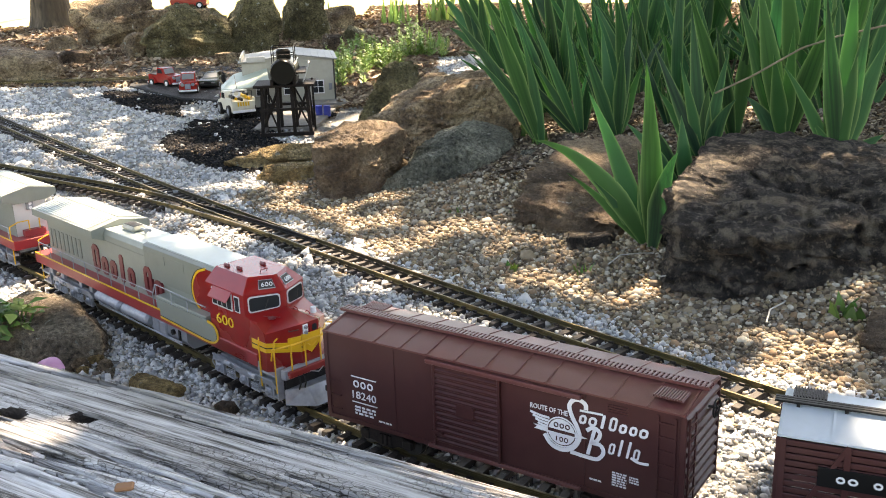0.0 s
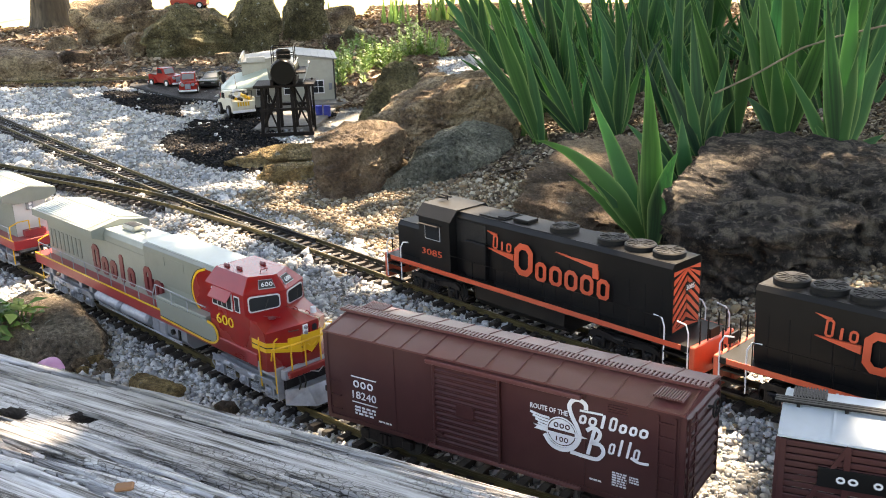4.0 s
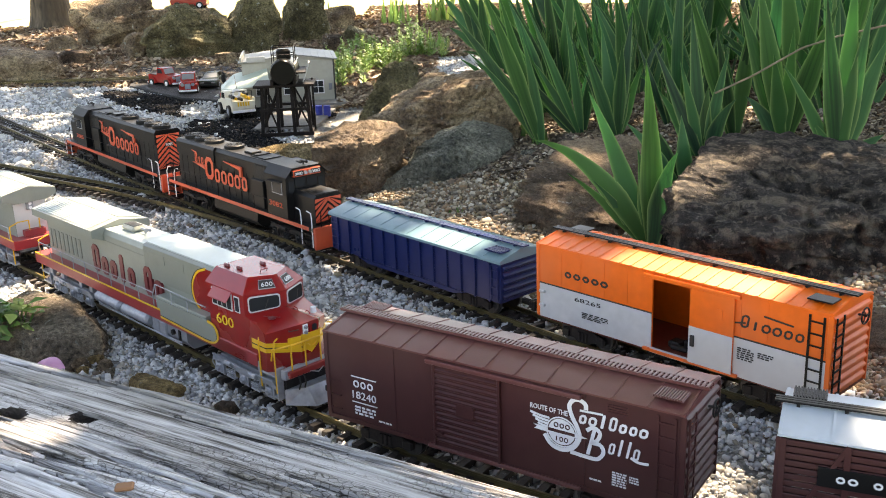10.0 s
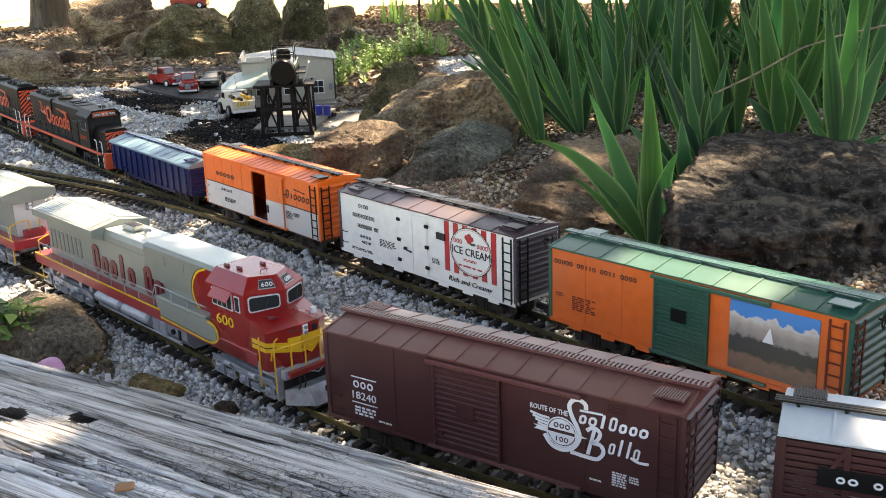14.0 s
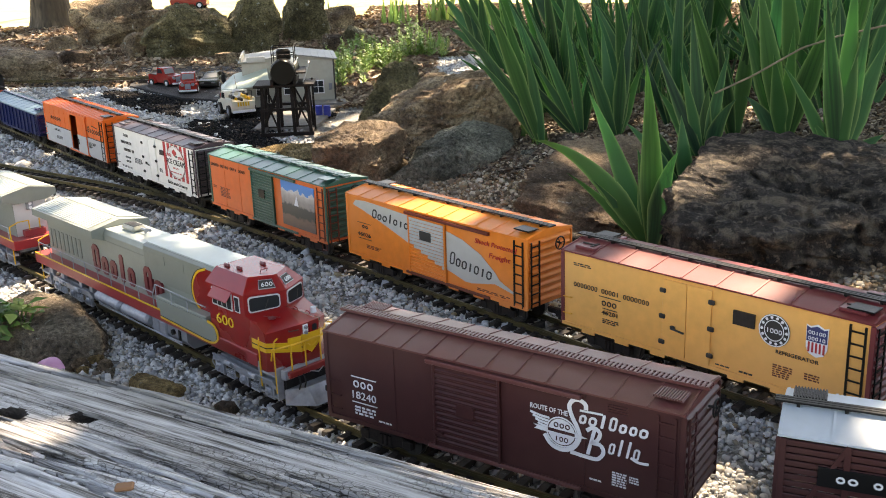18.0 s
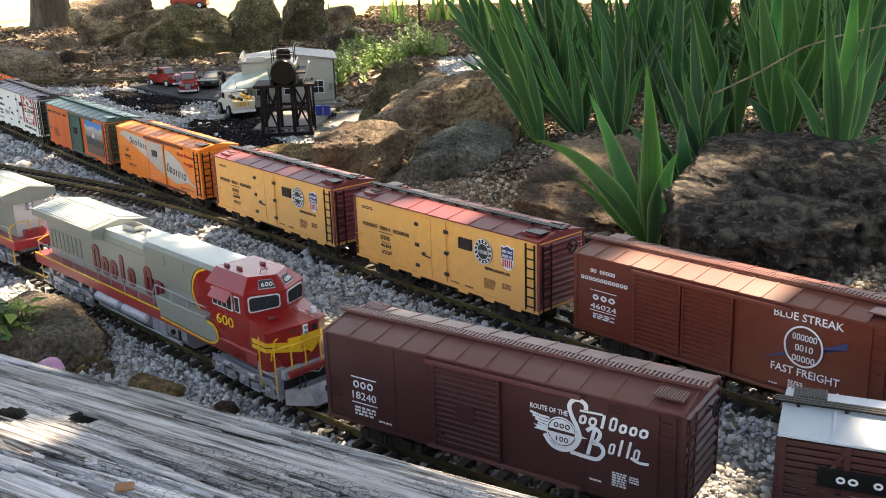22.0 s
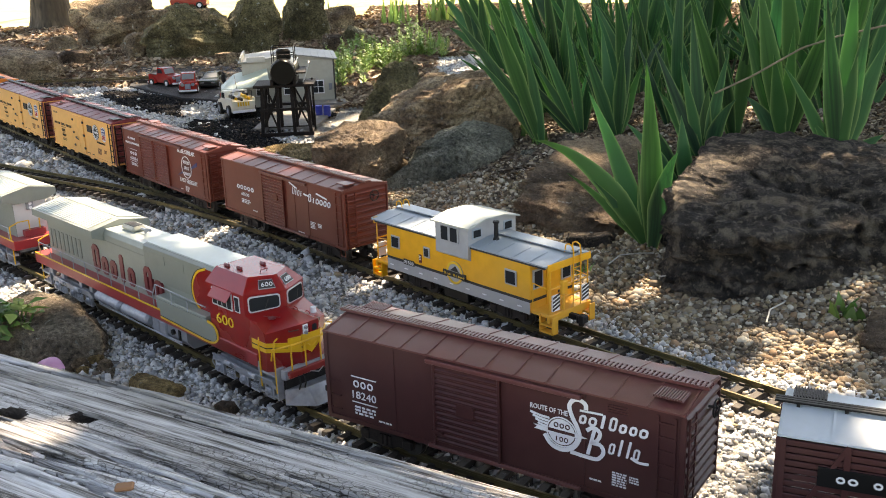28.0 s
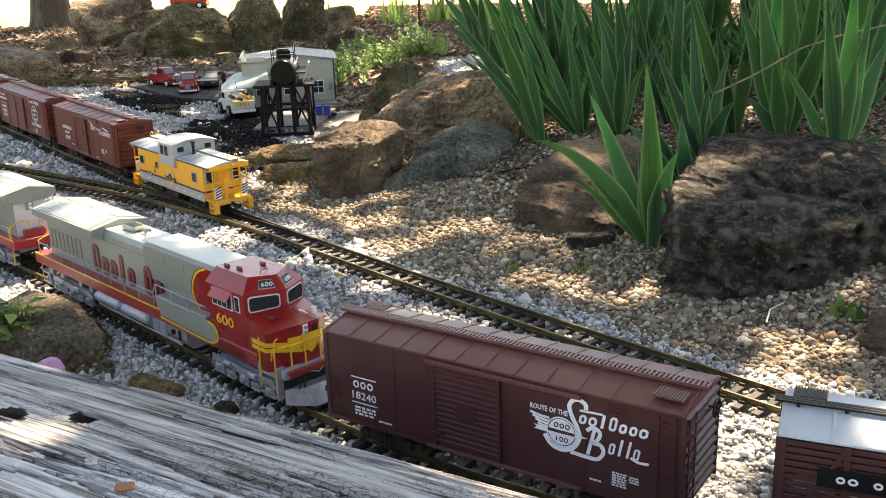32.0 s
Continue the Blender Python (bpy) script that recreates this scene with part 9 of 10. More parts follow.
    for xx, zz, sz in ((0.2229, 0.1398, 0.0055), (-0.2675, 0.113, 0.0065)):
        fx = X(xx)
        if fx > 0:
            ys = (-0.0285, 0.0105) if xx > 0 else (-0.0095,)
            for yy in ys:
                part("number_board", Mesh().box(fx - 0.0004, fx, yy - 0.001, yy + 0.0195, zz - 0.0015, zz + sz + 0.0015), M_INK, t, smooth_angle=0)
                lettering(number, sz, fx + 0.0006, zz, yy, M_WHITEINK, t, 0.0175, face="end")
    # ends: pilots, steps, handrails
    for s in (-1, 1):
        part("pilot", Mesh().box(s * 0.303 - 0.004, s * 0.303 + 0.004, -0.046, 0.046, 0.012, 0.0545, 0.0012).box(s * 0.300 - 0.014, s * 0.300 + 0.006, -0.016, 0.016, 0.012, 0.042, 0.001), M_LOCOORANGE, t)
        for y in (-0.043, 0.043):
            for z in (0.010, 0.024, 0.038):
                part("step", Mesh().box(min(s * 0.262, s * 0.296), max(s * 0.262, s * 0.296), y - 0.005, y + 0.005, z, z + 0.0022), M_BLACK, t, smooth_angle=0)
            for x in (s * 0.262, s * 0.298):
                part("grab_rail", Mesh().tube([(x, y * 1.09, 0.016), (x, y * 1.09, 0.072), (x - s * 0.005, y * 1.05, 0.082), (x - s * 0.018, y * 1.05, 0.084)], 0.0011, 6), M_WHITEINK, t)
        for y in (-0.030, -0.012, 0.012, 0.030):
            part("rail_post", Mesh().cyl((s * 0.304, y, 0.0545), (s * 0.304, y, 0.086), 0.0011, n=5), M_BLACK, t)
        part("drop_step", Mesh().box(s * 0.306 - 0.0015, s * 0.306 + 0.0015, -0.011, 0.011, 0.057, 0.070, 0.0005), M_BLACK, t)
        part("end_hose", Mesh().tube([(s * 0.308, 0.022, 0.04), (s * 0.315, 0.024, 0.028), (s * 0.312, 0.026, 0.014)], 0.0015, 6), M_IRON, t)
    for y in (-0.0465, 0.0465):
        a, b = sorted((X(-0.255), X(0.140)))
        railing(t, a, b, y, 0.0545, 0.083, 9, M_BLACK)
    return t


TRAIN += [(black_diesel("3082", "black model diesel locomotive with vermilion bands, cab trailing", False), -3.0645, 0.19)]
TRAIN += [(black_diesel("3085", "black model diesel locomotive with vermilion bands, cab leading", True), -3.7045, 0.19)]


def caboose():
    t = thing("caboose", "yellow and silver model caboose with wide cupola and end platforms", "caboose", group="cars of the moving train")
    x0, x1, W = -0.168, 0.160, 0.0465
    z0, z1 = 0.031, 0.106
    part("body", Mesh().box(x0, x1, -W, W, z0, z1, 0.001), M_CABOOSE, t)
    for s in (-1, 1):
        y = s * W
        lo, hi = min(y, y + s * 0.0009), max(y, y + s * 0.0009)
        part("silver_band", Mesh().box(x0, x1, lo, hi, z0 - 0.002, 0.0475), M_GREYSTRIPE, t, smooth_angle=0)
        part("black_band", Mesh().box(x0, x1, lo, hi, 0.0475, 0.0515), M_INK, t, smooth_angle=0)
        part("black_band", Mesh().box(x0 - 0.03, x1 + 0.03, lo - 0.001, hi + 0.001, 0.1045, 0.108), M_INK, t, smooth_angle=0)
        for x in np.linspace(x0 + 0.012, x1 - 0.02, 9):
            part("sill_bracket", Mesh().box(x - 0.004, x + 0.004, min(lo, hi) - 0.0012, max(lo, hi) + 0.0012, 0.037, 0.0385), M_WHITEINK, t, smooth_angle=0)
    def window(x, z, w, h, y=-W, m_=M_GREYSTRIPE):
        s = -1 if y < 0 else 1
        f = part("window_frame", Mesh().box(x - w / 2 - 0.0025, x + w / 2 + 0.0025, min(y, y + s * 0.002), max(y, y + s * 0.002), z - h / 2 - 0.0025, z + h / 2 + 0.0025, 0.0006), m_, t)
        part("window_pane", Mesh().box(x - w / 2, x + w / 2, min(y, y + s * 0.0026), max(y, y + s * 0.0026), z - h / 2, z + h / 2), M_GLASS, f, smooth_angle=0)
    for y in (-W, W):
        window(-0.145, 0.079, 0.017, 0.017, y), window(-0.066, 0.077, 0.010, 0.013, y), window(0.122, 0.078, 0.019, 0.019, y)
    # roof with a raised walkway, and side walkways to the cupola
    rx0, rx1 = -0.205, 0.194
    part("roof", Mesh().prism([(-0.050, 0.108), (0.050, 0.108), (0.050, 0.110), (0.010, 0.1165), (-0.010, 0.1165), (-0.050, 0.110)], rx0, rx1, "x"), M_BLUEGREY, t, smooth_angle=15)
    for i in range(13):
        x = rx0 + (rx1 - rx0) * i / 12
        mb = Mesh()
        for s in (-1, 1):
            q = [(s * 0.050, 0.110), (s * 0.010, 0.1165), (s * 0.010, 0.1173), (s * 0.050, 0.1108)]
            mb.prism(q if s < 0 else q[::-1], x - 0.0008, x + 0.0008, "x")
        part("roof_seam", mb, M_BLUEGREY, t, smooth_angle=0)
    for a, b in ((rx0, -0.036), (0.040, rx1)):
        part("running_board", Mesh().box(a, b, 0.004, 0.030, 0.1185, 0.1205, 0.0004).box(a + 0.004, b - 0.004, 0.010, 0.012, 0.114, 0.1185).box(a + 0.004, b - 0.004, 0.024, 0.026, 0.112, 0.1185), M_BLUEGREY, t)
    # cupola
    cw = 0.0525
    part("cupola", Mesh().prism([(-cw, 0.088), (-cw, 0.138), (0, 0.147), (cw, 0.138), (cw, 0.088), (W, 0.084), (-W, 0.084)][::-1], -0.037, 0.037, "x"), M_GREYSTRIPE, t, smooth_angle=15)
    part("cupola_roof", Mesh().prism([(-cw - 0.004, 0.1365), (-cw - 0.004, 0.1385), (-0.02, 0.1470), (0.02, 0.1470), (cw + 0.004, 0.1385), (cw + 0.004, 0.1365), (0.02, 0.1450), (-0.02, 0.1450)], -0.044, 0.044, "x"), M_PALEROOF, t, smooth_angle=15)
    for y in (-cw, cw):
        window(-0.014, 0.122, 0.015, 0.022, y), window(0.007, 0.122, 0.015, 0.022, y)
    for s in (-1, 1):
        for y in (-0.034, 0.034):
            x = s * 0.037
            f = part("window_frame", Mesh().box(min(x, x + s * 0.0016), max(x, x + s * 0.0016), y - 0.010, y + 0.010, 0.118, 0.134, 0.0005), M_BLUEGREY, t)
            part("window_pane", Mesh().box(min(x, x + s * 0.0022), max(x, x + s * 0.0022), y - 0.0075, y + 0.0075, 0.1205, 0.1315), M_GLASS, f, smooth_angle=0)
    part("stove_pipe", Mesh().cyl((0.058, -0.012, 0.113), (0.058, -0.012, 0.142), 0.0035, n=10).cyl((0.058, -0.012, 0.142), (0.058, -0.012, 0.145), 0.0052, n=10).cyl((0.058, -0.012, 0.113), (0.058, -0.012, 0.119), 0.007, 0.004, n=10), M_IRON, t)
    # round badge and number plate
    s_ = -W
    mb = Mesh().prism(disc(0.000, 0.0575, 0.0185, 0.0185)[::-1], -W - 0.0016, -W, "y")
    badge = part("badge", mb, M_GREYSTRIPE, t, smooth_angle=0)
    mb = Mesh()
    a_, b_ = disc(0.0, 0.0575, 0.0185, 0.0185, 28), disc(0.0, 0.0575, 0.0145, 0.0145, 28)
    for i in range(28):
        mb.prism([a_[i], a_[(i + 1) % 28], b_[(i + 1) % 28], b_[i]], -W - 0.0022, -W - 0.001, "y")
    part("badge_ring", mb, M_GOLDINK, badge, smooth_angle=0)
    part("badge_plate", Mesh().box(-0.026, 0.026, -W - 0.0026, -W - 0.001, 0.0500, 0.0590), M_INK, badge, smooth_angle=0)
    glyphs("Bir Rinnr", -0.024, 0.0520, -W - 0.0026, 0.005, 0.048, M_GOLDINK, badge)
    part("badge_peak", Mesh().prism([(-0.010, 0.060), (0.010, 0.060), (0.002, 0.069)], -W - 0.0022, -W - 0.0012, "y"), M_INK, badge, smooth_angle=0)
    part("number_plate", Mesh().box(-0.125, -0.098, -W - 0.0014, -W - 0.0005, 0.0455, 0.0545), M_INK, t, smooth_angle=0)
    lettering("01503", 0.0058, -0.1235, 0.0473, -W - 0.0020, M_WHITEINK, t, 0.024)
    part("side_label", Mesh().box(-0.086, -0.080, -W - 0.0011, -W, 0.056, 0.070), M_MAROON, t, smooth_angle=0)
    bars(3, -0.0855, 0.068, -W - 0.0009, 0.0016, 0.005, M_WHITEINK, t, 71)
    # end platforms
    for s in (-1, 1):
        xe = x1 if s > 0 else x0
        xo = xe + s * 0.034
        part("end_platform", Mesh().box(min(xe, xo), max(xe, xo), -0.045, 0.045, 0.031, 0.036, 0.0006), M_CABOOSE, t)
        part("end_beam", Mesh().box(xo - 0.003, xo + 0.003, -0.046, 0.046, 0.024, 0.036, 0.0008), M_CABOOSE, t)
        part("end_door", Mesh().box(min(xe, xe + s * 0.0015), max(xe, xe + s * 0.0015), -0.012, 0.012, 0.036, 0.100), M_CABOOSE, t, smooth_angle=0)
        for y in (-0.031, 0.031):
            f = part("end_window_frame", Mesh().box(min(xe, xe + s * 0.002), max(xe, xe + s * 0.002), y - 0.011, y + 0.011, 0.066, 0.096, 0.0005), M_GREYSTRIPE, t)
            part("window_pane", Mesh().box(min(xe, xe + s * 0.0026), max(xe, xe + s * 0.0026), y - 0.008, y + 0.008, 0.069, 0.093), M_GLASS, f, smooth_angle=0)
        part("end_band", Mesh().box(min(xe, xe + s * 0.001), max(xe, xe + s * 0.001), -W, W, 0.0475, 0.0515), M_INK, t, smooth_angle=0)
        part("roof_fascia", Mesh().box(xo - 0.0012, xo + 0.0012, -0.047, 0.047, 0.101, 0.112, 0.0005), M_CABOOSE, t)
        for y in (-0.041, 0.041):
            st = Mesh().box(xo - s * 0.003 - 0.013, xo - s * 0.003 + 0.013, y - 0.006, y + 0.006, 0.008, 0.0105)
            st.box(xo - s * 0.003 - 0.013, xo - s * 0.003 + 0.013, y - 0.006, y + 0.006, 0.019, 0.0215)
            st.box(xo - s * 0.003 - 0.013, xo - s * 0.003 - 0.011, y - 0.006, y + 0.006, 0.008, 0.034).box(xo - s * 0.003 + 0.011, xo - s * 0.003 + 0.013, y - 0.006, y + 0.006, 0.008, 0.034)
            part("steps", st, M_CABOOSE, t, smooth_angle=0)
            part("end_post", Mesh().cyl((xo, y, 0.036), (xo, y, 0.110), 0.0012, n=6), M_CABOOSE, t)
            part("side_rail", Mesh().tube([(xe + s * 0.003, y * 1.08, 0.040), (xe + s * 0.003, y * 1.08, 0.078), (xo, y * 1.08, 0.074)], 0.0008, 5), M_CABOOSE, t)
        for z in (0.056, 0.074):
            part("end_rail", Mesh().tube([(xo, -0.041, z), (xo, 0.041, z)], 0.0011, 6), M_CABOOSE, t)
        for y in (0.006, 0.022):
            part("ladder_rail", Mesh().tube([(xo + s * 0.003, y, 0.036), (xo + s * 0.003, y, 0.118), (xo + s * 0.001, y, 0.128), (xo - s * 0.006, y, 0.131), (xo - s * 0.012, y, 0.128), (xo - s * 0.014, y, 0.117)], 0.0011, 6), M_CABOOSE, t)
        for k in range(6):
            z = 0.046 + k * 0.0125
            part("ladder_rung", Mesh().cyl((xo + s * 0.003, 0.006, z), (xo + s * 0.003, 0.022, z), 0.0008, n=5), M_CABOOSE, t)
        part("brake_stand", Mesh().box(xo - 0.004, xo + 0.004, -0.018, -0.006, 0.060, 0.082, 0.002).cyl((xo, -0.012, 0.036), (xo, -0.012, 0.062), 0.002, n=6), M_CABOOSE, t)
        for y in (-0.031, 0.033):
            plate = part("striped_plate", Mesh().box(min(xo, xo + s * 0.003), max(xo, xo + s * 0.003), y - 0.0075, y + 0.0075, 0.040, 0.064), M_WHITEINK, t, smooth_angle=0)
            for k in range(4):
                z = 0.041 + k * 0.0058
                q = [(y - 0.0074, z), (y + 0.0074, z + 0.005), (y + 0.0074, z + 0.008), (y - 0.0074, z + 0.003)]
                part("plate_stripe", Mesh().prism(q, min(xo + s * 0.003, xo + s * 0.0036), max(xo + s * 0.003, xo + s * 0.0036), "x"), M_INK, plate, smooth_angle=0)
        coupler(t, xo, s)
        truck(t, s * 0.105, 0.026)
    part("underframe", Mesh().box(-0.15, 0.15, -0.012, 0.012, 0.020, 0.031).box(-0.055, 0.05, -0.034, 0.034, 0.016, 0.031, 0.002), M_IRON, t)
    part("battery_box", Mesh().box(-0.030, 0.025, -0.044, -0.034, 0.012, 0.030, 0.001), M_BLACK, t)
    return t


TRAIN += [(caboose(), 2.01, 0.105)]


# ---- the village in the cinder yard ----
def G(x, y):
    return float(land(x, y))


def car_wheel(parent, x, y, r, w=0.010, hub=None):
    tyre = part("wheel", Mesh().cyl((x, y - w / 2, r), (x, y + w / 2, r), r, n=18), M_IRON, parent)
    s = -1 if y < 0 else 1
    part("hubcap", Mesh().cyl((x, y + s * w / 2, r), (x, y + s * (w / 2 + 0.0012), r), r * 0.55, r * 0.4, n=14), hub or M_STEEL, tyre)


def toy_pickup(label, m, paint_m, old=True, scale=1.0, bed=True):
    """A rounded old truck; its front is towards +x."""
    t = thing("toy_truck", label, "toy truck", m, group="toy vehicles in the yard")
    W = 0.034 * scale
    S = scale
    prof = [(-0.085, 0.018), (0.085, 0.018), (0.088, 0.036), (0.080, 0.050), (0.035, 0.056), (0.022, 0.082), (-0.016, 0.084), (-0.024, 0.052), (-0.085, 0.052)]
    part("body", Mesh().prism([(a * S, b * S) for a, b in prof], -W * 0.86, W * 0.86, "y"), paint_m, t, smooth_angle=30)
    for x in (-0.054, 0.052):
        for s in (-1, 1):
            fen = Mesh()
            pts = [(x + 0.026 * math.cos(a), 0.016 + 0.026 * math.sin(a)) for a in np.linspace(0, math.pi, 9)]
            fen.prism([(u * S, w * S) for u, w in pts], min(s * W * 0.8, s * W * 1.08), max(s * W * 0.8, s * W * 1.08), "y")
            part("fender", fen, paint_m, t, smooth_angle=40)
            car_wheel(t, x * S, s * W * 1.02, 0.0175 * S, 0.010 * S, M_WHITEINK)
    for s in (-1, 1):
        part("side_window", Mesh().prism([(0.018 * S, 0.060 * S), (0.012 * S, 0.078 * S), (-0.012 * S, 0.079 * S), (-0.016 * S, 0.060 * S)][::-1], s * W * 0.87 - 0.0006, s * W * 0.87 + 0.0006, "y"), M_GLASS, t, smooth_angle=0)
        part("headlight", Mesh().cyl((0.082 * S, s * W * 0.62, 0.042 * S), (0.090 * S, s * W * 0.62, 0.042 * S), 0.007 * S, n=12), M_PALEGLASS, t)
    panel(t, "windscreen", [(0.0345 * S, -W * 0.75, 0.058 * S), (0.0345 * S, W * 0.75, 0.058 * S), (0.0235 * S, W * 0.70, 0.079 * S), (0.0235 * S, -W * 0.70, 0.079 * S)], M_PALEGLASS, 0.001)
    part("grille", Mesh().box(0.086 * S, 0.0905 * S, -W * 0.35, W * 0.35, 0.024 * S, 0.046 * S, 0.002), M_STEEL, t)
    part("bumper", Mesh().box(0.090 * S, 0.0945 * S, -W * 1.05, W * 1.05, 0.014 * S, 0.021 * S, 0.001).box(-0.092 * S, -0.087 * S, -W, W, 0.014 * S, 0.021 * S, 0.001), M_WHITEINK, t)
    if bed:
        part("bed", Mesh().box(-0.083 * S, -0.026 * S, -W * 0.75, W * 0.75, 0.0522 * S, 0.0535 * S), M_IRON, t, smooth_angle=0)
    return t


def toy_car(label, m, paint_m):
    t = thing("toy_car", label, "toy car", m, group="toy vehicles in the yard")
    W = 0.036
    part("body", Mesh().prism([(-0.098, 0.012), (0.098, 0.012), (0.100, 0.028), (0.094, 0.035), (0.040, 0.039), (-0.070, 0.041), (-0.098, 0.036)], -W, W, "y"), paint_m, t, smooth_angle=30)
    c = hexa(Mesh(), [(-0.074, -W * 0.92, 0.040), (0.044, -W * 0.92, 0.038), (0.044, W * 0.92, 0.038), (-0.074, W * 0.92, 0.040)], [(-0.046, -W * 0.74, 0.058), (0.010, -W * 0.74, 0.058), (0.010, W * 0.74, 0.058), (-0.046, W * 0.74, 0.058)])
    part("cabin", c, paint_m, t, smooth_angle=20)
    panel(t, "windscreen", [(0.0425, -W * 0.84, 0.0400), (0.0425, W * 0.84, 0.0400), (0.012, W * 0.68, 0.0565), (0.012, -W * 0.68, 0.0565)], M_PALEGLASS, 0.0012)
    for s in (-1, 1):
        q = [(-0.064, s * W * 0.905, 0.0425), (0.034, s * W * 0.905, 0.0415), (0.006, s * W * 0.765, 0.0565), (-0.044, s * W * 0.765, 0.0565)]
        panel(t, "side_window", q if s < 0 else q[::-1], M_GLASS, 0.0012)
        for x in (-0.060, 0.060):
            car_wheel(t, x, s * W * 0.95, 0.0145)
        part("headlight", Mesh().box(0.096, 0.1012, s * W * 0.62 - 0.008, s * W * 0.62 + 0.008, 0.024, 0.030, 0.001), M_PALEGLASS, t)
    part("bumper", Mesh().box(0.096, 0.103, -W, W, 0.012, 0.020, 0.002).box(-0.103, -0.096, -W, W, 0.012, 0.020, 0.002), M_IRON, t)
    part("grille", Mesh().box(0.098, 0.1012, -W * 0.4, W * 0.4, 0.023, 0.030), M_IRON, t, smooth_angle=0)
    return t


def place(x, y, turn):
    return pose(x, y, G(x, y) + 0.006, 0, 0, turn)


M_TOYRED = paint("toy_red", (0.30, 0.012, 0.010), 0.22)
M_TOYORANGE = paint("toy_red_orange", (0.32, 0.014, 0.010), 0.22)
M_TOYGREEN = paint("toy_dark_green", (0.035, 0.050, 0.042), 0.25)
M_TOYWHITE = paint("toy_cream", (0.62, 0.58, 0.47), 0.35)
M_HOUSE = paint("cream_grey_siding", (0.36, 0.345, 0.29), 0.6)
M_SHEETROOF = paint("grey_sheet_roof", (0.20, 0.21, 0.195), 0.5)
M_LOGBROWN = mat("dark_stained_wood", (0.012, 0.0085, 0.007), 0.7, var=0.4, scale=60, bump=0.2, stretch=(1, 1, 0.15))
M_TANKBLACK = mat("weathered_black_tank", (0.004, 0.0042, 0.004), 0.3, var=0.1, scale=30, bump=0.05)
M_TANKBLACK.node_tree.nodes["Principled BSDF"].inputs["Specular IOR Level"].default_value = 0.14
M_LOGBROWN.node_tree.nodes["Principled BSDF"].inputs["Specular IOR Level"].default_value = 0.2
M_GREENTIN = paint("pale_green_tin", (0.42, 0.48, 0.41), 0.45)
M_CONCRETE = mat("grey_concrete", (0.20, 0.19, 0.175), 0.85, var=0.2, scale=50, bump=0.2)
M_BLUE = paint("cobalt_blue_plastic", (0.012, 0.035, 0.30), 0.35)

# a strip of black asphalt behind the vehicles
def strip(name, pts, lift, material, label):
    mb = Mesh()
    n = len(pts)
    top_ = [(x, y, G(x, y) + lift) for x, y in pts]
    low = [(x, y, G(x, y) - 0.02) for x, y in pts]
    mb.add(low + top_, [tuple(range(n))[::-1], tuple(range(n, 2 * n))] + [(i, (i + 1) % n, n + (i + 1) % n, n + i) for i in range(n)])
    return solo(name, mb, material, label, "yard", kind="structure", smooth_angle=0)


strip("road_apron", [(-1.27, 4.02), (-0.98, 3.72), (-0.72, 3.62), (-0.70, 4.30), (-0.92, 4.55), (-1.38, 4.58)], 0.012, M_ASPHALT, "black asphalt apron behind the toy vehicles")
toy_pickup("red toy flatbed truck parked on the asphalt", place(-1.125, 4.045, -38), M_TOYRED, scale=0.92)
toy_pickup("red-orange rounded toy pickup facing the tracks", place(-0.99, 3.885, -80), M_TOYORANGE, scale=0.95, bed=False)
toy_car("dark green toy saloon car on the asphalt", place(-0.930, 4.03, -88), M_TOYGREEN)
toy_pickup("red toy pickup on the sandstone ledge", pose(-1.225, 5.0, 0.304, 0, 0, 178), M_TOYRED, scale=1.05)

# cream service truck with tools on its back, seen from behind
def service_truck(m):
    t = thing("toy_truck", "cream toy service truck loaded with yellow tools and a white wheel", "toy truck", m, group="toy vehicles in the yard")
    W = 0.040
    part("body", Mesh().prism([(-0.080, 0.020), (0.084, 0.020), (0.086, 0.046), (0.050, 0.056), (0.036, 0.084), (-0.004, 0.084), (-0.010, 0.052), (-0.080, 0.052)], -W, W, "y"), M_TOYWHITE, t, smooth_angle=30)
    for s in (-1, 1):
        part("bed_side", Mesh().box(-0.080, -0.012, s * W - 0.004, s * W + 0.002, 0.050, 0.066, 0.002), M_TOYWHITE, t)
        panel(t, "side_window", [(0.000, s * W, 0.060), (0.038, s * W, 0.060), (0.030, s * W, 0.079), (0.000, s * W, 0.079)][::(1 if s < 0 else -1)], M_GLASS, 0.001)
        for x in (-0.050, 0.055):
            car_wheel(t, x, s * (W + 0.001), 0.021, 0.013)
    part("rear_panel", Mesh().box(-0.084, -0.078, -W, W, 0.030, 0.056, 0.001), M_TOYWHITE, t)
    part("spare_wheel", Mesh().ring((-0.050, 0.012, 0.080), 0.012, 0.004, "x", 16, 6), M_WHITEINK, t)
    for k, (y, z, m_) in enumerate(((-0.026, 0.062, M_YELLOW), (-0.014, 0.070, M_YELLOW), (0.020, 0.064, M_YELLOW), (0.000, 0.060, M_INK), (0.028, 0.070, M_INK), (-0.02, 0.078, M_INK))):
        part("tool", Mesh().box(-0.072, -0.020, y - 0.004, y + 0.004, z - 0.005, z + 0.005, 0.002), m_, t)
    for k in range(5):
        part("yellow_bar", Mesh().box(-0.0862, -0.084, -0.02 + k * 0.009, -0.015 + k * 0.009, 0.040, 0.054), M_YELLOW, t, smooth_angle=0)
    part("bumper", Mesh().box(-0.090, -0.084, -W, W, 0.018, 0.026, 0.001), M_WHITEINK, t)
    part("rack", Mesh().tube([(-0.07, -W + 0.004, 0.066), (-0.07, -W + 0.004, 0.088), (-0.07, W - 0.004, 0.088), (-0.07, W - 0.004, 0.066)], 0.0014, 6), M_INK, t)
    return t


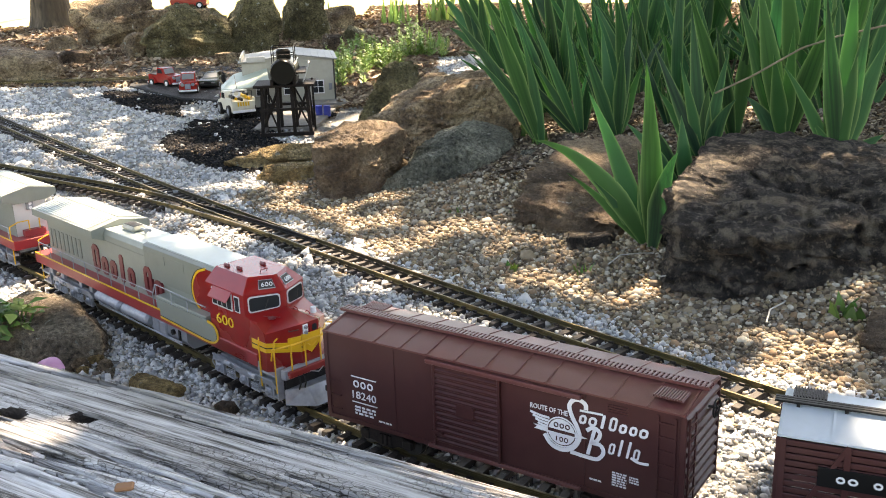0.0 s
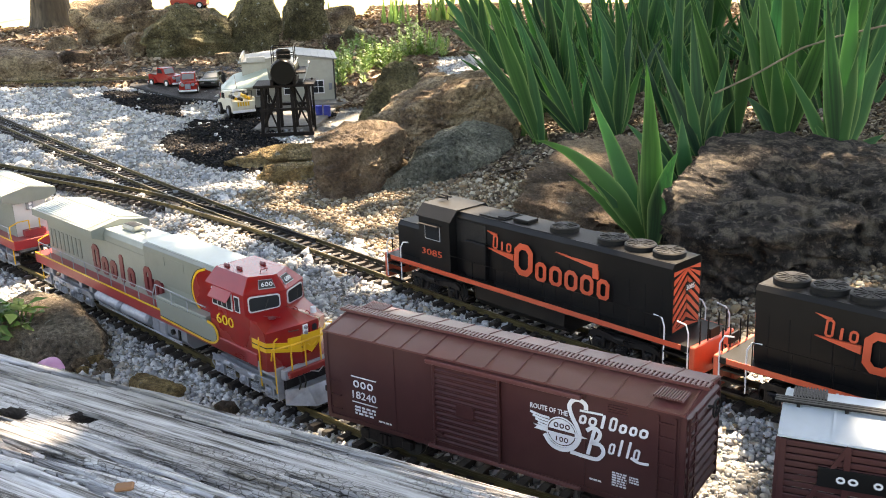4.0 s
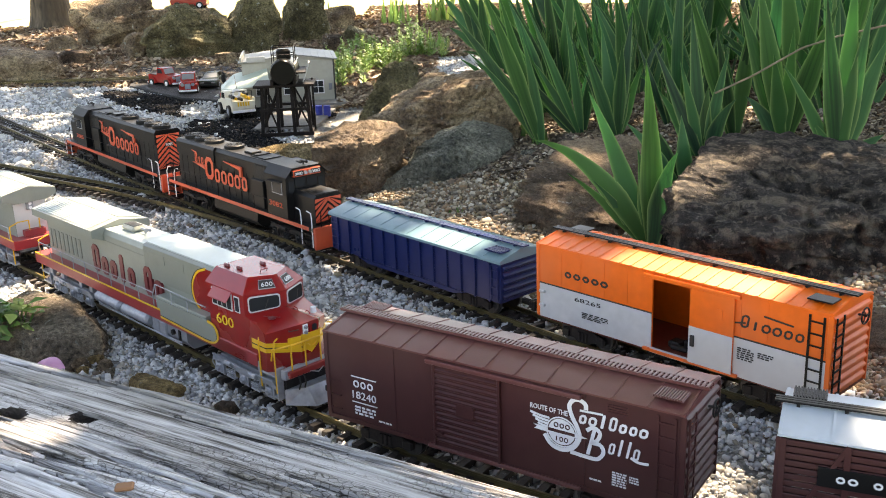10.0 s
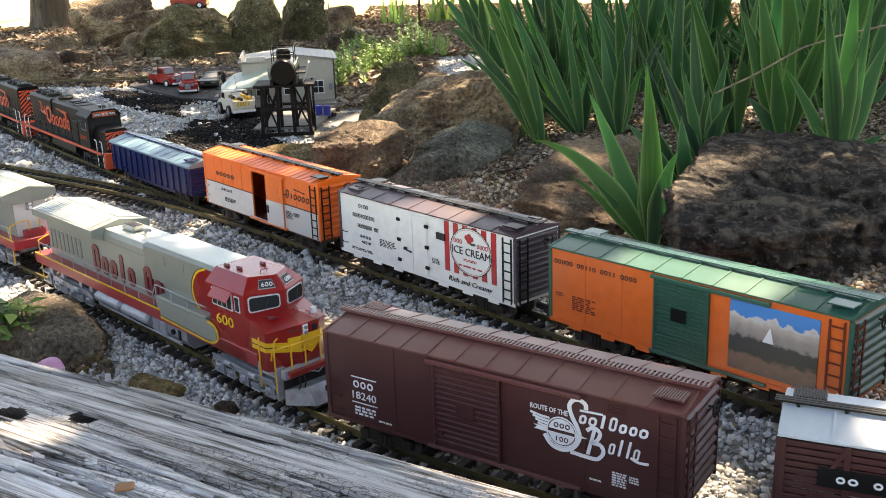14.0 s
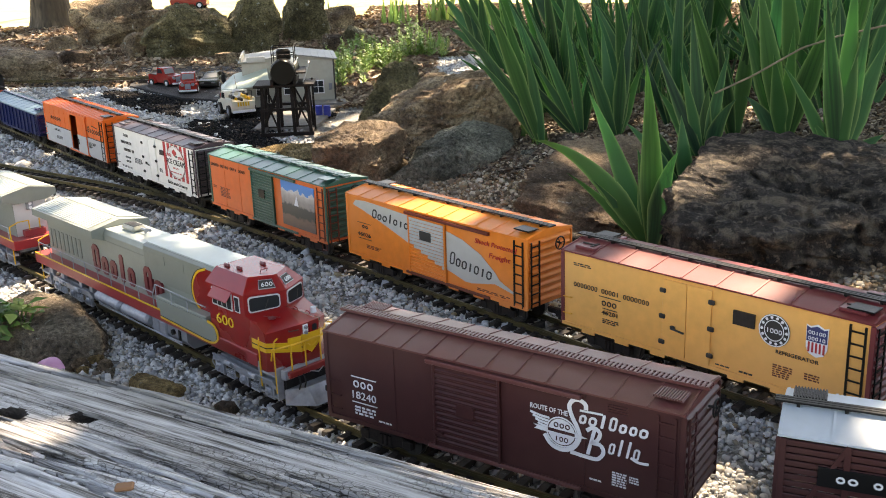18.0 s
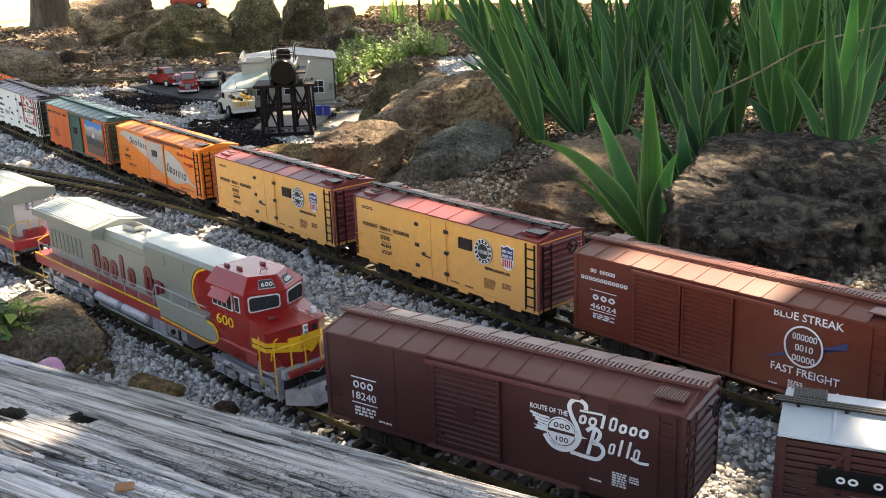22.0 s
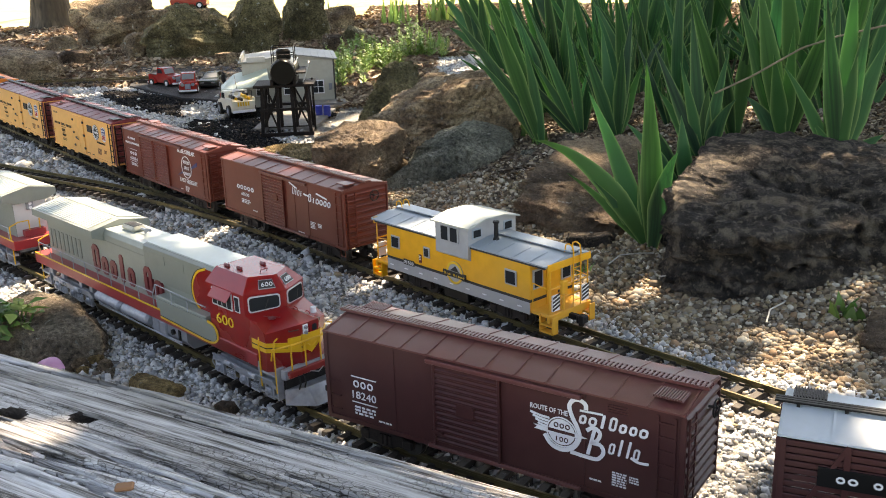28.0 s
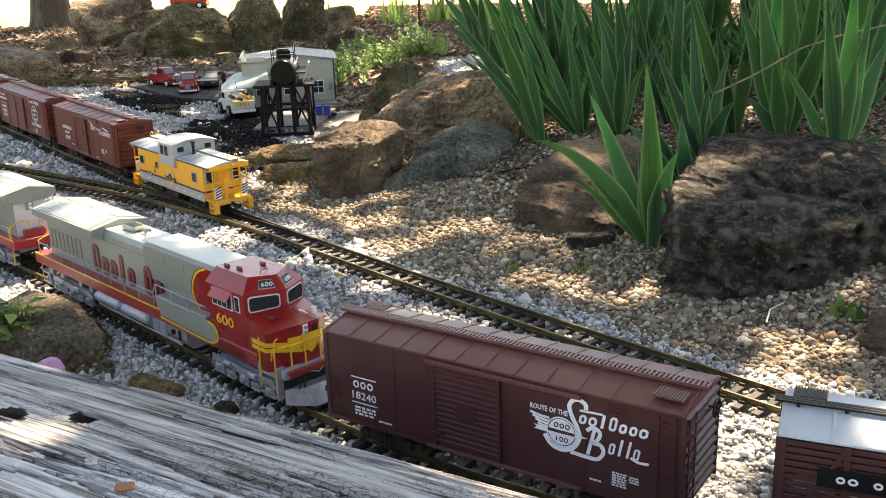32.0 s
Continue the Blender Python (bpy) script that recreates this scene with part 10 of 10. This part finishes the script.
service_truck(place(-0.705, 3.385, 118))


# water tower: a black tank on a braced timber stand
def water_tower(x, y, turn):
    t = thing("water_tower", "black model water tank on a dark braced timber stand", "water tower", pose(x, y, G(x, y) + 0.004, 0, 0, turn) @ Matrix.Scale(1.13, 4))
    A, B, H = 0.066, 0.052, 0.135
    part("base_frame", Mesh().box(-A - 0.008, A + 0.008, -B - 0.006, -B + 0.006, 0, 0.010, 0.001).box(-A - 0.008, A + 0.008, B - 0.006, B + 0.006, 0, 0.010, 0.001).box(-A - 0.006, -A + 0.006, -B, B, 0, 0.010, 0.001).box(A - 0.006, A + 0.006, -B, B, 0, 0.010, 0.001), M_LOGBROWN, t)
    for i in (-1, -0.33, 0.33, 1):
        for j in (-1, 1):
            part("leg", hexa(Mesh(), *[[(i * A * k + dx * 0.0045, j * B * k + dy * 0.0045, z) for dx, dy in ((-1, -1), (1, -1), (1, 1), (-1, 1))] for z, k in ((0.010, 1.0), (H, 0.9))]), M_LOGBROWN, t, smooth_angle=0)
    for j in (-1, 1):
        for a, b in ((-1, -0.33), (0.33, 1), (1, 0.33), (-0.33, -1)):
            part("brace", Mesh().cyl((a * A, j * B * 1.06, 0.020), (b * A * 0.92, j * B * 1.0, H - 0.012), 0.0026, n=4), M_LOGBROWN, t)
        part("cross_beam", Mesh().box(-A * 1.02, A * 1.02, j * B - 0.004, j * B + 0.004, 0.070, 0.077), M_LOGBROWN, t, smooth_angle=0)
    for i in (-1, 1):
        part("brace", Mesh().cyl((i * A, -B, 0.02), (i * A * 0.93, B * 0.92, H - 0.01), 0.0026, n=4), M_LOGBROWN, t)
    part("deck", Mesh().box(-A * 1.25, A * 1.25, -B * 1.25, B * 1.25, H, H + 0.007, 0.001), M_LOGBROWN, t)
    R, zc = 0.034, H + 0.007 + 0.034
    tank = part("tank", Mesh().cyl((0.002, -0.075, zc), (0.002, 0.09, zc), R, n=28).cyl((0.002, -0.080, zc), (0.002, -0.075, zc), R * 0.93, R, n=28), M_TANKBLACK, t)
    part("tank_band", Mesh().ring((0.002, -0.06, zc), R, 0.0012, "y", 28, 5).ring((0.002, 0.07, zc), R, 0.0012, "y", 28, 5), M_IRON, tank)
    part("tank_dome", Mesh().cyl((0.002, -0.008, zc + R - 0.004), (0.002, -0.008, zc + R + 0.018), 0.020, n=20).cyl((0.002, -0.008, zc + R + 0.018), (0.002, -0.008, zc + R + 0.024), 0.020, 0.015, n=20), M_TANKBLACK, tank)
    rail = Mesh()
    c = 0.030
    for a, b in ((-c, -c), (c, -c), (c, c), (-c, c)):
        rail.cyl((0.002 + a, -0.008 + b, zc + R * 0.6), (0.002 + a, -0.008 + b, zc + R + 0.030), 0.0013, n=5)
    for z in (0.010, 0.030):
        rail.tube([(0.002 - c, -0.008 - c, zc + R + z), (0.002 + c, -0.008 - c, zc + R + z), (0.002 + c, -0.008 + c, zc + R + z), (0.002 - c, -0.008 + c, zc + R + z), (0.002 - c, -0.008 - c, zc + R + z)], 0.0012, 5)
    part("guard_rail", rail, M_IRON, tank)
    part("catwalk", Mesh().box(0.030, 0.062, -0.060, 0.085, zc - 0.006, zc - 0.002, 0.0005), M_LOGBROWN, t)
    part("catwalk_rail", Mesh().tube([(0.034, -0.06, zc + 0.020), (0.034, 0.09, zc + 0.024)], 0.0014, 5), M_WHITEINK, t)
    for s in (-1, 1):
        part("tank_cradle", Mesh().box(s * 0.030 - 0.004, s * 0.030 + 0.004, -0.07, 0.08, H + 0.006, H + 0.022, 0.001), M_LOGBROWN, t)
    for k in range(4):
        part("loading_chute_board", hexa(Mesh(), *[[(0.052 + dz * 0.35 + dx, -0.045 + k * 0.012 + dy, H + 0.012 + dz) for dx, dy in ((0, 0), (0.003, 0), (0.003, 0.010), (0, 0.010))] for dz in (0.0, 0.05)]), M_PALEGREY, t, smooth_angle=0)
    part("spout_post", Mesh().box(0.070, 0.076, 0.030, 0.036, 0.0, H + 0.012, 0.0005), M_LOGBROWN, t)
    return t


water_tower(-0.478, 3.055, 4)


# the low house with its grey sheet roof
def house(x, y, turn):
    t = thing("model_house", "cream model station house with pale sheet roof and porch", "model house", pose(x, y, G(x, y), 0, 0, turn))
    L, W, H = 0.33, 0.28, 0.160
    part("wall", Mesh().box(-L / 2, L / 2, -W / 2, W / 2, 0, H, 0.001), M_HOUSE, t)
    part("siding_line", (lambda q: [q.box(-L / 2 - 0.0006, L / 2 + 0.0006, -W / 2 - 0.0006, W / 2 + 0.0006, k * 0.011, k * 0.011 + 0.0012) for k in range(1, 12)] and q)(Mesh()), M_HOUSE, t, smooth_angle=0)
    e, q = 0.012, 0.022
    for x0, x1, z0, z1 in ((-L / 2 - e, 0.02, H, H + q), (0.02, L / 2 + e, H + q, H)):
        part("roof_sheet", hexa(Mesh(), [(x0, -W / 2 - e, z0), (x1, -W / 2 - e, z1), (x1, W / 2 + e, z1), (x0, W / 2 + e, z0)],
                                [(x0, -W / 2 - e, z0 + 0.004), (x1, -W / 2 - e, z1 + 0.004), (x1, W / 2 + e, z1 + 0.004), (x0, W / 2 + e, z0 + 0.004)]), M_SHEETROOF, t, smooth_angle=0)
        for k in range(6):
            xa = x0 + (x1 - x0) * (k + 0.5) / 6
            za = z0 + (z1 - z0) * (k + 0.5) / 6 + 0.004
            part("roof_seam", Mesh().box(xa - 0.001, xa + 0.001, -W / 2 - e, W / 2 + e, za - 0.001, za + 0.002), M_SHEETROOF, t, smooth_angle=0)
    part("gable", Mesh().prism([(-L / 2, H - 0.0005), (L / 2, H - 0.0005), (0.02, H + q - 0.001)], -W / 2, -W / 2 + 0.004, "y"), M_HOUSE, t, smooth_angle=0)
    part("sign_board", Mesh().box(-L / 2 + 0.02, -L / 2 + 0.085, -W / 2 - 0.016, -W / 2 - 0.013, H + 0.004, H + 0.022), M_PALEGREY, t, smooth_angle=0)
    part("corner_board", Mesh().box(L / 2 - 0.004, L / 2 + 0.002, -W / 2 - 0.002, -W / 2 + 0.004, 0, H), M_INK, t, smooth_angle=0)
    for xx in (0.103, 0.0, -0.10):
        win = part("window", Mesh().box(xx - 0.022, xx + 0.022, -W / 2 - 0.003, -W / 2, 0.040, 0.088, 0.0005), M_WHITEINK, t)
        for i in (0, 1):
            for j in (0, 1):
                part("pane", Mesh().box(xx - 0.019 + i * 0.020, xx - 0.001 + i * 0.020, -W / 2 - 0.0036, -W / 2 - 0.002, 0.043 + j * 0.022, 0.063 + j * 0.022), M_GLASS, win, smooth_angle=0)
        part("sill", Mesh().box(xx - 0.026, xx + 0.026, -W / 2 - 0.006, -W / 2, 0.036, 0.040), M_HOUSE, win, smooth_angle=0)
    part("wall_box", Mesh().box(0.142, 0.154, -W / 2 - 0.008, -W / 2, 0.052, 0.076, 0.001), M_STEEL, t)
    part("porch", Mesh().box(-0.06, 0.20, -W / 2 - 0.10, -W / 2 - 0.0005, 0, 0.016, 0.001), M_CONCRETE, t)
    part("false_front", Mesh().box(-L / 2 - 0.006, -L / 2 + 0.001, -W / 2 - 0.01, W / 2, H - 0.002, H + 0.022, 0.0006), M_HOUSE, t)
    return t


house(-0.558, 3.681, 8)
# low sheet roof over the fuel stop
def canopy():
    t = thing("fuel_canopy", "pale green sheet metal canopy on posts beside the house", "canopy roof", pose(-0.66, 3.48, G(-0.66, 3.48)))
    up = lambda q, d: [(x, y, z + d) for x, y, z in q]
    lit = [(-0.045, -0.06, 0.086), (0.075, -0.085, 0.102), (0.040, 0.08, 0.150), (-0.080, 0.08, 0.122)]
    part("canopy_sheet", hexa(Mesh(), lit, up(lit, 0.003)), M_GREENTIN, t, smooth_angle=0)
    side = [(-0.047, -0.06, 0.086), (-0.082, 0.08, 0.122), (-0.125, 0.05, 0.084), (-0.110, -0.02, 0.080)]
    part("canopy_sheet", hexa(Mesh(), side, up(side, 0.003)), M_GREENTIN, t, smooth_angle=0)
    for a, b, h in ((-0.045, -0.052, 0.086), (0.066, -0.074, 0.101), (-0.114, 0.02, 0.083)):
        part("post", Mesh().box(a - 0.003, a + 0.003, b - 0.003, b + 0.003, 0, h), M_LOGBROWN, t, smooth_angle=0)
    return t


canopy()
for x, y in ((-0.795, 3.60), (-0.745, 3.585)):
    t = thing("fuel_pump", "small red toy fuel pump with white face", "fuel pump", pose(x, y, G(x, y) + 0.008), group="fuel pumps")
    part("cabinet", Mesh().box(-0.011, 0.011, -0.008, 0.008, 0, 0.040, 0.002), M_TOYRED, t)
    part("dial", Mesh().cyl((0, -0.0085, 0.031), (0, -0.0075, 0.031), 0.006, n=12), M_WHITEINK, t)
    part("globe", Mesh().cyl((0, 0, 0.040), (0, 0, 0.052), 0.007, 0.005, n=12), M_WHITEINK, t)
# A dark upright, built as a plain post without a lamp.
t = thing("lamp_post", "dark miniature post beside the asphalt", "post", pose(-0.86, 3.93, G(-0.86, 3.93) + 0.008))
part("post", Mesh().cyl((0, 0, 0), (0, 0, 0.07), 0.004, n=8).box(-0.009, 0.009, -0.006, 0.006, 0.030, 0.062, 0.003), M_IRON, t)
for k in range(3):
    x, y = -0.435 + k * 0.028, 3.30 - 0.006 * k
    t = thing("barrel", "small cobalt blue drum beside the house", "drum", pose(x, y, G(x, y) + 0.006), group="blue drums")
    part("shell", Mesh().cyl((0, 0, 0), (0, 0, 0.036), 0.012, n=16), M_BLUE, t)
    part("hoop", Mesh().ring((0, 0, 0.012), 0.012, 0.0009, "z", 16, 5).ring((0, 0, 0.024), 0.012, 0.0009, "z", 16, 5), M_BLUE, t)
strip("stone_paving", [(-0.60, 3.10), (-0.40, 3.10), (-0.36, 3.40), (-0.58, 3.42)], 0.010, M_CONCRETE, "grey paving behind the water tower")


# ---- small plants, stakes and scraps ----
def tuft(name, label, x, y, n, h, seed, material, spread=0.05, broad=0.006, category="plant", droop=0.7):
    rng = random.Random(seed)
    t = thing(name, label, category, pose(x, y, G(x, y)), group="small plants in the bed")
    for i in range(n):
        a, r = rng.uniform(0, 6.28), rng.uniform(0, spread)
        hh = h * rng.uniform(0.55, 1.1)
        v, f = [], []
        lean = rng.uniform(0.1, droop)
        b = rng.uniform(0, 6.28)
        for k in range(4):
            q = k / 3
            w = broad * (1 - q) + 0.0004
            cx, cy, cz = r * math.cos(a) + lean * hh * q * q * math.cos(b), r * math.sin(a) + lean * hh * q * q * math.sin(b), hh * q
            v += [(cx - w * math.sin(b), cy + w * math.cos(b), cz), (cx + w * math.sin(b), cy - w * math.cos(b), cz)]
        f = [(2 * k, 2 * k + 1, 2 * k + 3, 2 * k + 2) for k in range(3)]
        part("leaf", Mesh().add(v, f), material, t, smooth_angle=180)
    return t


def feathery(label, x, y, n, h, seed, material):
    """Upright sprigs set with many short leaflets."""
    rng = random.Random(seed)
    t = thing("herb", label, "herb", pose(x, y, G(x, y)), group="small plants in the bed")
    for i in range(n):
        mb = Mesh()
        bx_, by_ = rng.uniform(-0.07, 0.07), rng.uniform(-0.05, 0.05)
        lx, ly = rng.uniform(-0.25, 0.25), rng.uniform(-0.25, 0.25)
        hh = h * rng.uniform(0.5, 1.1)
        mb.cyl((bx_, by_, 0), (bx_ + lx * hh, by_ + ly * hh, hh), 0.0016, 0.0006, 5)
        for k in range(40):
            q = (k + 2) / 42
            c = Vector((bx_ + lx * hh * q, by_ + ly * hh * q, hh * q))
            a = rng.uniform(0, 6.28)
            L = 0.027 * (1.15 - q) + 0.006
            e = c + Vector((math.cos(a) * L, math.sin(a) * L, L * 0.5))
            sd = Vector((-math.sin(a), math.cos(a), 0)) * 0.0042
            mb.add([c - sd * 0.4, c + sd * 0.4, e + sd * 0.2, (c + e) / 2 + sd, (c + e) / 2 - sd], [(0, 1, 3), (0, 3, 4), (4, 3, 2)])
        part("sprig", mb, material, t, smooth_angle=0)["kind"] = "stuff"
    return t


for k, (x, y, n, h) in enumerate(((-0.36, 4.65, 22, 0.14), (-0.24, 4.60, 22, 0.14), (-0.28, 4.45, 16, 0.12), (-0.12, 4.90, 14, 0.20), (-0.35, 3.95, 8, 0.17), (-0.38, 4.3, 14, 0.11), (-0.02, 4.9, 12, 0.12))):
    feathery("bright green feathery herb among dry leaves", x, y, n, h, 700 + k, M_HERB)
for k, (x, y, n, h, b) in enumerate(((-0.24, 6.0, 26, 0.18, 0.012), (0.03, 6.1, 30, 0.22, 0.016), (-0.02, 5.2, 14, 0.1, 0.012), (-2.55, 5.2, 30, 0.16, 0.012), (-2.75, 5.35, 26, 0.14, 0.012), (-0.70, 6.0, 20, 0.14, 0.01), (0.26, 5.9, 26, 0.22, 0.014), (-2.95, 6.1, 20, 0.2, 0.014))):
    tuft("bush", "low broad-leaved green plant at the lawn's edge", x, y, n, h, 740 + k, M_HERB, 0.09, b, "bush")
for k, (x, y, n, h, b) in enumerate(((0.60, 1.34, 9, 0.028, 0.010), (0.235, 1.62, 6, 0.022, 0.004), (0.035, 2.00, 5, 0.015, 0.003), (0.255, 2.42, 9, 0.05, 0.010), (0.22, 2.55, 8, 0.05, 0.010), (0.125, 1.66, 8, 0.02, 0.006))):
    tuft("weed", "small green weed in the gravel", x, y, n, h, 760 + k, M_WEED, 0.025 if h < 0.06 else 0.06, b, "weed")
leafy = thing("weed", "leafy green weed growing over the brown rock", "weed", pose(-0.665, 1.385, -0.012), group="small plants in the bed")
lw = random.Random(799)
for k in range(60):
    a, r, h = lw.uniform(0, 6.28), lw.uniform(0.0, 0.045), lw.uniform(0.02, 0.06)
    base = Vector((r * math.cos(a), r * math.sin(a), h))
    b, L, W = lw.uniform(0, 6.28), lw.uniform(0.018, 0.034), lw.uniform(0.006, 0.011)
    d, n = Vector((math.cos(b), math.sin(b), lw.uniform(-0.5, 0.3))), Vector((-math.sin(b), math.cos(b), lw.uniform(-0.4, 0.4)))
    up = Vector((0, 0, 0.004))
    mb = Mesh().add([tuple(base), tuple(base + d * L * 0.4 + n * W + up), tuple(base + d * L), tuple(base + d * L * 0.4 - n * W + up), tuple(base + d * L * 0.45)], [(0, 1, 4), (1, 2, 4), (2, 3, 4), (3, 0, 4)])
    mb.cyl((base.x * 0.3, base.y * 0.3, 0), tuple(base), 0.0008, 0.0005, 4)
    part("leaf", mb, M_WEED, leafy, smooth_angle=60)
t = thing("garden_stake", "thin rusty garden stake in the bed", "stake", pose(-0.092, 5.80, G(-0.092, 5.80) - 0.02))
part("rod", Mesh().cyl((0, 0, 0), (0.004, 0, 0.75), 0.008, 0.007, n=8), M_ROCKRED, t)
petal = Mesh()
pv = []
for i in range(7):
    q = i / 6
    w_ = 0.015 * math.sin(math.pi * (0.10 + 0.86 * q)) ** 0.7
    for j in range(5):
        e = (j - 2) / 2
        pv.append((0.040 * q - 0.020, e * w_, 0.011 * math.sin(math.pi * q) * (1 - 0.5 * e * e) + 0.004 * math.sin(3 * e + 4 * q)))
petal.add(pv, [(i * 5 + j, (i + 1) * 5 + j, (i + 1) * 5 + j + 1, i * 5 + j + 1) for i in range(6) for j in range(4)])
solo("petal", petal, leaf_mat("pink_petal", (0.70, 0.30, 0.46), (0.82, 0.48, 0.60), 90), "fallen pink petal beside the timber", "petal", pose(-0.560, 1.262, -0.004, 42, 0, -12), smooth_angle=180)
for x, y, r, k, m_ in ((-0.545, 1.325, 0.026, 81, M_ROCKTAN), (-0.527, 1.340, 0.020, 82, M_ROCKYELLOW), (-0.505, 1.315, 0.022, 83, M_ROCKTAN), (-0.530, 1.305, 0.018, 84, M_ROCKYELLOW), (-0.490, 1.295, 0.016, 85, M_ROCKPALE), (-0.552, 1.302, 0.017, 86, M_ROCKBROWN), (-0.512, 1.338, 0.015, 87, M_ROCKPALE)):
    rock("small orange-brown stone beside the old timber", x, y, -0.040, r * 1.3, r, r * 0.9, m_, k, 20 * k, (0, 0), 6, 0.05, 0.6, 3)
for k, (x, y, a) in enumerate(((0.33, 1.62, 30), (0.40, 1.50, -40), (0.50, 1.36, 55), (0.26, 1.84, 80))):
    mb = Mesh().tube([(-0.05, 0, 0.006), (-0.02, 0.004, 0.016), (0.02, -0.003, 0.014), (0.055, 0.002, 0.006)], 0.0013, 5)
    solo("twig", mb, M_PALEGREY, "dry bent twig lying on the gravel", "twig", pose(x, y, G(x, y) + 0.006, 0, 0, a), group="dry twigs")
M_DRYSTEM = mat("dry_brown_stem", (0.20, 0.165, 0.12), 0.9, var=0.4, scale=60, bump=0.2)
solo("dry_stem", Mesh().tube([(0.588, 2.05, 0.233), (0.654, 2.02, 0.270), (0.748, 2.0, 0.327), (0.807, 1.98, 0.349), (0.892, 1.95, 0.371), (1.00, 1.96, 0.385), (1.06, 2.02, 0.10)], 0.0022, 6), M_DRYSTEM, "long dry bent stem lying across the iris leaves", "dry stem", group="dry twigs")
solo("dry_stem", Mesh().tube([(0.16, 2.80, 0.20), (0.178, 2.75, 0.214), (0.206, 2.70, 0.194), (0.205, 2.60, 0.165), (0.232, 2.54, 0.10), (0.24, 2.52, 0.055)], 0.0019, 6), M_DRYSTEM, "pale dry stem bent over the dark rock", "dry stem", group="dry twigs")
solo("chip", Mesh().box(-0.008, 0.008, -0.006, 0.006, 0, 0.004, 0.0015), paint("rust_chip", (0.24, 0.11, 0.05), 0.8), "small rust-coloured chip on the old timber", "chip", pose(-0.28, 0.734, 0.108, 0, 0, 10))


motions()
